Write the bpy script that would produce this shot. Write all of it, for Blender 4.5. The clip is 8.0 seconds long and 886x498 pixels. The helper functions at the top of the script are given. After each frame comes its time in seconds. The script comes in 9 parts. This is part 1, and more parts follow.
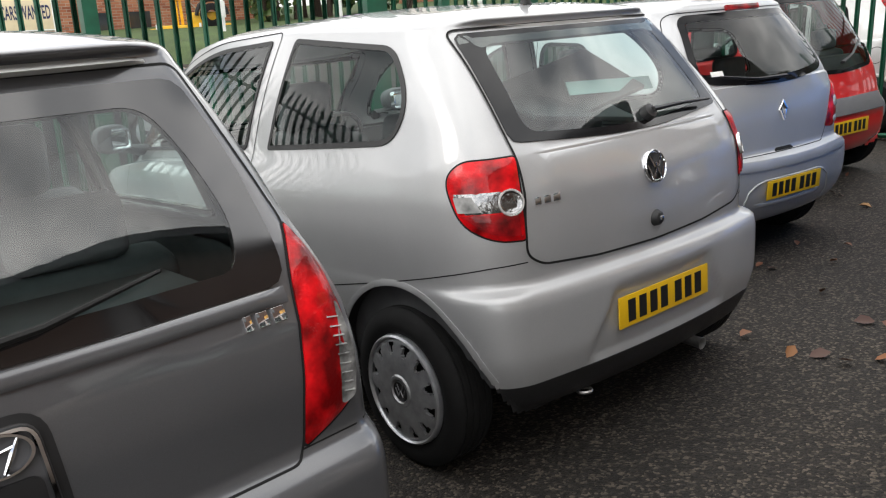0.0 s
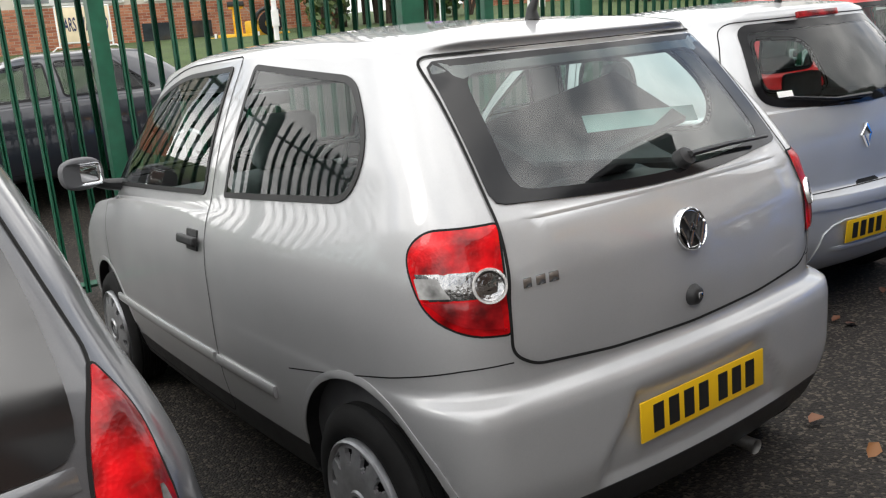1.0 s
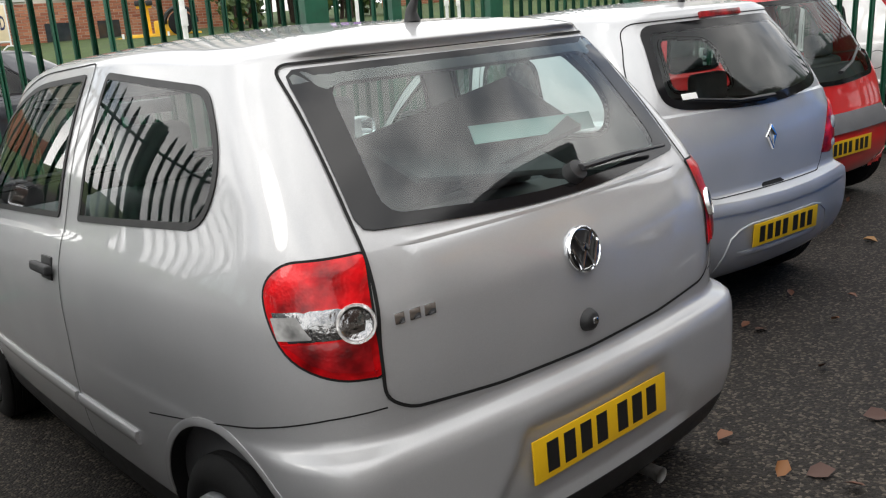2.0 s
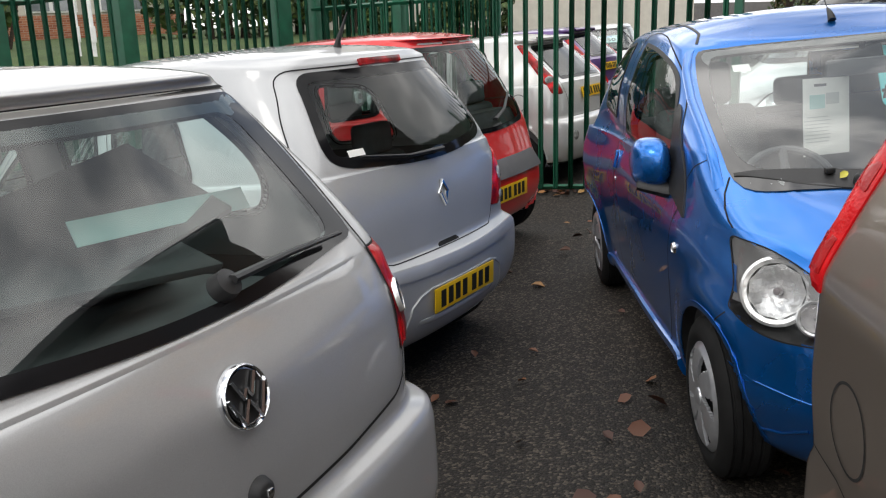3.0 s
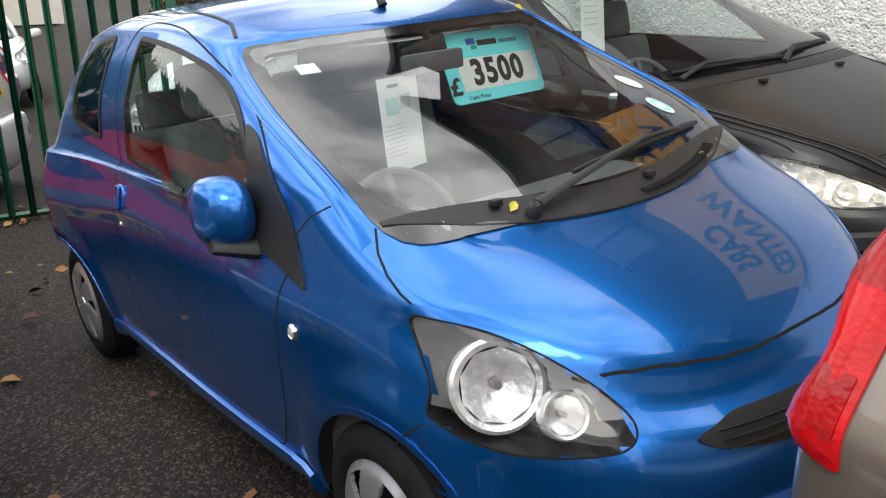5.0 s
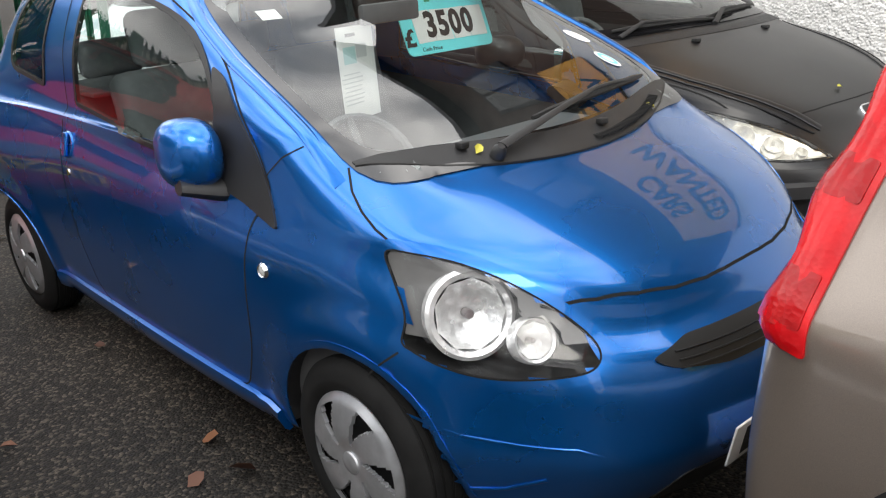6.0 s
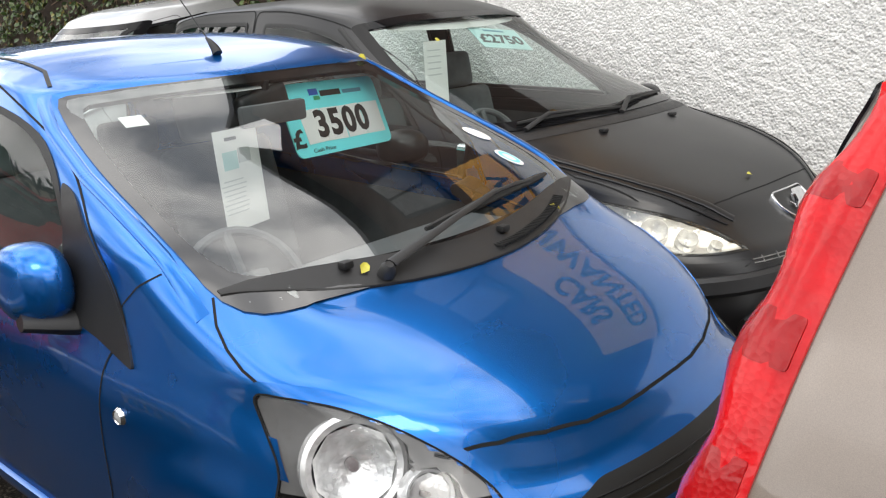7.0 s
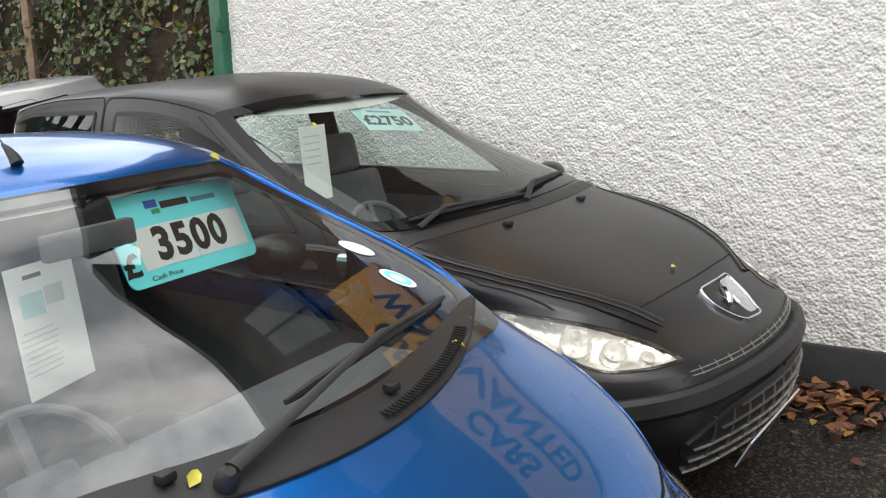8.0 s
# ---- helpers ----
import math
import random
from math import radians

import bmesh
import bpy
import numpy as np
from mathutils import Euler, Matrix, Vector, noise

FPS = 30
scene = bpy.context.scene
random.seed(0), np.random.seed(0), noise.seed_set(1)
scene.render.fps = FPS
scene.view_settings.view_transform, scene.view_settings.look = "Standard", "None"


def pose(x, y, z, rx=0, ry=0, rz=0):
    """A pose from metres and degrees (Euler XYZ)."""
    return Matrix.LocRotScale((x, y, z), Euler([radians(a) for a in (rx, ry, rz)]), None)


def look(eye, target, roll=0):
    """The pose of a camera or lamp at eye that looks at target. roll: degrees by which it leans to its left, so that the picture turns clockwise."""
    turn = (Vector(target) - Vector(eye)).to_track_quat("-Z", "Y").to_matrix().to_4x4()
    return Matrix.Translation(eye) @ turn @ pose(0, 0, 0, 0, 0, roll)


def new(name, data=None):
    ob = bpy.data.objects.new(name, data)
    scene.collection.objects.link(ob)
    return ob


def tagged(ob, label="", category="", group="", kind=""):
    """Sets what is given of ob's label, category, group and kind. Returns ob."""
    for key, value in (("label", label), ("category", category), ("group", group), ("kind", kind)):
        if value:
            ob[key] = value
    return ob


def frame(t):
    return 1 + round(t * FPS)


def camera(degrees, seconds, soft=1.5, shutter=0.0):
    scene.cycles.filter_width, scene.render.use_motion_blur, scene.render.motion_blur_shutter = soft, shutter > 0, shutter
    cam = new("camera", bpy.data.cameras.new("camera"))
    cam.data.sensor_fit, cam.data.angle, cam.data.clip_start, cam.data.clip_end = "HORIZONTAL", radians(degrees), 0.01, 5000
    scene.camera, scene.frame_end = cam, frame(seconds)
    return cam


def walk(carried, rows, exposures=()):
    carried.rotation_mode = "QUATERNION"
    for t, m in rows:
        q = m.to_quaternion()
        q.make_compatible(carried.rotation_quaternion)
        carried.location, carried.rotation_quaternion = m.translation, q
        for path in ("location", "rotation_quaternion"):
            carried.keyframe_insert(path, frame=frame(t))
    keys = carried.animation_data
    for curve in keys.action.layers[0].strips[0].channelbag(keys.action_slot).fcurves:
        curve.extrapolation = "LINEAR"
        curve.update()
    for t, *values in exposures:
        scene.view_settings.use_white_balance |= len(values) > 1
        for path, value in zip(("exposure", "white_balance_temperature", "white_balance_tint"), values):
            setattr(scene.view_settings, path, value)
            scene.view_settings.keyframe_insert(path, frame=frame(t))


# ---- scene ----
cam = camera(55.0, 8.0, 1.2)
# the lot slopes: LOT turns the lot's own frame upright
LOT = Matrix(((0.99875, 0.00112, -0.04989, 0), (0.00112, 0.99899, 0.0449, 0), (0.04989, -0.0449, 0.99775, 0), (0, 0, 0, 1)))
PATH = [
    (0, (0.204, 0.008, 1.416), (0.151, 1.952, 0.95), -5.4),
    (0.5, (0.26, 0.356, 1.446), (0.172, 2.306, 1.011), -6.5),
    (1, (0.464, 0.67, 1.457), (0.248, 2.609, 1.014), -6.0),
    (1.2, (0.5, 0.736, 1.46), (0.266, 2.668, 0.999), -5.8),
    (2.3, (0.597, 1.021, 1.465), (0.766, 2.957, 0.996), -6.2),
    (2.5, (0.593, 1.139, 1.501), (0.954, 3.05, 1.033), -5.9),
    (3, (0.713, 1.504, 1.492), (1.421, 3.317, 1.036), -5.5),
    (3.5, (0.899, 1.864, 1.52), (1.938, 3.508, 1.054), -5.1),
    (4, (0.985, 2.212, 1.534), (2.36, 3.572, 1.024), -6.0),
    (4.5, (1.08, 2.474, 1.541), (2.594, 3.658, 0.99), -6.5),
    (5, (1.018, 2.67, 1.541), (2.686, 3.587, 0.928), -5.2),
    (6.3, (0.853, 2.741, 1.512), (2.59, 3.454, 0.824), -3.0),
    (6.5, (0.891, 2.744, 1.521), (2.652, 3.431, 0.868), -3.0),
    (7, (1.142, 2.73, 1.541), (2.974, 3.323, 1.003), -3.9),
    (7.5, (1.466, 2.746, 1.573), (3.355, 3.237, 1.135), -4.6),
    (8, (1.691, 2.81, 1.589), (3.612, 3.184, 1.177), -5.4),
]
walk(cam, [(t, LOT @ look(eye, target, roll)) for t, eye, target, roll in PATH], [(0, 0.46), (0.5, 0.52), (1.2, 0.50), (2.5, 0.25), (3.2, 0.12), (4.0, 0.36), (5.0, 0.40), (6.5, 0.64), (7.0, 0.46), (7.5, 0.33), (8, 0.36)])


# ---------- world, sun ----------
world = bpy.data.worlds.new("sky")
scene.world = world
world.use_nodes = True
wn, wl = world.node_tree.nodes, world.node_tree.links
wn.clear()
sky = wn.new("ShaderNodeTexSky")
sky.sky_type, sky.sun_disc = "NISHITA", False
SUN_EL, SUN_AZ = radians(40), radians(248)
sky.sun_elevation, sky.sun_rotation = SUN_EL, SUN_AZ
wco, wmap = wn.new("ShaderNodeTexCoord"), wn.new("ShaderNodeMapping")
wmap.inputs["Scale"].default_value = (1, 1, 1.9)
cloud, ramp = wn.new("ShaderNodeTexNoise"), wn.new("ShaderNodeValToRGB")
cloud.inputs["Scale"].default_value, cloud.inputs["Detail"].default_value = 2.3, 7
cloud.inputs["Roughness"].default_value = 0.55
ramp.color_ramp.elements[0].position, ramp.color_ramp.elements[1].position = 0.26, 0.46
shade, cramp = wn.new("ShaderNodeTexNoise"), wn.new("ShaderNodeValToRGB")
shade.inputs["Scale"].default_value, shade.inputs["Detail"].default_value = 3.1, 5
cramp.color_ramp.elements[0].color, cramp.color_ramp.elements[1].color = (4.6, 4.8, 5.1, 1), (18.0, 17.6, 17.1, 1)
cramp.color_ramp.elements[0].position, cramp.color_ramp.elements[1].position = 0.35, 0.65
wmix, wbg, wout = wn.new("ShaderNodeMix"), wn.new("ShaderNodeBackground"), wn.new("ShaderNodeOutputWorld")
wmix.data_type = "RGBA"
wl.new(wco.outputs["Generated"], wmap.inputs["Vector"])
wl.new(wmap.outputs[0], cloud.inputs["Vector"])
wl.new(wmap.outputs[0], shade.inputs["Vector"])
wl.new(cloud.outputs["Fac"], ramp.inputs["Fac"])
wl.new(shade.outputs["Fac"], cramp.inputs["Fac"])
wl.new(ramp.outputs["Color"], wmix.inputs["Factor"])
wl.new(sky.outputs["Color"], wmix.inputs["A"])
wl.new(cramp.outputs["Color"], wmix.inputs["B"])
wl.new(wmix.outputs["Result"], wbg.inputs["Color"])
wbg.inputs["Strength"].default_value = 0.152
wl.new(wbg.outputs[0], wout.inputs["Surface"])

sun = new("sun", bpy.data.lights.new("sun", "SUN"))
sun.data.energy, sun.data.angle, sun.data.color = 0.5, radians(20), (1.0, 0.95, 0.88)
# the sky's sun_rotation turns clockwise from +y
sun.matrix_basis = look((30 * math.sin(SUN_AZ) * math.cos(SUN_EL), 30 * math.cos(SUN_AZ) * math.cos(SUN_EL), 30 * math.sin(SUN_EL)), (0, 0, 0))


# ---------- materials ----------
def shader(name):
    m = bpy.data.materials.new(name)
    m.use_nodes = True
    n = m.node_tree.nodes
    return m, n, m.node_tree.links, n["Principled BSDF"]


def surf(name, base, rough=0.5, metal=0.0, coat=0.0, vary=0.12, scale=6.0, bump=0.0, bscale=250.0, dist=0.001, ior=1.5, rvary=0.1, fine=0.0):
    """A surface with colour and gloss that wander at two scales, and fine relief."""
    m, n, l, b = shader(name)
    b.inputs["Metallic"].default_value, b.inputs["Coat Weight"].default_value = metal, coat
    b.inputs["Coat Roughness"].default_value, b.inputs["IOR"].default_value = 0.025, ior
    co = n.new("ShaderNodeTexCoord")
    big = n.new("ShaderNodeTexNoise")
    big.inputs["Scale"].default_value, big.inputs["Detail"].default_value = scale, 8
    l.new(co.outputs["Object"], big.inputs["Vector"])
    rmp = n.new("ShaderNodeMapRange")
    rmp.inputs["From Min"].default_value, rmp.inputs["From Max"].default_value = 0.3, 0.7
    rmp.inputs["To Min"].default_value, rmp.inputs["To Max"].default_value = 1 - vary, 1 + vary
    l.new(big.outputs["Fac"], rmp.inputs["Value"])
    mul = n.new("ShaderNodeMix")
    mul.data_type, mul.blend_type = "RGBA", "MULTIPLY"
    mul.inputs["Factor"].default_value = 1
    mul.inputs["A"].default_value = (*base, 1)
    l.new(rmp.outputs[0], mul.inputs["B"])
    top = mul.outputs["Result"]
    if fine:
        f1 = n.new("ShaderNodeTexNoise")
        f1.inputs["Scale"].default_value, f1.inputs["Detail"].default_value = bscale, 2
        l.new(co.outputs["Object"], f1.inputs["Vector"])
        f2 = n.new("ShaderNodeMapRange")
        f2.inputs["From Min"].default_value, f2.inputs["From Max"].default_value = 0.3, 0.7
        f2.inputs["To Min"].default_value, f2.inputs["To Max"].default_value = 1 - fine, 1 + fine
        l.new(f1.outputs["Fac"], f2.inputs["Value"])
        m2 = n.new("ShaderNodeMix")
        m2.data_type, m2.blend_type = "RGBA", "MULTIPLY"
        m2.inputs["Factor"].default_value = 1
        l.new(top, m2.inputs["A"])
        l.new(f2.outputs[0], m2.inputs["B"])
        top = m2.outputs["Result"]
    l.new(top, b.inputs["Base Color"])
    rr = n.new("ShaderNodeMapRange")
    rr.inputs["To Min"].default_value, rr.inputs["To Max"].default_value = max(0.01, rough - rvary), min(1, rough + rvary)
    l.new(big.outputs["Fac"], rr.inputs["Value"])
    l.new(rr.outputs[0], b.inputs["Roughness"])
    if bump:
        nz, bp = n.new("ShaderNodeTexNoise"), n.new("ShaderNodeBump")
        nz.inputs["Scale"].default_value, nz.inputs["Detail"].default_value = bscale, 3
        bp.inputs["Strength"].default_value, bp.inputs["Distance"].default_value = bump, dist
        l.new(co.outputs["Object"], nz.inputs["Vector"])
        l.new(nz.outputs["Fac"], bp.inputs["Height"])
        l.new(bp.outputs[0], b.inputs["Normal"])
    return m


def paint(name, base, metal, rough, dirt=0.0, coat=1.0, drops=0.0):
    """Car paint: a flaked base under clear coat, with road film that thickens in patches."""
    m = surf(name, base, rough, metal, coat, vary=0.05, scale=3.0, rvary=0.04, fine=0.10 if metal else 0.0, bscale=900.0)
    n, l = m.node_tree.nodes, m.node_tree.links
    b = n["Principled BSDF"]
    co = n.new("ShaderNodeTexCoord")
    if drops:
        dz, bp = n.new("ShaderNodeTexNoise"), n.new("ShaderNodeBump")
        dz.inputs["Scale"].default_value, dz.inputs["Detail"].default_value = 75, 5
        bp.inputs["Strength"].default_value, bp.inputs["Distance"].default_value = drops, 0.006
        l.new(co.outputs["Object"], dz.inputs["Vector"])
        l.new(dz.outputs["Fac"], bp.inputs["Height"])
        l.new(bp.outputs[0], b.inputs["Coat Normal"])
    if dirt:
        d = n.new("ShaderNodeTexNoise")
        d.inputs["Scale"].default_value, d.inputs["Detail"].default_value = 26, 10
        d.inputs["Roughness"].default_value = 0.75
        l.new(co.outputs["Object"], d.inputs["Vector"])
        r = n.new("ShaderNodeMapRange")
        r.inputs["From Min"].default_value, r.inputs["From Max"].default_value = 0.45, 0.7
        r.inputs["To Min"].default_value, r.inputs["To Max"].default_value = 0.02, dirt
        l.new(d.outputs["Fac"], r.inputs["Value"])
        l.new(r.outputs[0], b.inputs["Coat Roughness"])
    return m


def glass(name, tint=(0.72, 0.8, 0.78), ior=1.5, film=0.0):
    m, n, l, b = shader(name)
    n.remove(b)
    tr, gl, lw, pw, fr, mx = n.new("ShaderNodeBsdfTransparent"), n.new("ShaderNodeBsdfGlossy"), n.new("ShaderNodeLayerWeight"), n.new("ShaderNodeMath"), n.new("ShaderNodeMapRange"), n.new("ShaderNodeMixShader")
    tr.inputs[0].default_value = (*tint, 1)
    gl.inputs["Roughness"].default_value = 0.012
    gl.inputs["Color"].default_value = (1, 1, 1, 1)
    # a thin pane mirrors alike from both sides
    lw.inputs["Blend"].default_value = 0.5
    pw.operation = "POWER"
    pw.inputs[1].default_value = 5
    l.new(lw.outputs["Facing"], pw.inputs[0])
    fr.inputs["To Min"].default_value, fr.inputs["To Max"].default_value = ((ior - 1) / (ior + 1)) ** 2, 1.0
    l.new(pw.outputs[0], fr.inputs["Value"])
    l.new(fr.outputs[0], mx.inputs[0])
    l.new(tr.outputs[0], mx.inputs[1])
    l.new(gl.outputs[0], mx.inputs[2])
    top = mx
    if film:
        df, m2, nz, mr, co = n.new("ShaderNodeBsdfDiffuse"), n.new("ShaderNodeMixShader"), n.new("ShaderNodeTexNoise"), n.new("ShaderNodeMapRange"), n.new("ShaderNodeTexCoord")
        df.inputs[0].default_value = (0.6, 0.6, 0.58, 1)
        nz.inputs["Scale"].default_value, nz.inputs["Detail"].default_value = 60, 9
        l.new(co.outputs["Object"], nz.inputs["Vector"])
        mr.inputs["From Min"].default_value, mr.inputs["From Max"].default_value, mr.inputs["To Max"].default_value = 0.35, 0.75, film
        l.new(nz.outputs["Fac"], mr.inputs["Value"])
        l.new(mr.outputs[0], m2.inputs[0])
        l.new(mx.outputs[0], m2.inputs[1])
        l.new(df.outputs[0], m2.inputs[2])
        top = m2
    l.new(top.outputs[0], n["Material Output"].inputs["Surface"])
    return m


def lens(name, col, inner=0.35, blot=0.22):
    """Moulded lamp plastic: clear glossy skin over a tinted, ribbed inside."""
    m, n, l, b = shader(name)
    b.inputs["Roughness"].default_value, b.inputs["Coat Weight"].default_value, b.inputs["Coat Roughness"].default_value = inner, 0.45, 0.02
    b.inputs["Specular IOR Level"].default_value = 0.2
    co, wv, nz, mp = n.new("ShaderNodeTexCoord"), n.new("ShaderNodeTexVoronoi"), n.new("ShaderNodeTexNoise"), n.new("ShaderNodeMapRange")
    wv.inputs["Scale"].default_value = 130
    nz.inputs["Scale"].default_value, nz.inputs["Detail"].default_value = 15, 3
    l.new(co.outputs["Object"], wv.inputs["Vector"])
    l.new(co.outputs["Object"], nz.inputs["Vector"])
    mp.inputs["From Min"].default_value, mp.inputs["From Max"].default_value = 0.35, 0.68
    mp.inputs["To Min"].default_value, mp.inputs["To Max"].default_value = blot, 1.3 - 0.3 * blot
    l.new(nz.outputs["Fac"], mp.inputs["Value"])
    mx = n.new("ShaderNodeMix")
    mx.data_type, mx.blend_type = "RGBA", "MULTIPLY"
    mx.inputs["Factor"].default_value = 1
    mx.inputs["A"].default_value = (*col, 1)
    l.new(mp.outputs[0], mx.inputs["B"])
    l.new(mx.outputs["Result"], b.inputs["Base Color"])
    bp = n.new("ShaderNodeBump")
    bp.inputs["Strength"].default_value, bp.inputs["Distance"].default_value = 0.35, 0.002
    l.new(wv.outputs["Distance"], bp.inputs["Height"])
    l.new(bp.outputs[0], b.inputs["Normal"])
    return m


SILVER = paint("silver_metallic_paint", (0.455, 0.458, 0.462), 0.42, 0.5, dirt=0.10)
SILVER_B = paint("pale_silver_metallic_paint", (0.46, 0.468, 0.478), 0.35, 0.48, dirt=0.12)
GREY = paint("dark_grey_metallic_paint", (0.125, 0.127, 0.134), 0.45, 0.34, dirt=0.12)
BLUE = paint("blue_metallic_paint", (0.004, 0.145, 0.52), 0.80, 0.28, dirt=0.05)
RED = paint("red_paint", (0.74, 0.010, 0.014), 0.0, 0.35, dirt=0.08)
BLACK = paint("dusty_black_paint", (0.008, 0.008, 0.009), 0.0, 0.35, dirt=0.12, coat=0.12, drops=0.12)
BROWN = paint("beige_brown_metallic_paint", (0.235, 0.195, 0.165), 0.6, 0.30, dirt=0.10)
WHITE = paint("white_paint", (0.74, 0.75, 0.75), 0.0, 0.35, dirt=0.10)
PURPLE = paint("purple_paint", (0.11, 0.05, 0.22), 0.2, 0.3, dirt=0.1)
NAVY = paint("black_blue_paint", (0.012, 0.014, 0.022), 0.1, 0.3, dirt=0.15)
GLASS = glass("clear_car_glass", (0.82, 0.90, 0.88), ior=1.40)
GLASS_R = glass("mirroring_car_glass", (0.70, 0.80, 0.78), ior=1.75)
GLASS_S = glass("pale_teal_car_glass", (0.84, 0.96, 0.93), ior=1.8)
GLASS_D = glass("tinted_car_glass", (0.50, 0.56, 0.54), ior=1.42)
GLASS_B = glass("clear_dusty_windscreen_glass", (0.84, 0.91, 0.89), ior=1.48, film=0.010)
GLASS_F = glass("dusty_windscreen_glass", (0.90, 0.95, 0.94), ior=2.05)
FRIT = surf("black_glass_border", (0.008, 0.008, 0.009), 0.10, 0, 0.0, vary=0.1, ior=1.27)
FRIT_S = surf("satin_black_glass_border", (0.008, 0.008, 0.009), 0.10, 0, 0.0, vary=0.1, ior=1.42)
FRIT_F = surf("glossy_black_screen_border", (0.012, 0.011, 0.011), 0.08, 0, 0.0, vary=0.1, ior=1.9)
RUBBER = surf("black_rubber", (0.012, 0.012, 0.012), 0.55, vary=0.3, scale=20, bump=0.2, bscale=300)
TYRE = surf("tyre_rubber", (0.010, 0.010, 0.010), 0.8, vary=0.35, scale=18, bump=0.4, bscale=160, ior=1.3)
PLASTIC = surf("black_grained_plastic", (0.016, 0.016, 0.017), 0.5, vary=0.2, scale=14, bump=0.35, bscale=700)
PLASTIC_G = surf("grey_plastic", (0.085, 0.085, 0.09), 0.5, vary=0.15, scale=14, bump=0.3, bscale=700)
GAP = surf("shut_line_dark", (0.006, 0.006, 0.006), 0.9, vary=0.1)
TRIM = surf("dark_cabin_trim", (0.095, 0.096, 0.10), 0.7, vary=0.2, scale=10)
CLOTH = surf("grey_seat_cloth", (0.12, 0.124, 0.13), 0.9, vary=0.2, scale=12)
LINER = surf("pale_headlining", (0.60, 0.60, 0.58), 0.9, vary=0.08)
DASH = surf("mid_grey_dashboard", (0.11, 0.11, 0.115), 0.75, vary=0.10, scale=8, bump=0.04, bscale=500)
CHROME = surf("chrome", (0.82, 0.83, 0.85), 0.07, 1.0, vary=0.04, rvary=0.03)
REFLECTOR = surf("lamp_reflector", (0.93, 0.93, 0.92), 0.24, 0.6, vary=0.12, scale=40, bump=0.6, bscale=45, dist=0.006)
ALLOY = surf("silver_wheel_paint", (0.50, 0.51, 0.53), 0.33, 0.7, 0.4, vary=0.14, scale=22)
# wheel paint again, with the shadow on the trims put into a darker grey
ALLOY_SHADE = surf("shaded_grey_wheel_paint", (0.36, 0.365, 0.375), 0.38, 0.6, 0.3, vary=0.2, scale=26)
RED_L = lens("red_lamp_plastic", (0.66, 0.004, 0.008))
RED_D = lens("deep_red_lamp_plastic", (0.40, 0.006, 0.010))
RED_S = lens("smooth_red_lamp_plastic", (0.62, 0.004, 0.008), 0.22, 0.75)
RED_SD = lens("smooth_deep_red_lamp_plastic", (0.38, 0.004, 0.006), 0.22, 0.75)
CLEAR_L = lens("clear_lamp_plastic", (0.42, 0.42, 0.41), 0.2)
LENS_W = lens("white_ribbed_lens", (0.80, 0.80, 0.78), 0.25)
SMOKE = glass("clear_headlamp_cover", (0.90, 0.91, 0.92), ior=1.5)
YELLOWED = glass("yellowed_headlamp_cover", (0.91, 0.89, 0.82), ior=1.5, film=0.10)
PLATE_Y = surf("yellow_plate", (0.80, 0.48, 0.012), 0.35, vary=0.06)
PLATE_W = surf("white_plate", (0.78, 0.78, 0.76), 0.35, vary=0.05)
INK = surf("black_print", (0.012, 0.012, 0.012), 0.45, vary=0.05)
PAPER = surf("white_paper", (0.80, 0.80, 0.77), 0.75, vary=0.05, scale=10)
CARD_T = surf("turquoise_card", (0.18, 0.84, 0.87), 0.45, vary=0.05)
STEEL = surf("dull_steel", (0.42, 0.41, 0.40), 0.42, 1.0, vary=0.25, scale=40)


# ---------- mesh helpers ----------
def part(name, bm, material, parent=None, label="", smooth=True, sharp=40):
    me = bpy.data.meshes.new(name)
    bm.to_mesh(me)
    bm.free()
    for m in material if isinstance(material, (list, tuple)) else (material,):
        me.materials.append(m)
    if smooth and me.polygons:
        me.polygons.foreach_set("use_smooth", [True] * len(me.polygons))
        if sharp < 180:
            me.set_sharp_from_angle(angle=radians(sharp))
    ob = new(name, me)
    if parent:
        ob.parent = parent
    if label:
        ob["label"] = label
    return ob


def thing(name, m, label, category, group="", kind=""):
    ob = new(name)
    ob.empty_display_size = 0.2
    ob.matrix_basis = m
    return tagged(ob, label, category, group, kind)


def box(sx, sy, sz, m=None, bevel=0.0, seg=2, bm=None):
    b = bmesh.new()
    bmesh.ops.create_cube(b, size=1)
    bmesh.ops.scale(b, vec=(sx, sy, sz), verts=b.verts)
    if bevel:
        bmesh.ops.bevel(b, geom=list(b.edges), offset=bevel, segments=seg, profile=0.6, affect="EDGES")
    if m is not None:
        bmesh.ops.transform(b, matrix=m, verts=b.verts)
    if bm is None:
        return b
    return join(bm, b)


def join(a, b):
    me = bpy.data.meshes.new("tmp")
    b.to_mesh(me)
    b.free()
    a.from_mesh(me)
    bpy.data.meshes.remove(me)
    return a


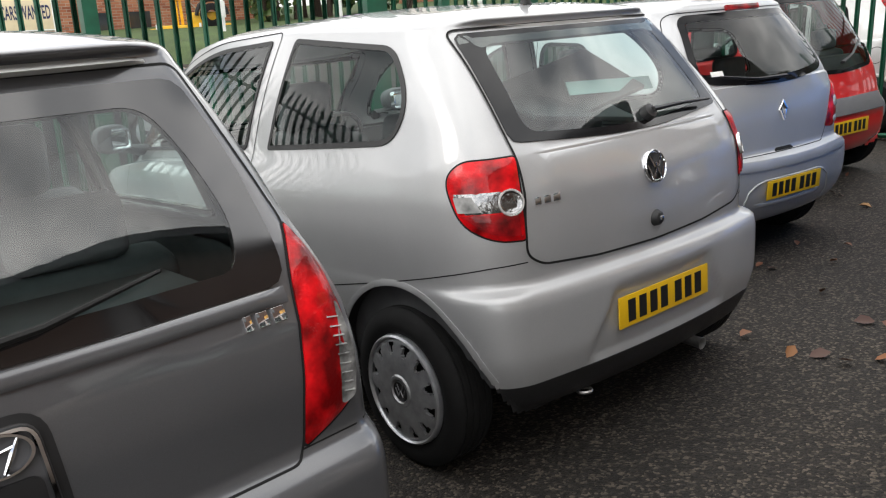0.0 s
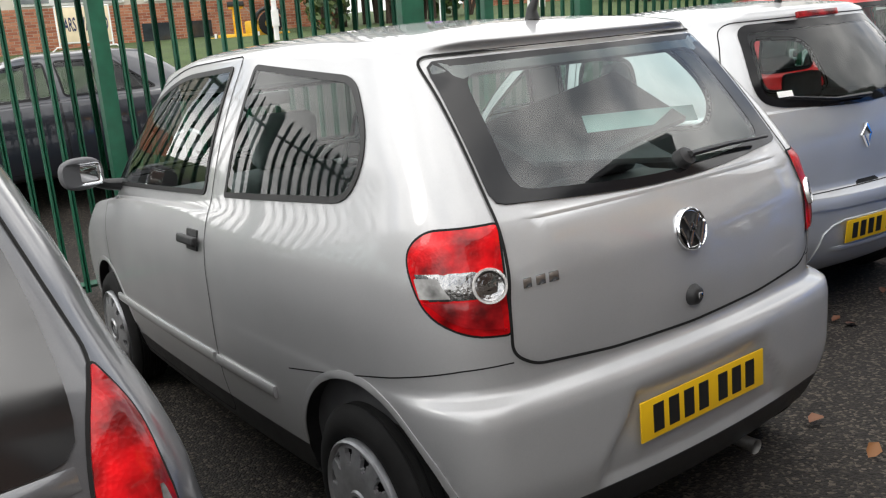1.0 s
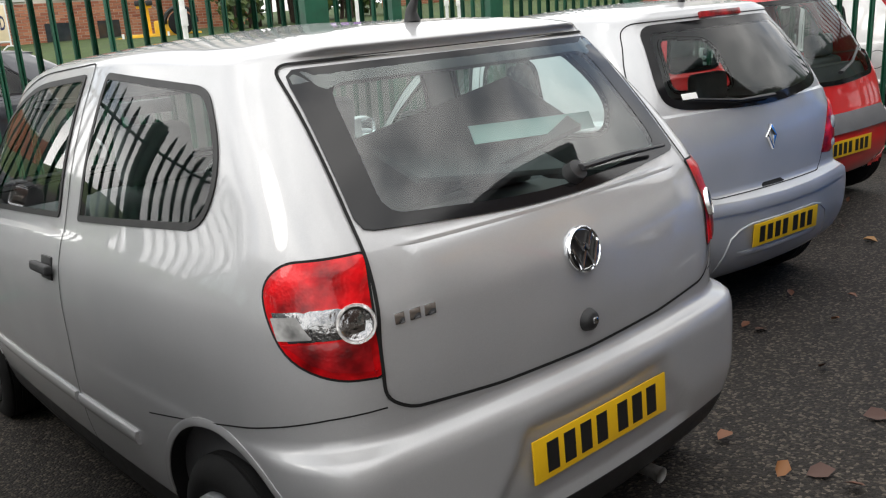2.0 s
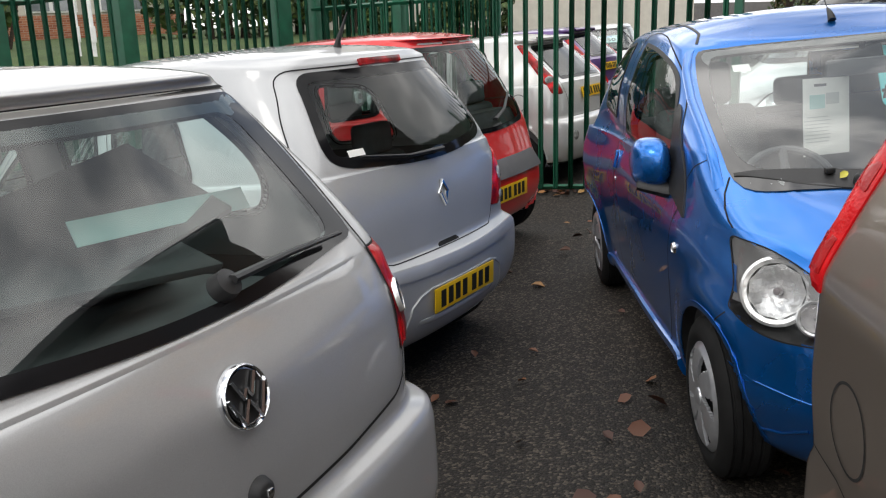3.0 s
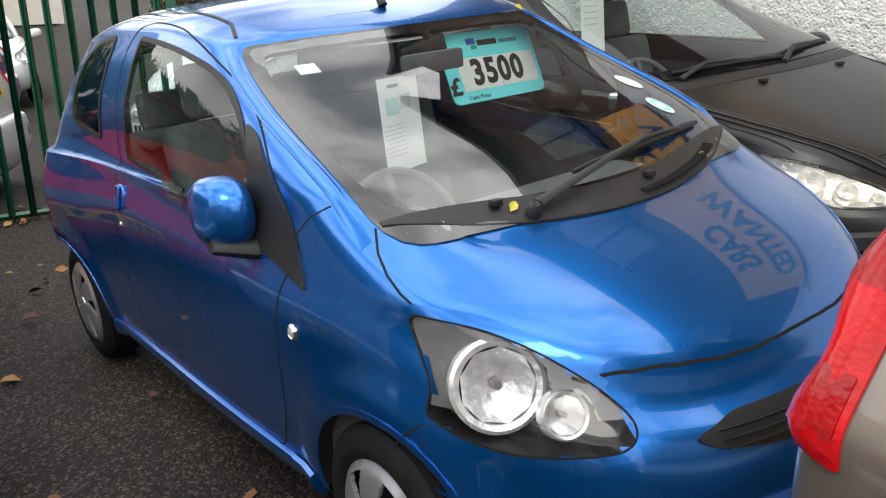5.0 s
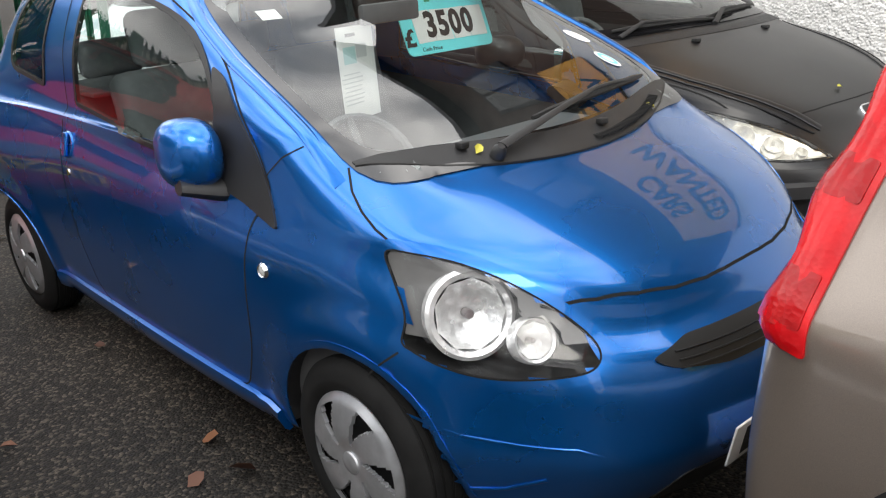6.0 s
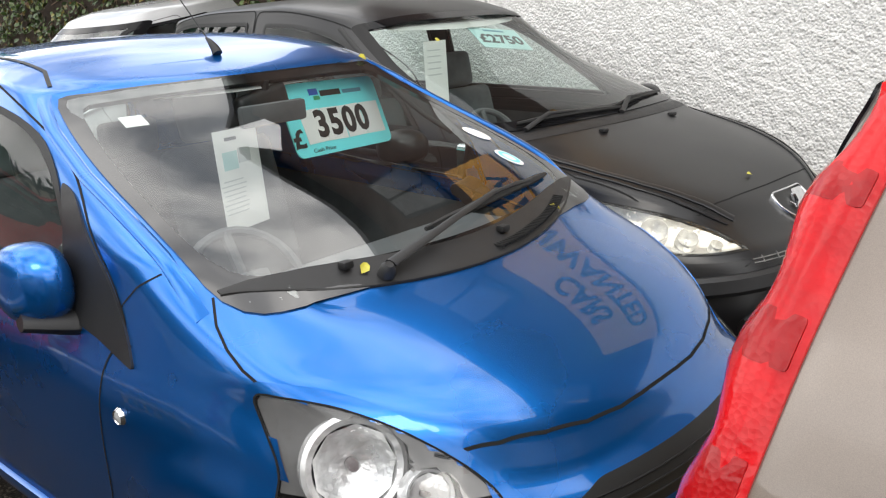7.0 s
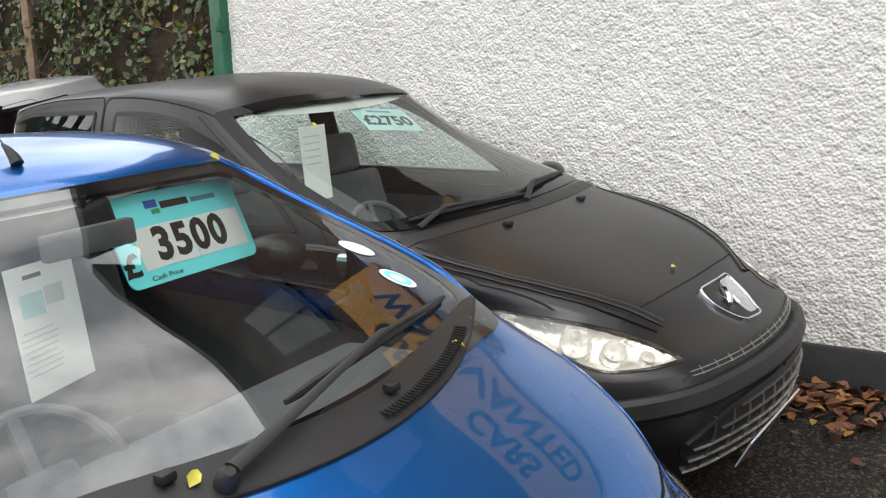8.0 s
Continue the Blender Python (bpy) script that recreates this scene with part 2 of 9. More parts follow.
def tube(points, radius, sides=8, bm=None, cap=True, flat=1.0):
    """A round or flattened bar along points; radius is a number or one a point."""
    bm = bm or bmesh.new()
    pts = [Vector(p) for p in points]
    rad = radius if isinstance(radius, (list, tuple)) else [radius] * len(pts)
    rings, up = [], Vector((0.13, 0.21, 0.97))
    for k, p in enumerate(pts):
        d = (pts[min(k + 1, len(pts) - 1)] - pts[max(k - 1, 0)]).normalized()
        a = d.cross(up)
        a = a.normalized() if a.length > 1e-4 else d.orthogonal().normalized()
        b = a.cross(d)
        rings.append([bm.verts.new(p + rad[k] * (math.cos(q) * a + flat * math.sin(q) * b)) for q in [2 * math.pi * s / sides for s in range(sides)]])
    for r0, r1 in zip(rings, rings[1:]):
        for s in range(sides):
            bm.faces.new((r0[s], r0[(s + 1) % sides], r1[(s + 1) % sides], r1[s]))
    if cap:
        bm.faces.new(rings[0][::-1])
        bm.faces.new(rings[-1])
    return bm


def lathe(profile, n=48, bm=None, axis="x"):
    """Turns (along, radius) pairs round an axis."""
    bm = bm or bmesh.new()
    rings = []
    for a, r in profile:
        ring = []
        for k in range(n):
            q = 2 * math.pi * k / n
            c, s = r * math.cos(q), r * math.sin(q)
            ring.append(bm.verts.new({"x": (a, c, s), "y": (c, a, s), "z": (c, s, a)}[axis]))
        rings.append(ring)
    for r0, r1 in zip(rings, rings[1:]):
        for k in range(n):
            bm.faces.new((r0[k], r0[(k + 1) % n], r1[(k + 1) % n], r1[k]))
    return bm


def rounded(poly, r, step=0.03, n=5):
    """A closed outline with rounded corners and short edges. A corner may carry its own radius as a third number."""
    out, k = [], len(poly)
    for i in range(k):
        a, b, c = Vector(poly[i - 1][:2]), Vector(poly[i][:2]), Vector(poly[(i + 1) % k][:2])
        ri = poly[i][2] if len(poly[i]) > 2 else r
        d0, d1 = min(ri, (a - b).length * 0.48), min(ri, (c - b).length * 0.48)
        p0, p1 = b + (a - b).normalized() * d0, b + (c - b).normalized() * d1
        out += [(1 - t) ** 2 * p0 + 2 * t * (1 - t) * b + t * t * p1 for t in [s / n for s in range(n + 1)]]
    fine = []
    for p, q in zip(out, out[1:] + out[:1]):
        m = max(1, math.ceil((q - p).length / step))
        fine += [p.lerp(q, s / m) for s in range(m)]
    clean = []
    for p in fine:
        if not clean or (p - clean[-1]).length > 1e-4:
            clean.append(p)
    return clean


def plaque(poly, thick, m):
    """A flat plate with the given outline."""
    bm = bmesh.new()
    f = bm.faces.new([bm.verts.new((p.x, p.y, -thick / 2)) for p in poly])
    top = bmesh.ops.extrude_face_region(bm, geom=[f])["geom"]
    bmesh.ops.translate(bm, verts=[g for g in top if isinstance(g, bmesh.types.BMVert)], vec=(0, 0, thick))
    bmesh.ops.transform(bm, matrix=m, verts=bm.verts)
    bmesh.ops.recalc_face_normals(bm, faces=bm.faces)
    return bm


def inset(poly, d):
    """The outline moved inwards by d (outwards if negative)."""
    area = sum(p.x * q.y - q.x * p.y for p, q in zip(poly, poly[1:] + poly[:1]))
    sg = 1 if area > 0 else -1
    out = []
    for i, p in enumerate(poly):
        t = (poly[(i + 1) % len(poly)] - poly[i - 1]).normalized()
        out.append(p + sg * d * Vector((-t.y, t.x)))
    return out


def inside(p, poly):
    c = False
    for a, b in zip(poly, poly[1:] + poly[:1]):
        if (a.y > p[1]) != (b.y > p[1]) and p[0] < (b.x - a.x) * (p[1] - a.y) / (b.y - a.y) + a.x:
            c = not c
    return c


def letters(text, size, material, parent, m, name="lettering", extrude=0.0006, spacing=1.0, bold=0.0):
    cu = bpy.data.curves.new("text", "FONT")
    cu.body, cu.size, cu.extrude, cu.align_x, cu.align_y, cu.space_character, cu.offset = text, size, extrude, "CENTER", "CENTER", spacing, bold
    cu.resolution_u = 3
    tmp = new("text", cu)
    bpy.context.view_layer.update()
    me = bpy.data.meshes.new_from_object(tmp)
    bpy.data.objects.remove(tmp)
    me.materials.clear()
    me.materials.append(material)
    ob = new(name, me)
    ob.parent = parent
    ob.matrix_basis = m
    return ob


# ---------- ground, wall, fences ----------
def asphalt():
    m = surf("damp_asphalt", (0.0225, 0.0195, 0.0165), 0.78, vary=0.35, scale=0.9, rvary=0.2)
    n, l = m.node_tree.nodes, m.node_tree.links
    b = n["Principled BSDF"]
    base = b.inputs["Base Color"].links[0].from_socket
    co, st, cr, mx, bp = n.new("ShaderNodeTexCoord"), n.new("ShaderNodeTexVoronoi"), n.new("ShaderNodeValToRGB"), n.new("ShaderNodeMix"), n.new("ShaderNodeBump")
    st.inputs["Scale"].default_value = 95
    st.inputs["Randomness"].default_value = 1.0
    l.new(co.outputs["Object"], st.inputs["Vector"])
    sep = n.new("ShaderNodeSeparateColor")
    l.new(st.outputs["Color"], sep.inputs["Color"])
    e = cr.color_ramp.elements
    e[0].position, e[0].color, e[1].position, e[1].color = 0.0, (0.45, 0.45, 0.45, 1), 1.0, (4.5, 4.3, 4.0, 1)
    e2 = e.new(0.72)
    e2.color = (1.05, 1.03, 1.0, 1)
    l.new(sep.outputs[0], cr.inputs["Fac"])
    mx.data_type, mx.blend_type = "RGBA", "MULTIPLY"
    mx.inputs["Factor"].default_value = 1
    l.new(base, mx.inputs["A"])
    l.new(cr.outputs["Color"], mx.inputs["B"])
    l.new(mx.outputs["Result"], b.inputs["Base Color"])
    bp.inputs["Strength"].default_value, bp.inputs["Distance"].default_value = 0.9, 0.006
    bp.invert = True
    b.inputs["Specular IOR Level"].default_value = 0.3
    l.new(st.outputs["Distance"], bp.inputs["Height"])
    l.new(bp.outputs[0], b.inputs["Normal"])
    return m


def pebbledash():
    m = surf("white_pebbledash", (0.79, 0.78, 0.755), 0.85, vary=0.05, scale=2.5, rvary=0.05)
    n, l = m.node_tree.nodes, m.node_tree.links
    b = n["Principled BSDF"]
    co, st, nz, bp, b2 = n.new("ShaderNodeTexCoord"), n.new("ShaderNodeTexVoronoi"), n.new("ShaderNodeTexNoise"), n.new("ShaderNodeBump"), n.new("ShaderNodeBump")
    st.inputs["Scale"].default_value = 62
    nz.inputs["Scale"].default_value, nz.inputs["Detail"].default_value = 26, 5
    l.new(co.outputs["Object"], st.inputs["Vector"])
    l.new(co.outputs["Object"], nz.inputs["Vector"])
    bp.inputs["Strength"].default_value, bp.inputs["Distance"].default_value, bp.invert = 1.0, 0.009, True
    b2.inputs["Strength"].default_value, b2.inputs["Distance"].default_value = 1.0, 0.0135
    l.new(st.outputs["Distance"], bp.inputs["Height"])
    l.new(nz.outputs["Fac"], b2.inputs["Height"])
    l.new(b2.outputs[0], bp.inputs["Normal"])
    l.new(bp.outputs[0], b.inputs["Normal"])
    return m


def leaf_mat(name, stops, rough=0.5):
    """Leaves that differ one from the next."""
    m, n, l, b = shader(name)
    g, cr = n.new("ShaderNodeNewGeometry"), n.new("ShaderNodeValToRGB")
    e = cr.color_ramp.elements
    for k, (p, c) in enumerate(stops):
        q = e[k] if k < 2 else e.new(p)
        q.position, q.color = p, (*c, 1)
    l.new(g.outputs["Random Per Island"], cr.inputs["Fac"])
    l.new(cr.outputs["Color"], b.inputs["Base Color"])
    b.inputs["Roughness"].default_value = rough
    return m


ASPHALT = asphalt()
GRASS = surf("grass", (0.06, 0.095, 0.026), 0.9, vary=0.3, scale=2, bump=1.0, bscale=60, dist=0.03, fine=0.4)
GREEN = surf("green_painted_steel", (0.009, 0.095, 0.050), 0.42, vary=0.22, scale=9, bump=0.15, bscale=120)
RENDER = pebbledash()
PLINTH = surf("black_painted_plinth", (0.018, 0.018, 0.019), 0.6, vary=0.3, scale=7, bump=0.5, bscale=80)
MORTAR = surf("mortar", (0.40, 0.36, 0.30), 0.9, vary=0.2, scale=12)
# dark brown for walls out of direct view, chosen to darken car reflections
UNSEEN_DARK = surf("dark_wall_for_reflections", (0.085, 0.050, 0.038), 0.9, vary=0.3, scale=7)
SLATE = surf("grey_roof_slate", (0.075, 0.075, 0.085), 0.6, vary=0.3, scale=9, bump=0.4, bscale=40)
WHITE_S = surf("white_painted_steel", (0.78, 0.78, 0.76), 0.4, vary=0.1)
YELLOW = surf("yellow_machine_paint", (0.75, 0.42, 0.012), 0.4, vary=0.15, scale=6)
VIOLET = surf("purple_sign_sheet", (0.16, 0.03, 0.30), 0.4, vary=0.05)
CREAM = surf("cream_board", (0.74, 0.62, 0.42), 0.5, vary=0.08)
ORANGE_B = surf("orange_sign_board", (0.72, 0.36, 0.05), 0.45, vary=0.06)
NAVY_INK = surf("dark_blue_lettering", (0.02, 0.025, 0.09), 0.5, vary=0.05)
PANE = surf("dark_window_pane", (0.03, 0.035, 0.04), 0.06, 0, 0.5, vary=0.2)
CURTAIN = surf("grey_window_pane", (0.20, 0.22, 0.23), 0.15, 0, 0.5, vary=0.3, scale=3)
TIMBER = surf("weathered_timber", (0.22, 0.15, 0.10), 0.8, vary=0.3, scale=12, bump=0.4, bscale=60)
BUFF = surf("pale_buff_cladding", (0.52, 0.49, 0.42), 0.8, vary=0.1, scale=3)
IVY = leaf_mat("ivy_leaf", [(0.0, (0.025, 0.045, 0.013)), (1.0, (0.24, 0.25, 0.055)), (0.45, (0.045, 0.08, 0.02)), (0.78, (0.085, 0.125, 0.03)), (0.90, (0.13, 0.06, 0.025))], 0.35)
SHRUB = leaf_mat("shrub_leaf", [(0.0, (0.025, 0.05, 0.014)), (1.0, (0.12, 0.16, 0.04)), (0.6, (0.05, 0.085, 0.02))])
FALLEN = leaf_mat("fallen_leaf", [(0.0, (0.05, 0.020, 0.012)), (1.0, (0.36, 0.21, 0.05)), (0.5, (0.12, 0.045, 0.022)), (0.85, (0.24, 0.095, 0.035))], 0.6)
STEM_AND_BACKING = surf("dark_stems_and_backing", (0.045, 0.030, 0.020), 0.9, vary=0.4, scale=20, bump=1.0, bscale=50, dist=0.02)

F0, FC, FD = Vector((-8.41, 1.85)), Vector((2.99, 10.92)), Vector((7.70, 5.55))
N1, N2 = Vector((-0.6226, 0.7826)), Vector((0.752, 0.659))


def smooth(a, b, x):
    t = min(1.0, max(0.0, (x - a) / (b - a)))
    return t * t * (3 - 2 * t)


def rise(x, y):
    """The ground's height over the plane of the lot: a bank beyond the front fence, a gentle rise beyond the end fence."""
    s, d = (Vector((x, y)) - F0).dot(N1), (Vector((x, y)) - FC).dot(N2)
    far = 1.75 * smooth(0.5, 9.3, s) + 0.068 * max(0.0, min(s, 60) - 6)
    w = (Vector((x, y)) - Vector((7.66, 5.505))).dot(Vector((-0.875, 0.484)))
    drive = 0.42 * (1 - smooth(-0.7, 2.6, w)) * smooth(0.0, 0.8, d)
    corner = 0.09 * smooth(-3.2, -2.5, d) * (1 - smooth(3.4, 4.2, x))
    return far + 0.02 * min(30, max(0.0, d)) + drive + corner


def lot(x, y, z=0.0):
    return LOT @ Vector((x, y, z + rise(x, y)))


nx = 170
ax = [math.copysign(abs(t) ** 2.2 * 300 + abs(t) * 14, t) for t in [-1 + 2 * k / nx for k in range(nx + 1)]]
bm = bmesh.new()
gv = [[None] * (nx + 1) for _ in range(nx + 1)]
for i, a in enumerate(ax):
    for j, b in enumerate(ax):
        X, Y = a + 1.0, b + 5.0
        near = LOT @ Vector((max(-30, min(30, X)), max(-30, min(45, Y)), rise(max(-30, min(30, X)), max(-30, min(45, Y)))))
        gv[i][j] = bm.verts.new((X, Y, near.z))
for i in range(nx):
    for j in range(nx):
        f = bm.faces.new((gv[i][j], gv[i + 1][j], gv[i + 1][j + 1], gv[i][j + 1]))
        c = f.calc_center_median()
        s = (Vector((c.x, c.y)) - F0).dot(N1)
        f.material_index = 1 if s > 6.5 else 0
ground = tagged(part("ground", bm, [ASPHALT, GRASS]), "dark damp asphalt lot rising to a grass bank", "ground", kind="structure")


def pale_mesh(height, w):
    pm = bpy.data.meshes.new("pale")
    pb = bmesh.new()
    prof = [(-w, 0.012), (-w * 0.8, -0.006), (-w * 0.3, -0.012), (0.0, 0.004), (w * 0.3, -0.012), (w * 0.8, -0.006), (w, 0.012)]
    for k, z in enumerate((0.05, height - 0.14, height)):
        for x, y in prof:
            s = 1 if k < 2 else 0.25
            pb.verts.new((x * s, y, z))
    pb.verts.ensure_lookup_table()
    for k in range(2):
        for i in range(6):
            pb.faces.new([pb.verts[7 * k + i], pb.verts[7 * k + i + 1], pb.verts[7 * k + 7 + i + 1], pb.verts[7 * k + 7 + i]])
    bmesh.ops.solidify(pb, geom=list(pb.faces), thickness=0.003)
    pb.to_mesh(pm)
    pb.free()
    pm.materials.append(GREEN)
    return pm


def fence(name, a, d, u0, u1, gap, posts, height, first=0.0, rails=(0.10, 1.95), w=0.026, label="green painted steel palisade fence on asphalt"):
    """Plumb pales at even steps along raked rails, with posts (place, width)."""
    p0 = lot(*(a + d * u0))
    fn = thing(name, Matrix.Translation(p0), label, "fence", kind="structure")
    pm = pale_mesh(height, w)
    out = Vector((-d.y, d.x))
    ang = math.atan2(d.y, d.x)

    def at(u, off=0.0, z=0.0):
        q = a + d * u + out * off
        v = lot(*(a + d * u))
        e = LOT @ Vector((q.x, q.y, 0))
        return Vector((e.x, e.y, v.z + z)) - p0
    k = math.ceil((u0 - first) / gap)
    while first + gap * k < u1:
        u = first + gap * k
        if all(abs(u - p) > pw / 2 for p, pw in posts):
            o = new("pale", pm)
            o.parent = fn
            o.matrix_basis = Matrix.Translation(at(u)) @ Matrix.Rotation(ang, 4, "Z")
        k += 1
    for z in rails:
        n = max(2, int((u1 - u0) / 2))
        part("rail", tube([at(u0 + (u1 - u0) * i / n, 0.03, z) for i in range(n + 1)], 0.032, 4, flat=0.8), GREEN, fn, sharp=30)
    for p, pw in posts:
        q = at(p, 0.08)
        part("post", box(pw, 0.12, height + 0.1, Matrix.Translation(q + Vector((0, 0, height / 2))) @ Matrix.Rotation(ang, 4, "Z"), 0.006), GREEN, fn)
    return fn


D1, D2 = (FC - F0).normalized(), (FD - FC).normalized()
fence("fence_front", F0, D1, 0.0, 10.1, 0.1235, [(2.5, 0.11), (5.05, 0.11), (7.58, 0.11), (10.13, 0.22)], 2.7, first=7.71, rails=(0.10, 2.35), w=0.021)
fence("gate_front", F0, D1, 10.3, 12.0, 0.1235, [(10.93, 0.10)], 2.3, first=7.71, rails=(0.15, 2.12), w=0.021, label="green painted steel palisade gate")
fence("fence_corner", F0, D1, 12.1, 19.5, 0.1235, [(12.1, 0.16), (14.15, 0.24), (16.6, 0.12), (19.4, 0.12)], 2.7, first=7.71, rails=(0.10, 2.35), w=0.021)
fence("fence_end", FC, D2, 0.0, 4.45, 0.154, [(0.0, 0.11), (1.05, 0.10), (4.42, 0.07)], 2.5, first=1.545, rails=(0.06, 1.95))

W0, WD = Vector((7.66, 5.505)), Vector((-0.484, -0.875))
wbase = LOT @ Vector((W0.x, W0.y, 0))
wdir = (LOT.to_3x3() @ Vector((WD.x, WD.y, 0)))
wang = math.degrees(math.atan2(wdir.y, wdir.x))
wslope = wdir.z / math.hypot(wdir.x, wdir.y)
ws = thing("wall_east", pose(wbase.x, wbase.y, wbase.z, 0, 0, wang), "white pebbledash house wall over a black plinth", "wall", kind="structure")
wall = bmesh.new()
nu, nv = 560, 170
vs = []
rng = np.random.default_rng(4)
for i in range(nu + 1):
    col = []
    for j in range(nv + 1):
        u, z = 8.0 * i / nu, 0.10 + 2.5 * j / nv
        p = Vector((u * 38, z * 38, 3.3))
        h = 0.010 * max(0, noise.noise(p) + 0.35) + 0.008 * max(0, noise.noise(p * 2.1)) + rng.uniform(0, 0.003)
        col.append(wall.verts.new((u, -h, z)))
    vs.append(col)
for i in range(nu):
    for j in range(nv):
        wall.faces.new((vs[i][j], vs[i + 1][j], vs[i + 1][j + 1], vs[i][j + 1]))
part("pebbledash", wall, RENDER, ws)
# known only from reflections: their darkness is put into these walls' colour
part("upper_wall", box(14.0, 0.25, 3.5, Matrix.Translation((7.0, 0.12, 4.35))), UNSEEN_DARK, ws, "unseen upper storey, coloured dark to darken reflections")
part("side_wall", box(6.0, 0.25, 5.8, Matrix.Translation((11.0, 0.128, 3.0))), UNSEEN_DARK, ws)
part("return_wall", box(0.25, 7.0, 6.1, Matrix.Translation((0.135, 3.76, 3.05))), RENDER, ws)
pl = bmesh.new()
pv = [[pl.verts.new((u, y, z + u * wslope)) for y, z in ((0.1, -0.3), (-0.022, -0.3), (-0.022, 0.185), (-0.012, 0.197), (0.1, 0.197))] for u in (0.0, 2.0, 4.0, 6.0, 8.0, 14.0)]
for a, b in zip(pv, pv[1:]):
    for k in range(4):
        pl.faces.new((a[k], a[k + 1], b[k + 1], b[k]))
part("plinth", pl, PLINTH, ws)
rf = bmesh.new()
rv = [[rf.verts.new(p) for p in ((u, -0.35, 5.95), (u, -0.35, 6.1), (u, 3.6, 9.1), (u, 7.6, 6.1), (u, 7.6, 5.95))] for u in (-0.3, 14.3)]
for k in range(5):
    rf.faces.new((rv[0][k], rv[0][(k + 1) % 5], rv[1][(k + 1) % 5], rv[1][k]))
rf.faces.new(rv[0])
rf.faces.new(rv[1][::-1])
part("roof", rf, SLATE, ws, "grey slate roof", smooth=False)
for u, z in ((2.4, 4.4), (6.6, 4.4)):
    wn_ = part("window", box(1.3, 0.06, 1.3, Matrix.Translation((u, -0.03, z)), 0.01), PLINTH, ws, "dark framed upper window")
    for dx in (-0.3, 0.3):
        part("pane", box(0.52, 0.02, 1.12, Matrix.Translation((u + dx, -0.062, z))), PANE, wn_)
sb = tagged(part("sign_board", box(2.6, 0.04, 0.95, pose(wbase.x, wbase.y, wbase.z, 0, 0, wang) @ Matrix.Translation((3.7, -0.05, 2.95)), 0.008), ORANGE_B), "orange sign board with black lettering on the house wall", "sign")
for txt, dz in (("CARS", 0.22), ("WANTED", -0.2)):
    letters(txt, 0.42, INK, sb, pose(wbase.x, wbase.y, wbase.z, 0, 0, wang) @ Matrix.Translation((3.7, -0.074, 2.93 + dz)) @ Matrix.Rotation(radians(90), 4, "X"), bold=0.012)
# green post at the wall's end
g = thing("gate_post", pose(wbase.x, wbase.y, wbase.z, 0, 0, wang), "green steel gate post at the wall's end", "post", kind="structure")
part("post", box(0.13, 0.13, 2.7, Matrix.Translation((-0.075, -0.01, 1.2)), 0.006), GREEN, g)
for z in (0.5, 2.05):
    part("hinge", box(0.05, 0.05, 0.10, Matrix.Translation((-0.01, -0.085, z)), 0.008), GREEN, g)


def leaf_cloud(name, spots, size, material, label, category, seed, flat=0.5, spread=0.0, rest=None, stuff=True):
    """Many small folded leaves at spots (place, facing)."""
    rng = random.Random(seed)
    V, Fc = [], []
    for p, nrm in spots:
        s = size * rng.uniform(0.6, 1.35)
        d = Vector(nrm) + Vector((rng.gauss(0, flat), rng.gauss(0, flat), rng.gauss(0, flat)))
        d.normalize()
        a = d.orthogonal().normalized()
        a.rotate(Matrix.Rotation(rng.uniform(0, 6.28), 3, d))
        b = d.cross(a)
        k = len(V)
        lift = d * s * rng.uniform(0.05, 0.25)
        V += [p - a * s * 0.55, p - a * s * 0.1 - b * s * 0.42 + lift, p + a * s * 0.35 - b * s * 0.30 + lift * 0.8, p + a * s * 0.62, p + a * s * 0.35 + b * s * 0.30 + lift * 0.8, p - a * s * 0.1 + b * s * 0.42 + lift, p + a * s * 0.1]
        Fc += [(k, k + 1, k + 6), (k + 1, k + 2, k + 6), (k + 2, k + 3, k + 6), (k + 3, k + 4, k + 6), (k + 4, k + 5, k + 6), (k + 5, k, k + 6)]
    me = bpy.data.meshes.new(name)
    me.from_pydata([tuple(v) for v in V], [], Fc)
    me.materials.append(material)
    me.polygons.foreach_set("use_smooth", [True] * len(me.polygons))
    return new(name, me)


# ivy-clad hedge that runs on from the wall's line
HD = Vector((0.484, 0.875))
HN = Vector((-0.875, 0.484))
H0 = Vector((7.66, 5.505)) - HN * 1.1 + HD * 0.2
hedge = thing("hedge", Matrix.Translation(lot(H0.x, H0.y)), "dense ivy hedge with yellowing leaves and brown twigs", "hedge", kind="stuff")
hb = lot(H0.x, H0.y)
# one dark brown sheet behind the leaves fills the gaps between them
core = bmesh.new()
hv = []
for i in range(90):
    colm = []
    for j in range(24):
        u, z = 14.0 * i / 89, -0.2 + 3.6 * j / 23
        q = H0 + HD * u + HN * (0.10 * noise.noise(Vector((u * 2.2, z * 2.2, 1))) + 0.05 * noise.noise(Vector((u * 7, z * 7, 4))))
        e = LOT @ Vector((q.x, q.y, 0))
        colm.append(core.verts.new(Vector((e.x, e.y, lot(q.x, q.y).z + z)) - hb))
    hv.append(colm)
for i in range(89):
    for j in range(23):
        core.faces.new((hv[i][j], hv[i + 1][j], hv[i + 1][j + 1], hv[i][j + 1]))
part("dark_backing_sheet", core, STEM_AND_BACKING, hedge)
rng = random.Random(5)
spots = []
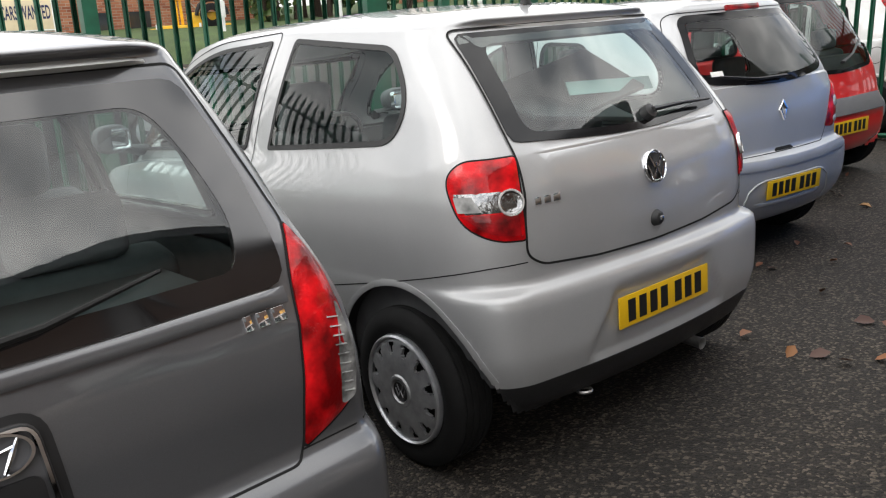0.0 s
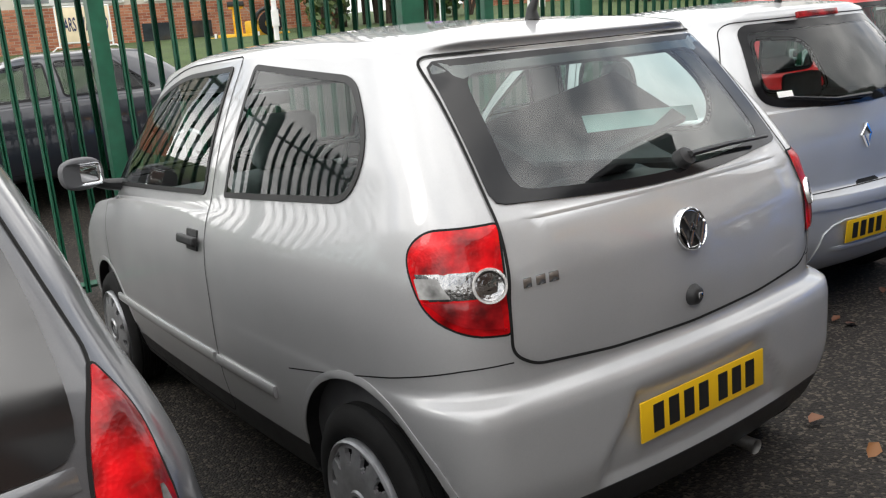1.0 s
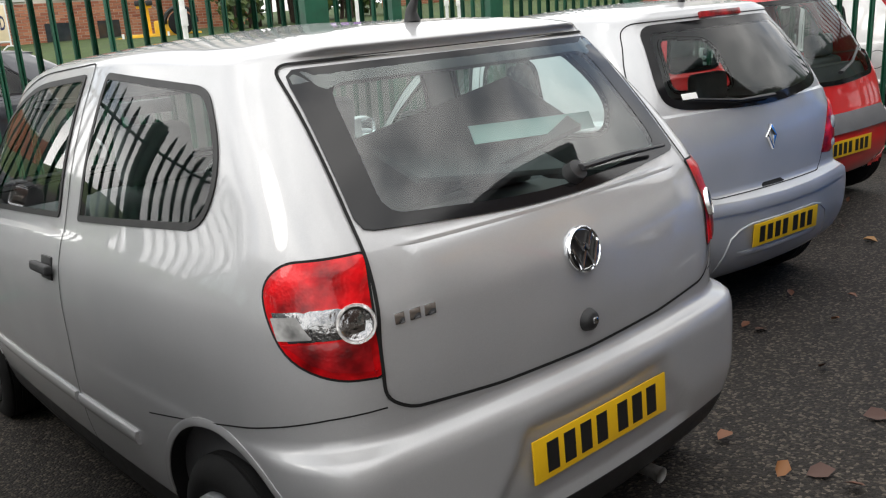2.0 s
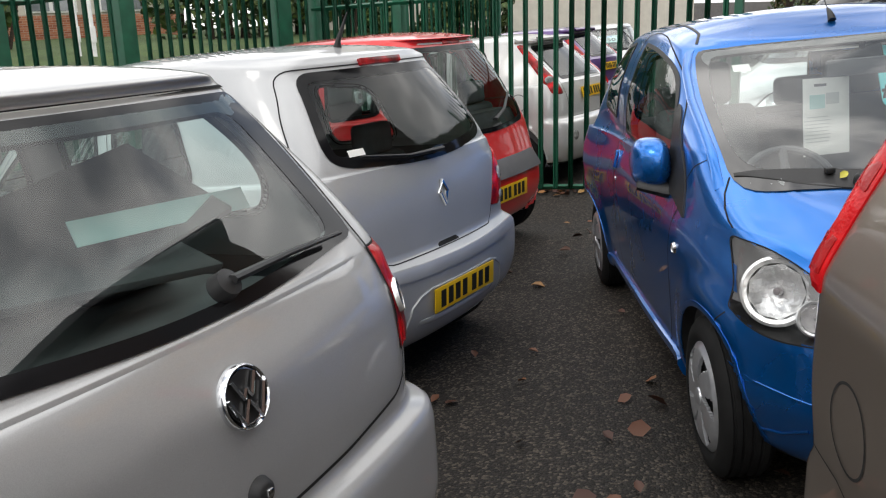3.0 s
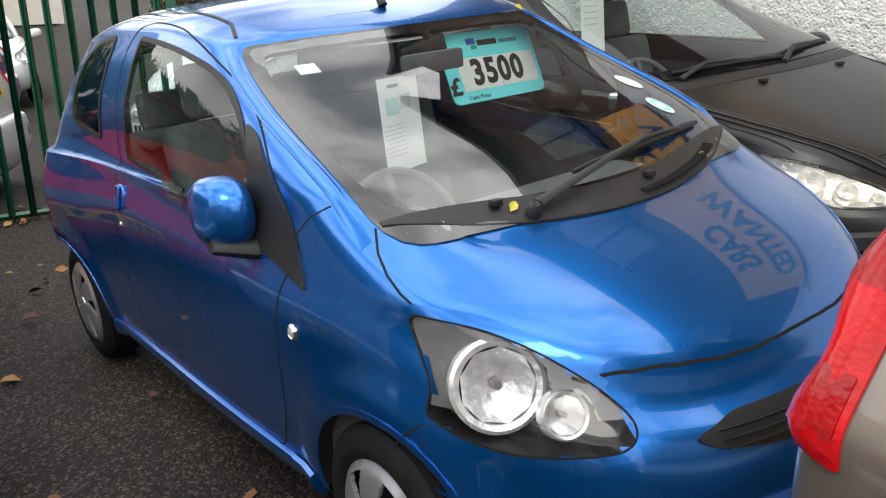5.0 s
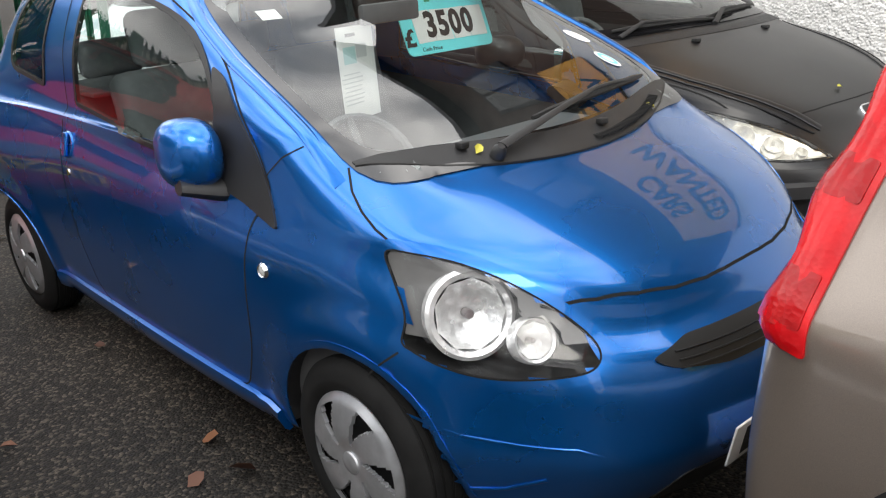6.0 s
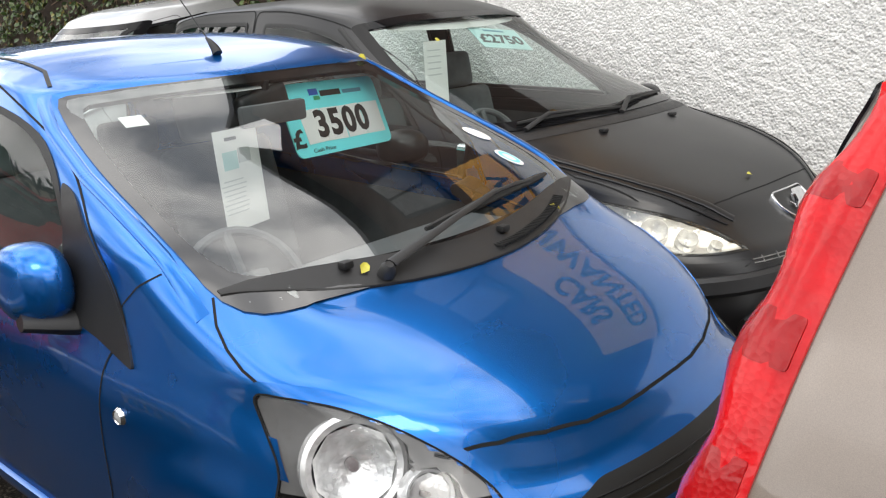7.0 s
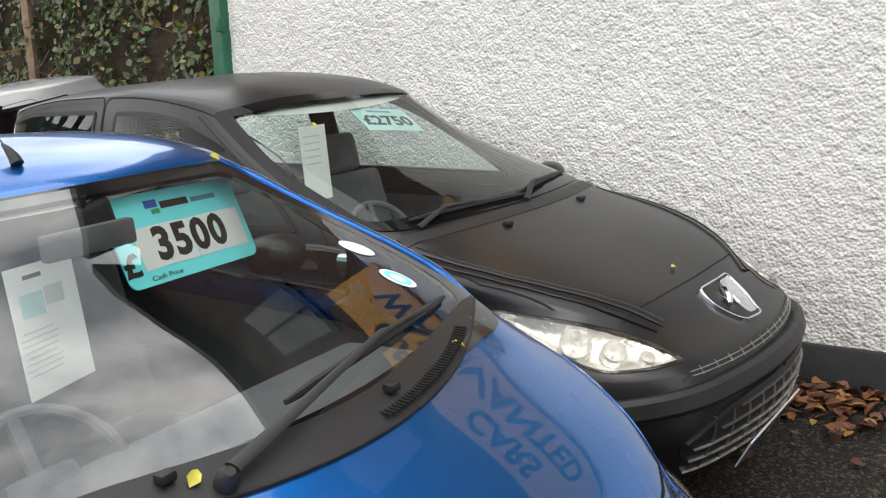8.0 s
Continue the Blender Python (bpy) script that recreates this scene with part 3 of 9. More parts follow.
for k in range(15000):
    u, z = 14.0 * rng.random() ** 1.25, rng.uniform(-0.1, 3.4)
    if noise.noise(Vector((u * 1.7, z * 1.7, 9))) < -0.22 + 0.25 * (z < 1.0):
        continue
    q = H0 + HD * u + HN * (0.14 + rng.gauss(0, 0.05) + 0.10 * noise.noise(Vector((u * 2.2, z * 2.2, 1))))
    e = LOT @ Vector((q.x, q.y, 0))
    spots.append((Vector((e.x, e.y, lot(q.x, q.y).z + z)) - hb, (HN.x, HN.y, 0.35)))
lv = leaf_cloud("leaves", spots, 0.07, IVY, "", "", 3)
lv.parent = hedge
tw = bmesh.new()
for k in range(160):
    u, z = 9.0 * rng.random(), rng.uniform(0.2, 2.6)
    q = H0 + HD * u + HN * 0.13
    e = LOT @ Vector((q.x, q.y, 0))
    p = Vector((e.x, e.y, lot(q.x, q.y).z + z)) - hb
    d = Vector((rng.uniform(-1, 1) * HD.x, rng.uniform(-1, 1) * HD.y, rng.uniform(-0.6, 1))).normalized() * rng.uniform(0.2, 0.6)
    tube([p, p + d * 0.5 + Vector((rng.gauss(0, 0.03), rng.gauss(0, 0.03), 0)), p + d], 0.005, 4, tw, cap=False)
part("twigs", tw, TIMBER, hedge)
hp = H0 + HD * 4.7 + HN * 0.17
hq = lot(hp.x, hp.y)
tagged(part("timber_post", box(0.09, 0.09, 2.4, Matrix.Translation(hq + Vector((0, 0, 1.2))), 0.008), TIMBER), "weathered timber post in the ivy hedge", "post")

# fallen leaves: scattered over the asphalt, drifted along the wall's foot and under the end fence
rng = random.Random(11)
spots = []
up = tuple(LOT.to_3x3() @ Vector((0, 0, 1)))


def strew(n, f):
    for _ in range(n):
        x, y = f()
        spots.append((lot(x, y, rng.uniform(0.012, 0.03)), up))


for x, y in ((2.507, 5.019), (1.883, 4.763), (4.115, 7.408), (3.073, 5.998), (3.183, 5.267), (2.75, 4.4), (3.5, 6.4), (2.3, 4.05)):
    strew(1, lambda: (x, y))
strew(60, lambda: (rng.uniform(1.2, 4.4), rng.uniform(3.2, 8.4)))
strew(60, lambda: (rng.uniform(-4, 8), rng.uniform(-1, 9)))


def along_wall():
    u, v = rng.uniform(0.3, 7.5), abs(rng.gauss(0, 0.26)) + 0.03
    q = W0 + WD * u - Vector((0.875, -0.484)) * v
    return q.x, q.y


strew(2200, along_wall)


def by_fence():
    q = FC + D2 * rng.uniform(1.2, 4.6) - N2 * rng.gauss(-0.1, 0.16)
    return q.x, q.y


strew(240, by_fence)
fl = leaf_cloud("fallen_leaves", spots, 0.06, FALLEN, "", "", 8, flat=0.35)
tagged(fl, "brown and yellow fallen leaves on damp asphalt", "leaves", kind="stuff")

# ---------- beyond the front fence ----------
EYE = LOT @ Vector((0.464, 0.67, 1.457))


def afar(az, dist, z=None):
    """A place seen from the lot at a compass angle and a distance, on the ground unless z is given."""
    x, y = EYE.x + dist * math.cos(radians(az)), EYE.y + dist * math.sin(radians(az))
    if z is None:
        inv = LOT.inverted() @ Vector((x, y, 0))
        z = lot(inv.x, inv.y).z
    return Vector((x, y, z))


def facing(p, q):
    """Frame at p whose x runs to q."""
    return Matrix.Translation(p) @ Matrix.Rotation(math.atan2(q.y - p.y, q.x - p.x), 4, "Z")


def brick_building(a, b, base, sill, top, label, windows, depth=9.0, dark=()):
    """A brick hall: courses of brick below a band of white-framed windows."""
    L = (b - a).to_2d().length
    m = facing(Vector((a.x, a.y, base)), b)
    h = thing("brick_building", m, label, "building")
    part("wall", box(L, 0.3, sill - base + 1.0, Matrix.Translation((L / 2, 0.17, (sill - base - 1.0) / 2))), MORTAR, h, smooth=False)
    me = bpy.data.meshes.new("brickwork")
    V, Fc = [], []
    rows = int((sill - base + 0.3) / 0.075)
    for r in range(rows):
        x = -0.11 * (r % 2)
        while x < L:
            x0, x1, z0, z1 = max(0, x), min(L, x + 0.213), -0.3 + r * 0.075, -0.3 + r * 0.075 + 0.064
            if x1 - x0 > 0.03:
                k = len(V)
                V += [(x0, 0.02, z0), (x1, 0.02, z0), (x1, 0.02, z1), (x0, 0.02, z1), (x0 + 0.004, 0.008, z0 + 0.004), (x1 - 0.004, 0.008, z0 + 0.004), (x1 - 0.004, 0.008, z1 - 0.004), (x0 + 0.004, 0.008, z1 - 0.004)]
                Fc += [(k + 4, k + 5, k + 6, k + 7), (k, k + 1, k + 5, k + 4), (k + 1, k + 2, k + 6, k + 5), (k + 2, k + 3, k + 7, k + 6), (k + 3, k, k + 4, k + 7)]
            x += 0.224
    me.from_pydata(V, [], Fc)
    me.materials.append(BRICKS)
    bw = new("brickwork", me)
    bw.parent = h
    bw["kind"] = "stuff"
    part("upper_wall", box(L, depth, top - sill, Matrix.Translation((L / 2, depth / 2 + 0.06, (top + sill) / 2 - base))), BUFF, h, smooth=False)
    part("roof", box(L + 0.6, depth + 0.6, 0.25, Matrix.Translation((L / 2, depth / 2, top - base + 0.12))), SLATE, h, smooth=False)
    for x, w, z0, z1 in windows:
        wf = part("window", box(w, 0.08, z1 - z0, Matrix.Translation((x, 0.02, (z0 + z1) / 2 - base)), 0.01), WHITE_S, h)
        n = max(1, round(w / 0.8))
        for k in range(n):
            pw = w / n
            part("pane", box(pw - 0.12, 0.02, z1 - z0 - 0.12, Matrix.Translation((x - w / 2 + pw * (k + 0.5), -0.03, (z0 + z1) / 2 - base))), CURTAIN, wf)
    for x, w, z0, z1 in dark:
        part("vent_opening", box(w, 0.05, z1 - z0, Matrix.Translation((x, 0.0, (z0 + z1) / 2 - base))), PANE, h)
    return h


BRICKS = leaf_mat("brick_courses", [(0.0, (0.26, 0.085, 0.045)), (1.0, (0.44, 0.20, 0.11)), (0.5, (0.36, 0.135, 0.07))], 0.85)
a, b = afar(140, 25.0), afar(101.5, 26.0)
brick_building(a, b, 0.55, 2.05, 6.2, "brick hall with a grey window band behind the bank", [(3.0, 4.2, 2.1, 3.8), (7.0, 1.2, 1.5, 3.8), (9.6, 2.6, 2.1, 3.8), (12.8, 2.8, 2.1, 3.8)], dark=[(11.6, 0.7, 1.0, 1.55), (12.8, 0.55, 1.0, 1.55)])
a, b = afar(93.5, 33.0), afar(83.5, 33.0)
brick_building(a, b, 1.0, 2.3, 6.0, "low brick house with white windows behind shrubs", [(1.6, 1.6, 2.35, 3.8), (3.9, 1.6, 2.35, 3.8)])
a, b = afar(78, 30.0), afar(52, 34.0)
h = thing("rendered_building", facing(a - Vector((0, 0, 0.6)), b), "pale rendered building far behind the fences", "building")
Lr = (b - a).to_2d().length
part("wall", box(Lr, 8, 6.0, Matrix.Translation((Lr / 2, 4, 3.0))), BUFF, h, smooth=False)
part("roof", box(Lr + 0.6, 8.6, 0.25, Matrix.Translation((Lr / 2, 4, 6.12))), SLATE, h, smooth=False)
for k in range(5):
    w_ = part("window", box(1.6, 0.1, 1.3, Matrix.Translation((2.2 + k * 2.9, 0.0, 3.4)), 0.01), WHITE_S, h)
    part("pane", box(1.4, 0.04, 1.1, Matrix.Translation((2.2 + k * 2.9, -0.05, 3.4))), CURTAIN, w_)


def shrub(az, dist, width, height, deep, seed, label, n=2600, size=0.16):
    p = afar(az, dist)
    sh = thing("shrub", Matrix.Translation(p), label, "shrub")
    rng = random.Random(seed)
    for k in range(7):
        q = Vector((rng.uniform(-0.4, 0.4) * width, rng.uniform(-0.3, 0.3) * deep, -0.1))
        part("stem", tube([q, q + Vector((rng.gauss(0, 0.1), 0, height * 0.4)), q + Vector((rng.gauss(0, 0.3), rng.gauss(0, 0.2), height * 0.85))], [0.06, 0.04, 0.015], 6), STEM_AND_BACKING, sh)
    bl, sp = [], []
    for k in range(14):
        r = rng.uniform(0.28, 0.5) * min(height, width) * 0.6
        bl.append((Vector((rng.uniform(-0.5, 0.5) * width, rng.uniform(-0.5, 0.5) * deep, rng.uniform(0.12, 0.9) * height)), r))
    for k in range(n):
        c, r = rng.choice(bl)
        d = Vector((rng.gauss(0, 1), rng.gauss(0, 1), rng.gauss(0, 1))).normalized()
        q = c + d * r * rng.uniform(0.55, 1.05)
        if q.z > 0:
            sp.append((q, tuple(d)))
    lf = leaf_cloud("crown", sp, size, SHRUB, "", "", seed)
    lf.parent = sh
    return sh


for k, (az, d, w, hgt, dp) in enumerate(((100.3, 22, 2.2, 3.4, 1.6), (97.5, 23, 2.4, 3.6, 1.6), (94.6, 24, 1.8, 3.2, 1.5), (82.0, 26, 3.0, 4.0, 1.8), (78.8, 26, 3.0, 4.2, 1.8), (76, 27, 2.4, 3.6, 1.6), (72, 27, 2.2, 2.4, 1.4), (66, 27, 2.6, 2.2, 1.4))):
    shrub(az, d, w, hgt, dp, 20 + k, "dark green garden shrub on a grass bank")

# board on a white tube frame
bp = facing(afar(118.5, 18.9), afar(115.5, 18.9))
gz = bp.translation.z
bd = thing("notice_board", bp, "cream board lettered in dark blue on a white tube frame", "sign")
zb0, zb1 = 1.235 - gz, 1.925 - gz
face = part("board", box(0.97, 0.03, zb1 - zb0 - 0.03, Matrix.Translation((0.49, 0, (zb0 + zb1) / 2)), 0.004), CREAM, bd)
letters("CARS WANTED", 0.21, NAVY_INK, face, Matrix.Translation((0.49, -0.018, (zb0 + zb1) / 2 - 0.01)) @ Matrix.Rotation(radians(90), 4, "X") @ Matrix.Diagonal((0.62, 1.75, 1, 1)), bold=0.004)
for z in (zb0, zb1):
    part("frame_bar", tube([(-0.01, 0, z), (0.99, 0, z)], 0.018, 8), WHITE_S, bd)
for x in (-0.005, 0.985):
    part("frame_bar", tube([(x, 0, zb1 + 0.02), (x, 0, zb0 - 0.08)], 0.018, 8), WHITE_S, bd)
    part("foot_hoop", tube([(x - 0.17, 0.0, -0.02), (x - 0.15, 0, zb0 - 0.16), (x - 0.06, 0, zb0 - 0.08), (x + 0.06, 0, zb0 - 0.08), (x + 0.15, 0, zb0 - 0.16), (x + 0.17, 0, -0.02)], 0.016, 8), WHITE_S, bd)

# yellow lighting-tower trailer
tm = facing(afar(109.2, 22.0), afar(104.2, 22.0))
tz = tm.translation.z
tr = thing("lighting_tower_trailer", tm, "yellow lighting tower trailer with folded mast on grass", "trailer")
zt = 1.45 - tz
part("chassis", box(1.7, 0.9, 0.12, Matrix.Translation((0.85, 0, zt - 0.34)), 0.02), YELLOW, tr)
part("engine_box", box(0.80, 0.85, 0.34, Matrix.Translation((1.05, 0, zt - 0.16)), 0.05), YELLOW, tr)
part("mast", tube([(0.42, 0, zt - 0.3), (0.42, 0, zt + 0.42)], 0.055, 4, cap=True), YELLOW, tr)
part("mast", tube([(0.55, 0, zt - 0.3), (0.53, 0, zt + 0.30)], 0.045, 4, cap=True), YELLOW, tr)
part("mast_head", box(0.34, 0.2, 0.12, Matrix.Translation((0.47, 0, zt + 0.36)), 0.02), YELLOW, tr)
for k in range(2):
    part("lamp_head", box(0.16, 0.14, 0.12, Matrix.Translation((0.36 + 0.24 * k, -0.12, zt + 0.42)), 0.03), PLASTIC, tr)
part("stay", tube([(0.66, 0, zt + 0.36), (0.98, 0, zt + 0.02)], 0.012, 6), STEEL, tr)
wb_ = lathe([(-0.1, 0.12), (-0.1, 0.24), (-0.08, 0.28), (0.08, 0.28), (0.1, 0.24), (0.1, 0.12)], 28, axis="y")
bmesh.ops.translate(wb_, verts=wb_.verts, vec=(1.25, -0.48, 0.28))
part("wheel", wb_, TYRE, tr)
part("mudguard", tube([(1.25 + 0.36 * math.cos(q), -0.48, 0.28 + 0.36 * math.sin(q)) for q in [radians(20 * k) for k in range(10)]], 0.05, 6), INK, tr)
part("tow_bar", tube([(-0.05, 0, zt - 0.36), (-0.55, 0, zt - 0.42)], 0.035, 6), YELLOW, tr)
for x in (-0.05, 0.95):
    part("stabiliser", tube([(x, -0.5, zt - 0.24), (x, -0.5, 0)], 0.03, 6), WHITE_S, tr)

# posts and the purple sign
for az, d, hgt, r, lab in ((105.6, 17, 3.2, 0.05, "grey-white round lamp post"), (88.4, 19.0, 2.6, 0.045, "white square post"), (89.2, 19.0, 2.6, 0.035, "white square post")):
    p = afar(az, d)
    q = thing("post", Matrix.Translation(p), lab + " on the grass bank", "post")
    part("shaft", tube([(0, 0, -0.1), (0, 0, hgt)], r, 10), WHITE_S, q)
    part("cap", tube([(0, 0, hgt), (0, 0, hgt + 0.04)], [r * 1.15, r * 0.6], 10), WHITE_S, q)
    part("collar", tube([(0, 0, 0.25), (0, 0, 0.55)], r * 1.5, 10), WHITE_S, q)
sm = facing(afar(97.9, 18.5), afar(94.8, 18.5))
sg = thing("road_sign", sm, "purple sign with pale bars on two white posts", "sign")
for x in (0.03, 0.97):
    part("sign_post", tube([(x, 0, -0.1), (x, 0, 2.2)], 0.045, 8), WHITE_S, sg)
fz = 1.45 + 0.0145 * 18.5 - sm.translation.z
pn = part("sign_panel", box(1.06, 0.03, 0.7, Matrix.Translation((0.5, -0.05, fz + 0.35)), 0.006), VIOLET, sg)
for k in range(3):
    part("bar", box(0.7 - 0.15 * k, 0.004, 0.08, Matrix.Translation((0.45, -0.068, fz + 0.14 + 0.19 * k))), PAPER, pn)


# ---------- cars ----------
from mathutils.bvhtree import BVHTree
from mathutils.geometry import delaunay_2d_cdt


def curve(pairs, x):
    """Smooth, never overshooting curve through (x, y) pairs."""
    xs, ys = np.array([p[0] for p in pairs], float), np.array([p[1] for p in pairs], float)
    return monotone(xs, ys[:, None], np.atleast_1d(np.asarray(x, float)))[:, 0]


def monotone(t, P, q):
    """Monotone cubic through rows P at t, read at q (clamped)."""
    h = np.diff(t)[:, None]
    d = np.diff(P, axis=0) / h
    m = np.zeros_like(P)
    m[0], m[-1] = d[0], d[-1]
    a, b, ha, hb = d[:-1], d[1:], h[:-1], h[1:]
    w1, w2 = 2 * hb + ha, hb + 2 * ha
    with np.errstate(divide="ignore", invalid="ignore"):
        mid = (w1 + w2) / (w1 / a + w2 / b)
    m[1:-1] = np.where(a * b > 0, mid, 0)
    q = np.clip(q, t[0], t[-1])
    i = np.clip(np.searchsorted(t, q, side="right") - 1, 0, len(t) - 2)
    s = ((q - t[i]) / (t[i + 1] - t[i]))[:, None]
    hh = (t[i + 1] - t[i])[:, None]
    return (2 * s**3 - 3 * s**2 + 1) * P[i] + (s**3 - 2 * s**2 + s) * hh * m[i] + (3 * s**2 - 2 * s**3) * P[i + 1] + (s**3 - s**2) * hh * m[i + 1]


def ring(zfun, w, yr, yf, br, bf, cr, cf, tr, tf, res):
    """Half a horizontal loop round a car, from the middle of the tail over the right flank to the middle of the nose.
    br, bf: bow of tail and nose; cr, cf: reach of the corners (across, along); tr, tf: taper of the flank."""
    nA, nB, nC = max(6, int(0.62 / res)), max(6, int(0.32 / res)), int(2.7 / res)
    wr, wf = w * (1 - tr), w * (1 - tf)
    cr, cf = (min(cr[0], wr * 0.95), cr[1]), (min(cf[0], wf * 0.95), cf[1])
    ya, yb = yr + br + cr[1], yf - bf - cf[1]
    ym = 0.5 * (ya + yb)
    xs = np.linspace(0, wr - cr[0], nA, endpoint=False)
    tail = np.c_[xs, yr + br * (xs / wr) ** 2]
    A = np.array([wr - cr[0], yr + br * ((wr - cr[0]) / wr) ** 2])
    B = np.array([wr, ya])
    ta = np.array([1, 2 * br * (wr - cr[0]) / wr**2])
    tb = np.array([2 * w * tr / max(0.2, ym - ya), 1])
    s = np.linspace(0, 1, nB, endpoint=False)[:, None]
    bez = lambda p0, p1, p2, p3: (1 - s) ** 3 * p0 + 3 * s * (1 - s) ** 2 * p1 + 3 * s * s * (1 - s) * p2 + s**3 * p3  # noqa: E731
    corner = bez(A, A + 0.6 * cr[0] * ta, B - 0.6 * cr[1] * tb, B)
    ys = np.linspace(ya, yb, nC, endpoint=False)
    sr, sf = np.clip((ym - ys) / max(1e-6, ym - ya), 0, 1), np.clip((ys - ym) / max(1e-6, yb - ym), 0, 1)
    flank = np.c_[w * (1 - tr * sr**2 - tf * sf**2), ys]
    C = np.array([wf, yb])
    D = np.array([wf - cf[0], yf - bf * ((wf - cf[0]) / wf) ** 2])
    tc = np.array([-2 * w * tf / max(0.2, yb - ym), 1])
    td = np.array([1, -2 * bf * (wf - cf[0]) / wf**2])
    fcorner = bez(C, C + 0.6 * cf[1] * tc, D + 0.6 * cf[0] * td, D)
    xs = np.linspace(wf - cf[0], 0, nA + 1)
    nose = np.c_[xs, yf - bf * (xs / wf) ** 2]
    xy = np.r_[tail, corner, flank, fcorner, nose]
    return np.c_[xy, zfun(xy[:, 1], xy[:, 0])]


def bonnet_height(c, x, y):
    """Crowned bonnet between its middle line and its edge line, both drawn from the side."""
    mid, rim = curve(c["bonnet"][0], y), curve(c["bonnet"][1], y)
    return rim + (mid - rim) * np.clip(1 - (np.abs(x) / c["bonnet"][2]) ** 2.4, 0, 1)


def soften(G, q, cowl, c):
    """Rounds the shoulders of the nose and swells the wheel arches of half a body grid."""
    y0, y1, turns = c["soft"]
    ease = lambda v: np.clip(v, 0, 1) ** 2 * (3 - 2 * np.clip(v, 0, 1))  # noqa: E731
    for k in range(turns):
        P = np.concatenate([G[:, 1:2] * (-1, 1, 1), G, G[:, -2:-1] * (-1, 1, 1)], axis=1)
        P = np.concatenate([P[:1], P, P[-1:]], axis=0)
        mean = 0.25 * (P[2:, 1:-1] + P[:-2, 1:-1] + P[1:-1, 2:] + P[1:-1, :-2])
        m = ease((G[:, :, 1] - y0) / (y1 - y0)) * ease((G[:, :, 2] - 0.40) / 0.12) * ease((cowl - 0.03 - q) / 0.07)[:, None]
        if k < 14 and "foot" in c:
            y, z = c["foot"]
            m = np.maximum(m, np.exp(-(((G[:, :, 1] - y) / 0.22) ** 2) - ((G[:, :, 2] - z) / 0.08) ** 2) * ease((G[:, :, 0] - 0.58) / 0.08))
        G = G + 0.55 * m[:, :, None] * (mean - G)
    for y, z, sy, sz, x0, turns in c.get("fair", ()):
        for k in range(turns):
            P = np.concatenate([G[:1], G, G[-1:]], axis=0)
            m = np.exp(-(((G[:, :, 1] - y) / sy) ** 4) - ((G[:, :, 2] - z) / sz) ** 4) * ease((G[:, :, 0] - x0) / 0.1)
            G = G + 0.8 * m[:, :, None] * (0.5 * (P[2:] + P[:-2]) - G)
    if "recess" in c:
        x, z = np.abs(G[:, :, 0]), G[:, :, 2]
        half = curve(c["recess"][0], z.ravel()).reshape(z.shape)
        w = ease((half - x) / 0.035) * ease((0.60 - z) / 0.05) * ease((z - 0.345) / 0.02) * (G[:, :, 1] < 0.5)
        G = G + (w * c["recess"][1])[:, :, None] * np.array((0, 1, 0))
    for y, z, sy, sz, out in c.get("swell", ()):
        w = np.exp(-(((G[:, :, 1] - y) / sy) ** 2) - ((G[:, :, 2] - z) / sz) ** 2) * ease((G[:, :, 0] - 0.45) / 0.25)
        G = G + (w * out)[:, :, None] * np.array((1, 0, 0))
    for y, z, r, out in c.get("flares", ()):
        d = np.hypot(G[:, :, 1] - y, G[:, :, 2] - z)
        w = ease(1 - np.abs(d - r) / 0.11) * ease((G[:, :, 0] - 0.55) / 0.15) * (G[:, :, 2] > z - 0.1)
        G = G + (w * out)[:, :, None] * np.array((1, 0, 0))
    return G


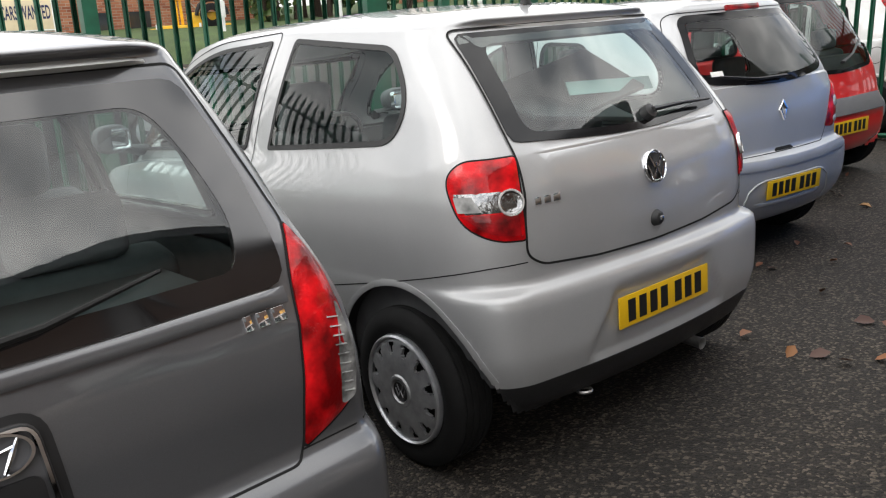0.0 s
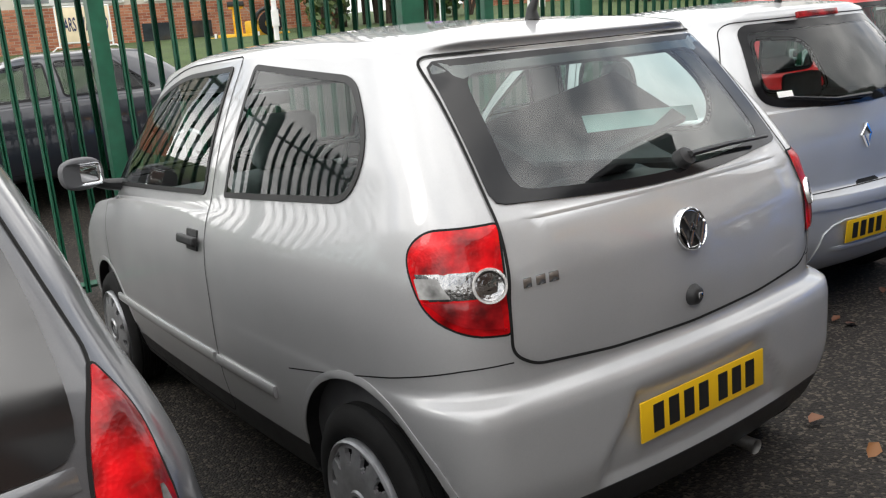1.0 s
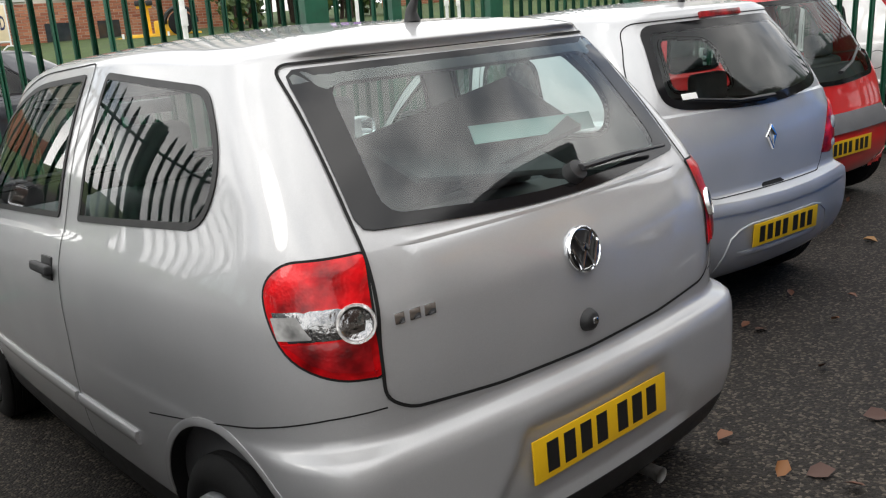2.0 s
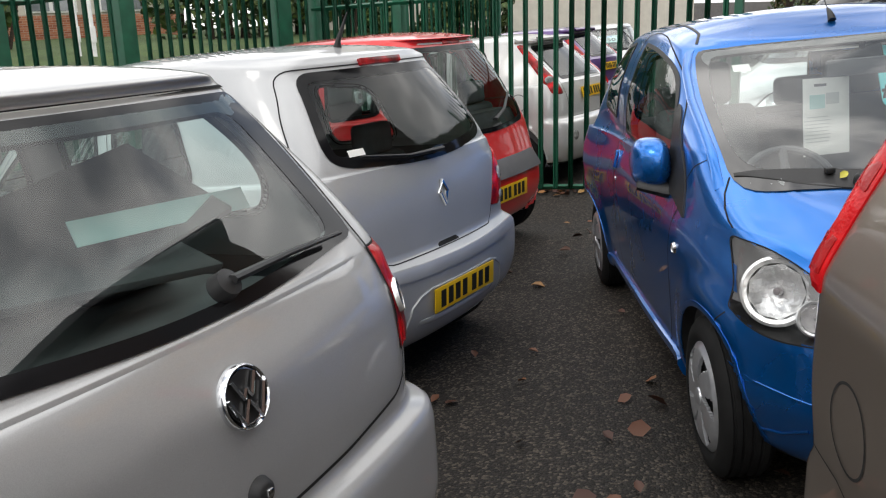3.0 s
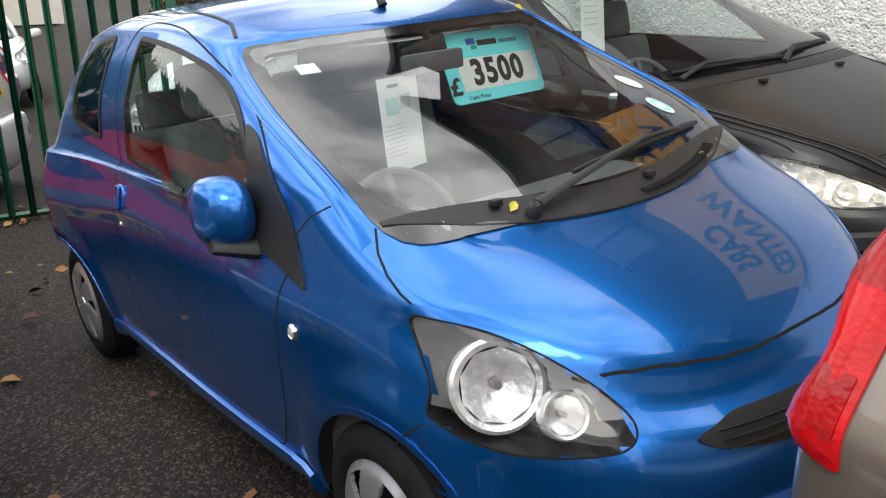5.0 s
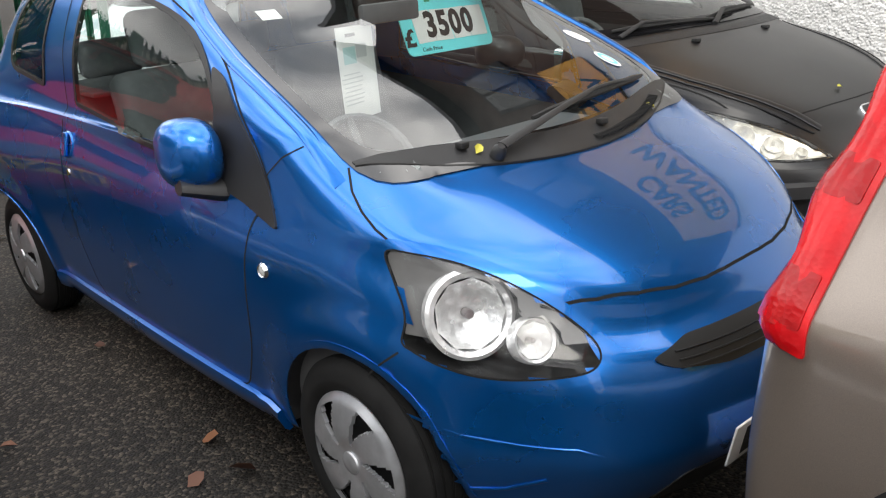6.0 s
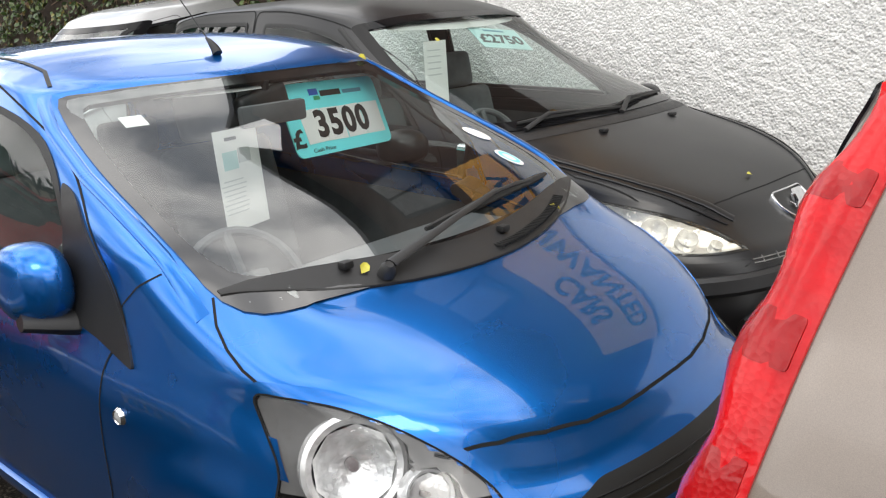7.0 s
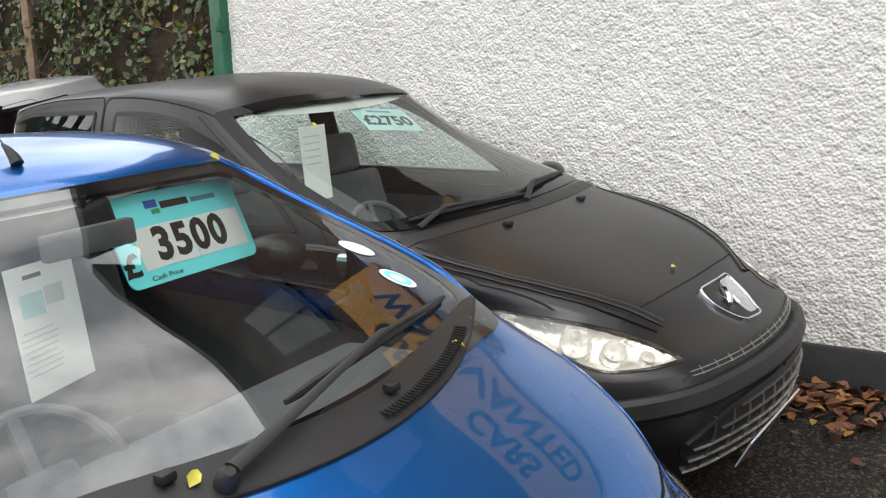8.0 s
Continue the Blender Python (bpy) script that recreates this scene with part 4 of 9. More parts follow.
class Car:
    """A hatchback body swept through horizontal loops, with panels laid on it and openings cut into it."""

    def __init__(self, name, c, m, material, label, res=0.022, group=""):
        self.c, self.res = c, res
        self.root = thing(name, m, label, "car", group)
        self.paint, self.cuts, self.arches = material, [], []
        L = c["L"]
        belt = lambda y: curve(c["belt"], y)  # noqa: E731
        zb = float(belt([0])[0])
        lo = c.get("fixed", 0.62)
        rows, marks = [], []
        for z in c["zs"]:
            zf = (lambda y, x, z=z: np.full(len(y), z)) if z <= lo else (lambda y, x, z=z: lo + (z - lo) / (zb - lo) * (belt(y) - lo))
            rows.append(ring(zf, float(curve(c["side"], [z])[0]), float(curve(c["rear"], [z])[0]), float(curve(c["front"], [z])[0]),
                             c.get("br", 0.06), c.get("bf", 0.14), c.get("cr" if z < 0.65 or "cr_up" not in c else "cr_up", (0.16, 0.2)), c.get("cf", (0.3, 0.34)), c.get("tr", 0.05), c.get("tf", 0.08), res))
        # bonnet
        cy, cz, hood = c["cowl_y"], c["cowl_z"], c["hood"]
        base = lambda y: np.where(y < cy - 0.6, belt(y) + 0.015, belt(y) + 0.015 + (cz - belt(np.array([cy]))[0] - 0.015) * np.clip((y - cy + 0.6) / 0.6, 0, 1))  # noqa: E731
        for t in (0.04, 0.3, 0.65):
            yf = float(curve(c["front"], [zb])[0])
            yy = yf + (cy - yf) * t
            drop = 0.03 * t
            zf = lambda y, x, t=t: np.maximum(belt(y) + 0.012 * t, 0) + hood * math.sin(math.pi * min(1, t * 1.0)) * np.clip((y - cy + 0.3) / 0.5, 0, 1) * (1 - (x / 0.8) ** 2)  # noqa: E731
            if c.get("blend"):
                flat, s_ = zf, c["blend"] * (t / 0.65) ** 2
                zf = lambda y, x, flat=flat, s_=s_: flat(y, x) * (1 - s_) + s_ * np.maximum(flat(y, x), base(y))  # noqa: E731
            if c.get("bonnet"):
                zf = lambda y, x: bonnet_height(c, x, y)  # noqa: E731
            rows.append(ring(zf, c["wb"] + (float(c["side"][-1][1]) - c["wb"]) * (1 - t), float(curve(c["rear"], [zb + 0.006 * t])[0]), yy,
                             c.get("br", 0.06), c.get("bf", 0.14) + (c["cb"] - c.get("bf", 0.14)) * t, c.get("cr", (0.16, 0.2)), (0.3, 0.34), c.get("tr", 0.05), c.get("tf", 0.08), res))
        # cabin
        top = lambda y: curve(c["rail"], y)  # noqa: E731
        for t in (0.0, 0.04, 0.35, 0.7, 0.94, 1.0):
            zr = zb + 0.015 + t * (float(top([0.4])[0]) - zb - 0.015)
            w = c["wb"] + (c["wt"] - c["wb"]) * t + c.get("bulge", 0.018) * math.sin(math.pi * t)
            yf = cy + (c["ftop"] - cy) * t + 0.05 * math.sin(math.pi * t)
            yr = float(curve(c["rear"], [zr])[0])
            zf = lambda y, x, t=t: base(y) + t * (top(y) - base(y))  # noqa: E731
            rows.append(ring(zf, w, yr, yf, c.get("gbr", 0.08), c["cb"] * (1 - 0.5 * t), c.get("gcr", (0.16, 0.22)), c.get("gcf", (0.2, 0.26)), c.get("gtr", 0.10), c.get("gtf", 0.10), res))
        # roof
        yr1, H = float(rows[-1][0, 1]), c["H"]
        for dw, lift, dr, df in ((0.035, 0.02, c.get("lip", -0.03), 0.02), (0.09, 0.036, 0.02, 0.09), (0.26, 0.062, 0.14, 0.25), (0.45, 0.075, 0.25, 0.4), (c["wt"] - 0.004, 0.082, 0.4, 0.55)):
            up = lift / 0.082 * (H - max(p[1] for p in c["rail"]))
            zf = lambda y, x, up=up: top(y) + up  # noqa: E731
            w = c["wt"] - dw
            k = max(0.1, w / c["wt"])
            rows.append(ring(zf, w, yr1 + dr, c["ftop"] - df, c.get("gbr", 0.08) * k * k, c["cb"] * 0.5 * k * k, (0.16 * k, 0.2 * k), (0.2 * k, 0.24 * k), c.get("gtr", 0.10), c.get("gtf", 0.10), res))
        P = np.array(rows)
        gaps = np.maximum(np.linalg.norm(np.diff(P, axis=0), axis=2).mean(axis=1), 0.004)
        t = np.r_[0, np.cumsum(gaps)]
        q = np.unique(np.concatenate([np.linspace(a, b, max(2, math.ceil((b - a) / res)) + 1) for a, b in zip(t, t[1:])]))
        K, M = len(q), P.shape[1]
        G = monotone(t, P.reshape(len(P), -1), q).reshape(K, M, 3)
        if c.get("soft"):
            G = soften(G, q, t[len(c["zs"]) + 3], c)
        full = np.concatenate([G, G[:, -2:0:-1] * (-1, 1, 1)], axis=1)
        self.grid, self.qs, self.ts = full, q, t
        bm = bmesh.new()
        V = [[bm.verts.new(p) for p in r] for r in full]
        N = full.shape[1]
        black = c.get("black", 0)
        for i in range(K - 1):
            for j in range(N):
                f = bm.faces.new((V[i][j], V[i][(j + 1) % N], V[i + 1][(j + 1) % N], V[i + 1][j]))
                if black and f.calc_center_median().z < black:
                    f.material_index = 1
        # close the underside
        bm.normal_update()
        self.bm = bm
        self.tree = BVHTree.FromBMesh(bm)

    # projection: kind names the side that one looks at; side is 1 (right) or -1 (left)
    def view(self, kind, side=1, angle=0.0):
        if kind == "side":
            return Vector((side * 3, 0, 0)), Vector((0, 1, 0)), Vector((0, 0, 1)), Vector((-side, 0, 0))
        if kind == "rear":
            return Vector((0, -3, 0)), Vector((side, 0, 0)), Vector((0, 0, 1)), Vector((0, 1, 0))
        if kind == "front":
            return Vector((0, self.c["L"] + 3, 0)), Vector((side, 0, 0)), Vector((0, 0, 1)), Vector((0, -1, 0))
        if kind == "top":
            return Vector((0, 0, 4)), Vector((side, 0, 0)), Vector((0, 1, 0)), Vector((0, 0, -1))
        # a corner: seen from behind (angle < 90) or ahead (angle > 90); u runs outwards along the car's corner
        a = radians(angle)
        d = Vector((-side * math.sin(a), math.cos(a), 0))
        u = Vector((side * math.cos(a), math.sin(a), 0))
        pivot = Vector((side * self.c["pivot"][0], self.c["pivot"][1] if angle < 90 else self.c["L"] - self.c["pivot"][1], 0))
        return pivot - 3 * d, u, Vector((0, 0, 1)), d

    def drop(self, p, v):
        o, u, w, d = v
        start = o + u * p[0] + w * p[1]
        loc, nor, _, _ = self.tree.ray_cast(start, d)
        if loc is None:
            loc, nor, _, _ = self.tree.find_nearest(start + 3 * d)
        if nor.dot(d) > 0:
            nor = -nor
        return loc, nor

    def panel(self, name, poly, v, material, parent=None, off=0.004, bulge=0.0, rim=0.012, label="", grid=0.035, hole=None, edge=0.03, ref=None):
        """A skin laid on the body inside an outline; hole: an inner outline that stays free."""
        n = len(poly)
        pts, faces = list(poly), [list(range(n))]
        bm = bmesh.new()
        if hole is not None:
            rows = [[a.lerp(b, s) for a, b in zip(poly, hole)] for s in (0, 0.5, 1)]
            vs = []
            for r in rows:
                vs.append([])
                for p in r:
                    loc, nor = self.drop(p, v)
                    vs[-1].append(bm.verts.new(loc + nor * off))
            for a, b in zip(vs, vs[1:]):
                for k in range(n):
                    bm.faces.new((a[k], a[(k + 1) % n], b[(k + 1) % n], b[k]))
            loops = (vs[0], vs[-1])
        else:
            lo = [min(p[k] for p in poly) for k in (0, 1)]
            hi = [max(p[k] for p in poly) for k in (0, 1)]
            core = inset(poly, grid * 0.45)
            gx = max(1, int((hi[0] - lo[0]) / grid))
            gy = max(1, int((hi[1] - lo[1]) / grid))
            for i in range(gx + 1):
                for j in range(gy + 1):
                    p = Vector((lo[0] + (hi[0] - lo[0]) * (i + 0.5) / (gx + 1), lo[1] + (hi[1] - lo[1]) * (j + 0.5) / (gy + 1)))
                    if inside(p, core):
                        pts.append(p)
            out = delaunay_2d_cdt(pts, [], faces, 1, 1e-5)
            vs = []
            for p in out[0]:
                loc, nor = self.drop(p, v)
                h = off
                if bulge:
                    dd = min((p - q).length for q in (ref or poly))
                    h += bulge * math.sin(min(1, dd / edge) * math.pi / 2)
                vs.append(bm.verts.new(loc + nor * h))
            for f in out[2]:
                try:
                    bm.faces.new([vs[k] for k in f])
                except ValueError:
                    pass
            loops = ()
        bm.normal_update()
        d = v[3]
        flip = [f for f in bm.faces if f.normal.dot(d) > 0]
        if len(flip) * 2 > len(bm.faces):
            bmesh.ops.reverse_faces(bm, faces=bm.faces)
        if rim:
            edges = [e for e in bm.edges if e.is_boundary]
            made = bmesh.ops.extrude_edge_only(bm, edges=edges)["geom"]
            for g in made:
                if isinstance(g, bmesh.types.BMVert):
                    loc, nor, _, _ = self.tree.find_nearest(g.co)
                    dn = nor if nor.dot(d) < 0 else -nor
                    g.co -= dn * (off + rim)
            bmesh.ops.recalc_face_normals(bm, faces=bm.faces)
            if sum(f.normal.dot(d) * f.calc_area() for f in bm.faces) > 0:
                bmesh.ops.reverse_faces(bm, faces=bm.faces)
        return part(name, bm, material, parent or self.root, label, sharp=50)

    def line(self, name, pts, v, width=0.005, off=0.0012, material=None, parent=None, closed=False, step=0.02, label="", thick=0.0, fade=0):
        """A strip on the body along a line: a shut line, a moulding or a seal."""
        P = [Vector(p) for p in pts]
        if closed:
            P.append(P[0])
        fine = []
        for a, b in zip(P, P[1:]):
            m = max(1, math.ceil((b - a).length / step))
            fine += [a.lerp(b, s / m) for s in range(m)]
        fine.append(P[-1])
        hits = [self.drop(p, v) for p in fine]
        bm, prev = bmesh.new(), None
        for k, (loc, nor) in enumerate(hits):
            tn = (hits[min(k + 1, len(hits) - 1)][0] - hits[max(k - 1, 0)][0]).normalized()
            sd = tn.cross(nor).normalized() * width / 2
            if thick:
                h = thick * (min(1, (k + 0.1) / fade, (len(hits) - 0.9 - k) / fade) if fade else 1)
                prof = [(-1, -0.002), (-1, h * 0.6), (-0.6, h), (0.6, h), (1, h * 0.6), (1, -0.002)]
            else:
                prof = [(-1, off), (1, off)]
            row = [bm.verts.new(loc + sd * a + nor * b) for a, b in prof]
            if prev:
                for i in range(len(row) - 1):
                    bm.faces.new((prev[i], row[i], row[i + 1], prev[i + 1]))
            elif thick:
                bm.faces.new(row)
            prev = row
        if thick and not closed:
            bm.faces.new(prev[::-1])
        bmesh.ops.recalc_face_normals(bm, faces=bm.faces)
        return part(name, bm, material or GAP, parent or self.root, label)

    def window(self, name, poly, v, border=0.03, material=None, label="", side=0, frit=None, inner=None):
        """An opening in the body with a black border and a pane; inner: the clear part's outline, where the border is uneven."""
        if inner is not None:
            poly, clear = resample(poly, 120), resample(inner, 120)
        else:
            clear = inset(poly, border)
        pane = self.panel(name, inset(poly, 0.004), v, material or GLASS, label=label, off=0.0035, rim=0, grid=0.06)
        pane.visible_shadow = False
        self.panel("window_border", poly, v, frit or FRIT, pane, off=0.0045, rim=0.01, hole=clear)
        self.cuts.append(([a.lerp(b, 0.6) for a, b in zip(poly, clear)], v, side))
        return pane

    def plate(self, v, x, z, material, w=0.52, h=0.111, bars=True, tilt=0.0, blue=False):
        """A number plate whose characters are plain bars."""
        loc, nor = self.drop((x, z), v)
        up = Vector((0, 0, 1))
        side = up.cross(nor).normalized()
        up = nor.cross(side)
        m = Matrix((side, up, nor)).transposed().to_4x4()
        m.translation = loc + nor * 0.008
        pl = part("number_plate", box(w, h, 0.006, m, 0.0025), material, self.root, "number plate with dark bars for characters")
        wide = [0.05] * 7
        gaps = [0.011, 0.011, 0.011, 0.033, 0.011, 0.011]
        xx = -(sum(wide) + sum(gaps)) / 2
        for k in range(7):
            part("character_bar", box(0.040, 0.078, 0.0016, m @ Matrix.Translation((xx + 0.025, 0, 0.0035))), INK, pl)
            xx += wide[k] + (gaps[k] if k < 6 else 0)
        if blue:
            part("blue_band", box(0.045, h - 0.006, 0.0012, m @ Matrix.Translation((-w / 2 + 0.028, 0, 0.0036))), CARD_B, pl)
        return pl, m

    def wheel(self, y, z, r, style, x=None, material=None, arch=0.335, rim=0.19, cover=None, wide=0.175):
        """Both wheels of an axle, and their arches."""
        w = float(curve(self.c["side"], [z])[0])
        for sd in (1, -1):
            xo = sd * (x or w - 0.035)
            wh = thing_part("wheel", self.root)
            wh.matrix_basis = Matrix.Translation((xo, y, z)) @ (Matrix.Identity(4) if sd > 0 else Matrix.Rotation(math.pi, 4, "Z"))
            t = wide
            prof = [(-t, rim), (-t, r - 0.03), (-t + 0.012, r - 0.012), (-t + 0.03, r - 0.002)]
            for k in range(5):
                a = -t + 0.03 + (t - 0.06) * k / 4
                prof += [(a, r), (a + 0.018, r), (a + 0.019, r - 0.006), (a + 0.024, r - 0.006)]
            prof = [p for p in prof if p[0] < -0.026] + [(-0.024, r - 0.004), (-0.01, r - 0.02), (0.0, r - 0.05), (-0.002, rim + 0.02), (-0.012, rim + 0.004), (-0.02, rim - 0.006)]
            part("tyre", lathe(prof, 56), TYRE, wh, "worn black rubber tyre")
            style(wh, rim, material or ALLOY)
            self.arches.append((y, z, arch, sd))
            # dark liner behind the opening
            bm = bmesh.new()
            prev = None
            for k in range(41):
                a = radians(-4 + 188 * k / 40)
                py, pz = y + (arch + 0.004) * math.cos(a), z + (arch + 0.004) * math.sin(a)
                loc, _, _, _ = self.tree.ray_cast(Vector((sd * 3, py, pz)), Vector((-sd, 0, 0)))
                xe = abs(loc.x) - 0.004 if loc is not None else w - 0.05
                row = [bm.verts.new((sd * xx, py, pz)) for xx in (xe, xe - 0.025, 0.45)]
                if k:
                    for i in range(2):
                        bm.faces.new((prev[i], row[i], row[i + 1], prev[i + 1]))
                prev = row
            part("arch_liner", bm, PLASTIC, self.root)
            lip = [(y + (arch + 0.009) * math.cos(a), z + (arch + 0.009) * math.sin(a)) for a in [radians(-8 + 196 * k / 48) for k in range(49)]]
            lip = [p for p in lip if p[1] > max(0.2, self.c.get("black", 0) + 0.02)]
            self.line("arch_lip", lip, self.view("side", sd), 0.022, thick=0.0025, material=self.paint)

    def finish(self, interior=True, seats=True):
        bm, c = self.bm, self.c
        dead = set()
        for y, z, R, sd in self.arches:
            for v in bm.verts:
                if v.co.x * sd > 0.4:
                    dy, dz = v.co.y - y, v.co.z - z
                    r = math.hypot(dy, dz)
                    if abs(r - R) < self.res * 0.8:
                        v.co.y, v.co.z = y + dy / r * R, z + dz / r * R
            for f in bm.faces:
                m = f.calc_center_median()
                if m.x * sd > 0.4 and math.hypot(m.y - y, m.z - z) < R - 0.001:
                    dead.add(f)
        for poly, (o, u, w, d), side in self.cuts:
            lo = [min(p[k] for p in poly) for k in (0, 1)]
            hi = [max(p[k] for p in poly) for k in (0, 1)]
            for f in bm.faces:
                m = f.calc_center_median()
                if f.normal.dot(d) > -0.12:
                    continue
                r = m - o
                p = (r.dot(u), r.dot(w))
                if lo[0] <= p[0] <= hi[0] and lo[1] <= p[1] <= hi[1] and inside(p, poly):
                    dead.add(f)
        bmesh.ops.delete(bm, geom=list(dead), context="FACES")
        body = part("body", bm, [self.paint, PLASTIC], self.root, sharp=180)
        if interior:
            self.cabin(seats)
        return body

    def cabin(self, seats):
        """Floor, side trim, headlining, seats, dashboard."""
        c, G = self.c, self.grid
        z = G[:, :, 2].mean(axis=1)
        zb = float(curve(c["belt"], [1.2])[0])
        inner = G.copy()
        inner[:, :, 0] *= 0.945
        ym = 0.5 * c["L"]
        inner[:, :, 1] = ym + (inner[:, :, 1] - ym) * 0.965
        nb = int(np.searchsorted(self.qs, self.ts[len(c["zs"]) - 1]))
        n0 = int(np.searchsorted(z[:nb], 0.3))
        bm = bmesh.new()
        step = 2
        rows = list(range(n0, nb, step))
        V = [[bm.verts.new((p[0], min(p[1], c["cowl_y"] + 0.1), p[2])) for p in inner[i][::step]] for i in rows]
        for a, b in zip(V, V[1:]):
            for k in range(len(a)):
                bm.faces.new((a[k], b[k], b[(k + 1) % len(a)], a[(k + 1) % len(a)]))
        bm.faces.new(V[0][::-1]) if len(V) else None
        part("cabin_lining", bm, TRIM, self.root)
        nr = int(np.searchsorted(self.qs, self.ts[len(c["zs"]) + 3 + 6 - 1]))
        bm = bmesh.new()
        rows = list(range(nr + 1, len(G), step)) + [len(G) - 1]
        V = [[bm.verts.new((p[0] * 0.97, p[1], p[2] - 0.03)) for p in G[i][::step]] for i in rows]
        for a, b in zip(V, V[1:]):
            for k in range(len(a)):
                bm.faces.new((a[k], b[k], b[(k + 1) % len(a)], a[(k + 1) % len(a)]))
        part("headlining", bm, LINER, self.root)
        if not seats:
            return
        cy = c["cowl_y"]
        for sd in (1, -1):
            seat = thing_part("front_seat", self.root)
            seat.matrix_basis = Matrix.Translation((sd * 0.36, c.get("seat_y", cy - 1.25), 0.30))
            b = box(0.48, 0.50, 0.18, Matrix.Translation((0, 0.25, 0.14)), 0.06, 3)
            part("cushion", b, CLOTH, seat)
            part("backrest", box(0.48, 0.15, 0.60, Matrix.Translation((0, -0.07, 0.50)) @ Matrix.Rotation(radians(14), 4, "X"), 0.06, 3), CLOTH, seat)
            part("headrest", box(0.27, 0.10, 0.21, Matrix.Translation((0, -0.16, 0.90)) @ Matrix.Rotation(radians(10), 4, "X"), 0.05, 3), CLOTH, seat)
        ry = c.get("bench_y", 0.75)
        bench = thing_part("rear_seat", self.root)
        bench.matrix_basis = Matrix.Translation((0, ry, 0.30))
        part("cushion", box(1.15, 0.48, 0.2, Matrix.Translation((0, 0.28, 0.1)), 0.06, 3), CLOTH, bench)
        part("backrest", box(1.15, 0.14, 0.58, Matrix.Translation((0, 0.0, 0.42)) @ Matrix.Rotation(radians(14), 4, "X"), 0.05, 3), CLOTH, bench)
        for sd in (1, -1):
            part("headrest", box(0.27, 0.09, 0.16, Matrix.Translation((sd * 0.33, -0.08, 0.78)), 0.04, 3), CLOTH, bench)
        zc = c["cowl_z"]
        dash = part("dashboard", box(1.16, 0.44, 0.26, Matrix.Translation((0, cy - 0.36, zc - 0.20)), 0.07, 4), DASH, self.root)
        wheel = bmesh.new()
        cen = Vector((0.36, cy - 0.52, zc - 0.10))
        tilt = Matrix.Rotation(radians(-62), 4, "X")
        pts = [cen + tilt @ Vector((0.18 * math.cos(a), 0.18 * math.sin(a), 0)) for a in [2 * math.pi * k / 28 for k in range(29)]]
        tube(pts, 0.014, 8, wheel, cap=False)
        for a in (0.1, math.pi - 0.1, -math.pi / 2):
            tube([cen, cen + tilt @ Vector((0.18 * math.cos(a), 0.18 * math.sin(a), 0))], 0.016, 8, wheel)
        join(wheel, box(0.15, 0.12, 0.05, Matrix.Translation(cen) @ tilt, 0.02))
        part("steering_wheel", wheel, TRIM, self.root)
        if c.get("mirror", True):
            part("mirror", box(0.24, 0.03, 0.065, Matrix.Translation((0, c["ftop"] + 0.10, float(curve(c["rail"], [c["ftop"]])[0]) - 0.09)), 0.012), TRIM, self.root)
        part("parcel_shelf", box(1.05, 0.42, 0.02, Matrix.Translation((0, 0.46, float(curve(c["belt"], [0.4])[0]) - 0.06)), 0.006), TRIM, self.root) if c.get("shelf", True) else None


def resample(poly, n):
    """n points at even steps round an outline, from its point nearest to its lower left."""
    k = min(range(len(poly)), key=lambda i: poly[i].x + poly[i].y)
    pts = poly[k:] + poly[: k + 1]
    if sum(a.x * b.y - b.x * a.y for a, b in zip(pts, pts[1:])) < 0:
        pts = pts[::-1]
    d = np.r_[0, np.cumsum([(b - a).length for a, b in zip(pts, pts[1:])])]
    q = np.linspace(0, d[-1], n, endpoint=False)
    return [Vector((a, b)) for a, b in zip(np.interp(q, d, [p.x for p in pts]), np.interp(q, d, [p.y for p in pts]))]


def thing_part(name, parent):
    ob = new(name)
    ob.empty_display_size = 0.05
    ob.parent = parent
    return ob


def cover(wh, rim, material, cut, depth=0.03, name="wheel_cover", rings=26, n=144, dish=None):
    """A wheel trim: a shallow dish in which cut(radius share, angle) opens slots, over a dark back."""
    bm = bmesh.new()
    dish = dish or (lambda q: 0.004 + 0.014 * math.sin(math.pi * min(1, q * 1.05)) - 0.012 * max(0, q - 0.9) / 0.1)
    V = [[bm.verts.new((dish(i / rings) - 0.004, rim * i / rings * math.cos(2 * math.pi * k / n), rim * i / rings * math.sin(2 * math.pi * k / n))) for k in range(n)] for i in range(1, rings + 1)]
    mid = bm.verts.new((dish(0), 0, 0))
    for k in range(n):
        bm.faces.new((mid, V[0][k], V[0][(k + 1) % n]))
    for i in range(rings - 1):
        for k in range(n):
            if not cut((i + 1.5) / rings, 2 * math.pi * (k + 0.5) / n):
                bm.faces.new((V[i][k], V[i + 1][k], V[i + 1][(k + 1) % n], V[i][(k + 1) % n]))
    edges = [e for e in bm.edges if e.is_boundary]
    for g in bmesh.ops.extrude_edge_only(bm, edges=edges)["geom"]:
        if isinstance(g, bmesh.types.BMVert):
            g.co.x -= 0.012
    bmesh.ops.recalc_face_normals(bm, faces=bm.faces)
    co = part(name, bm, material, wh, sharp=35)
    part("steel_wheel", lathe([(-0.05, 0.0), (-0.05, rim * 0.5), (-0.045, rim * 0.9), (-0.03, rim)], 40), PLASTIC, wh)
    return co


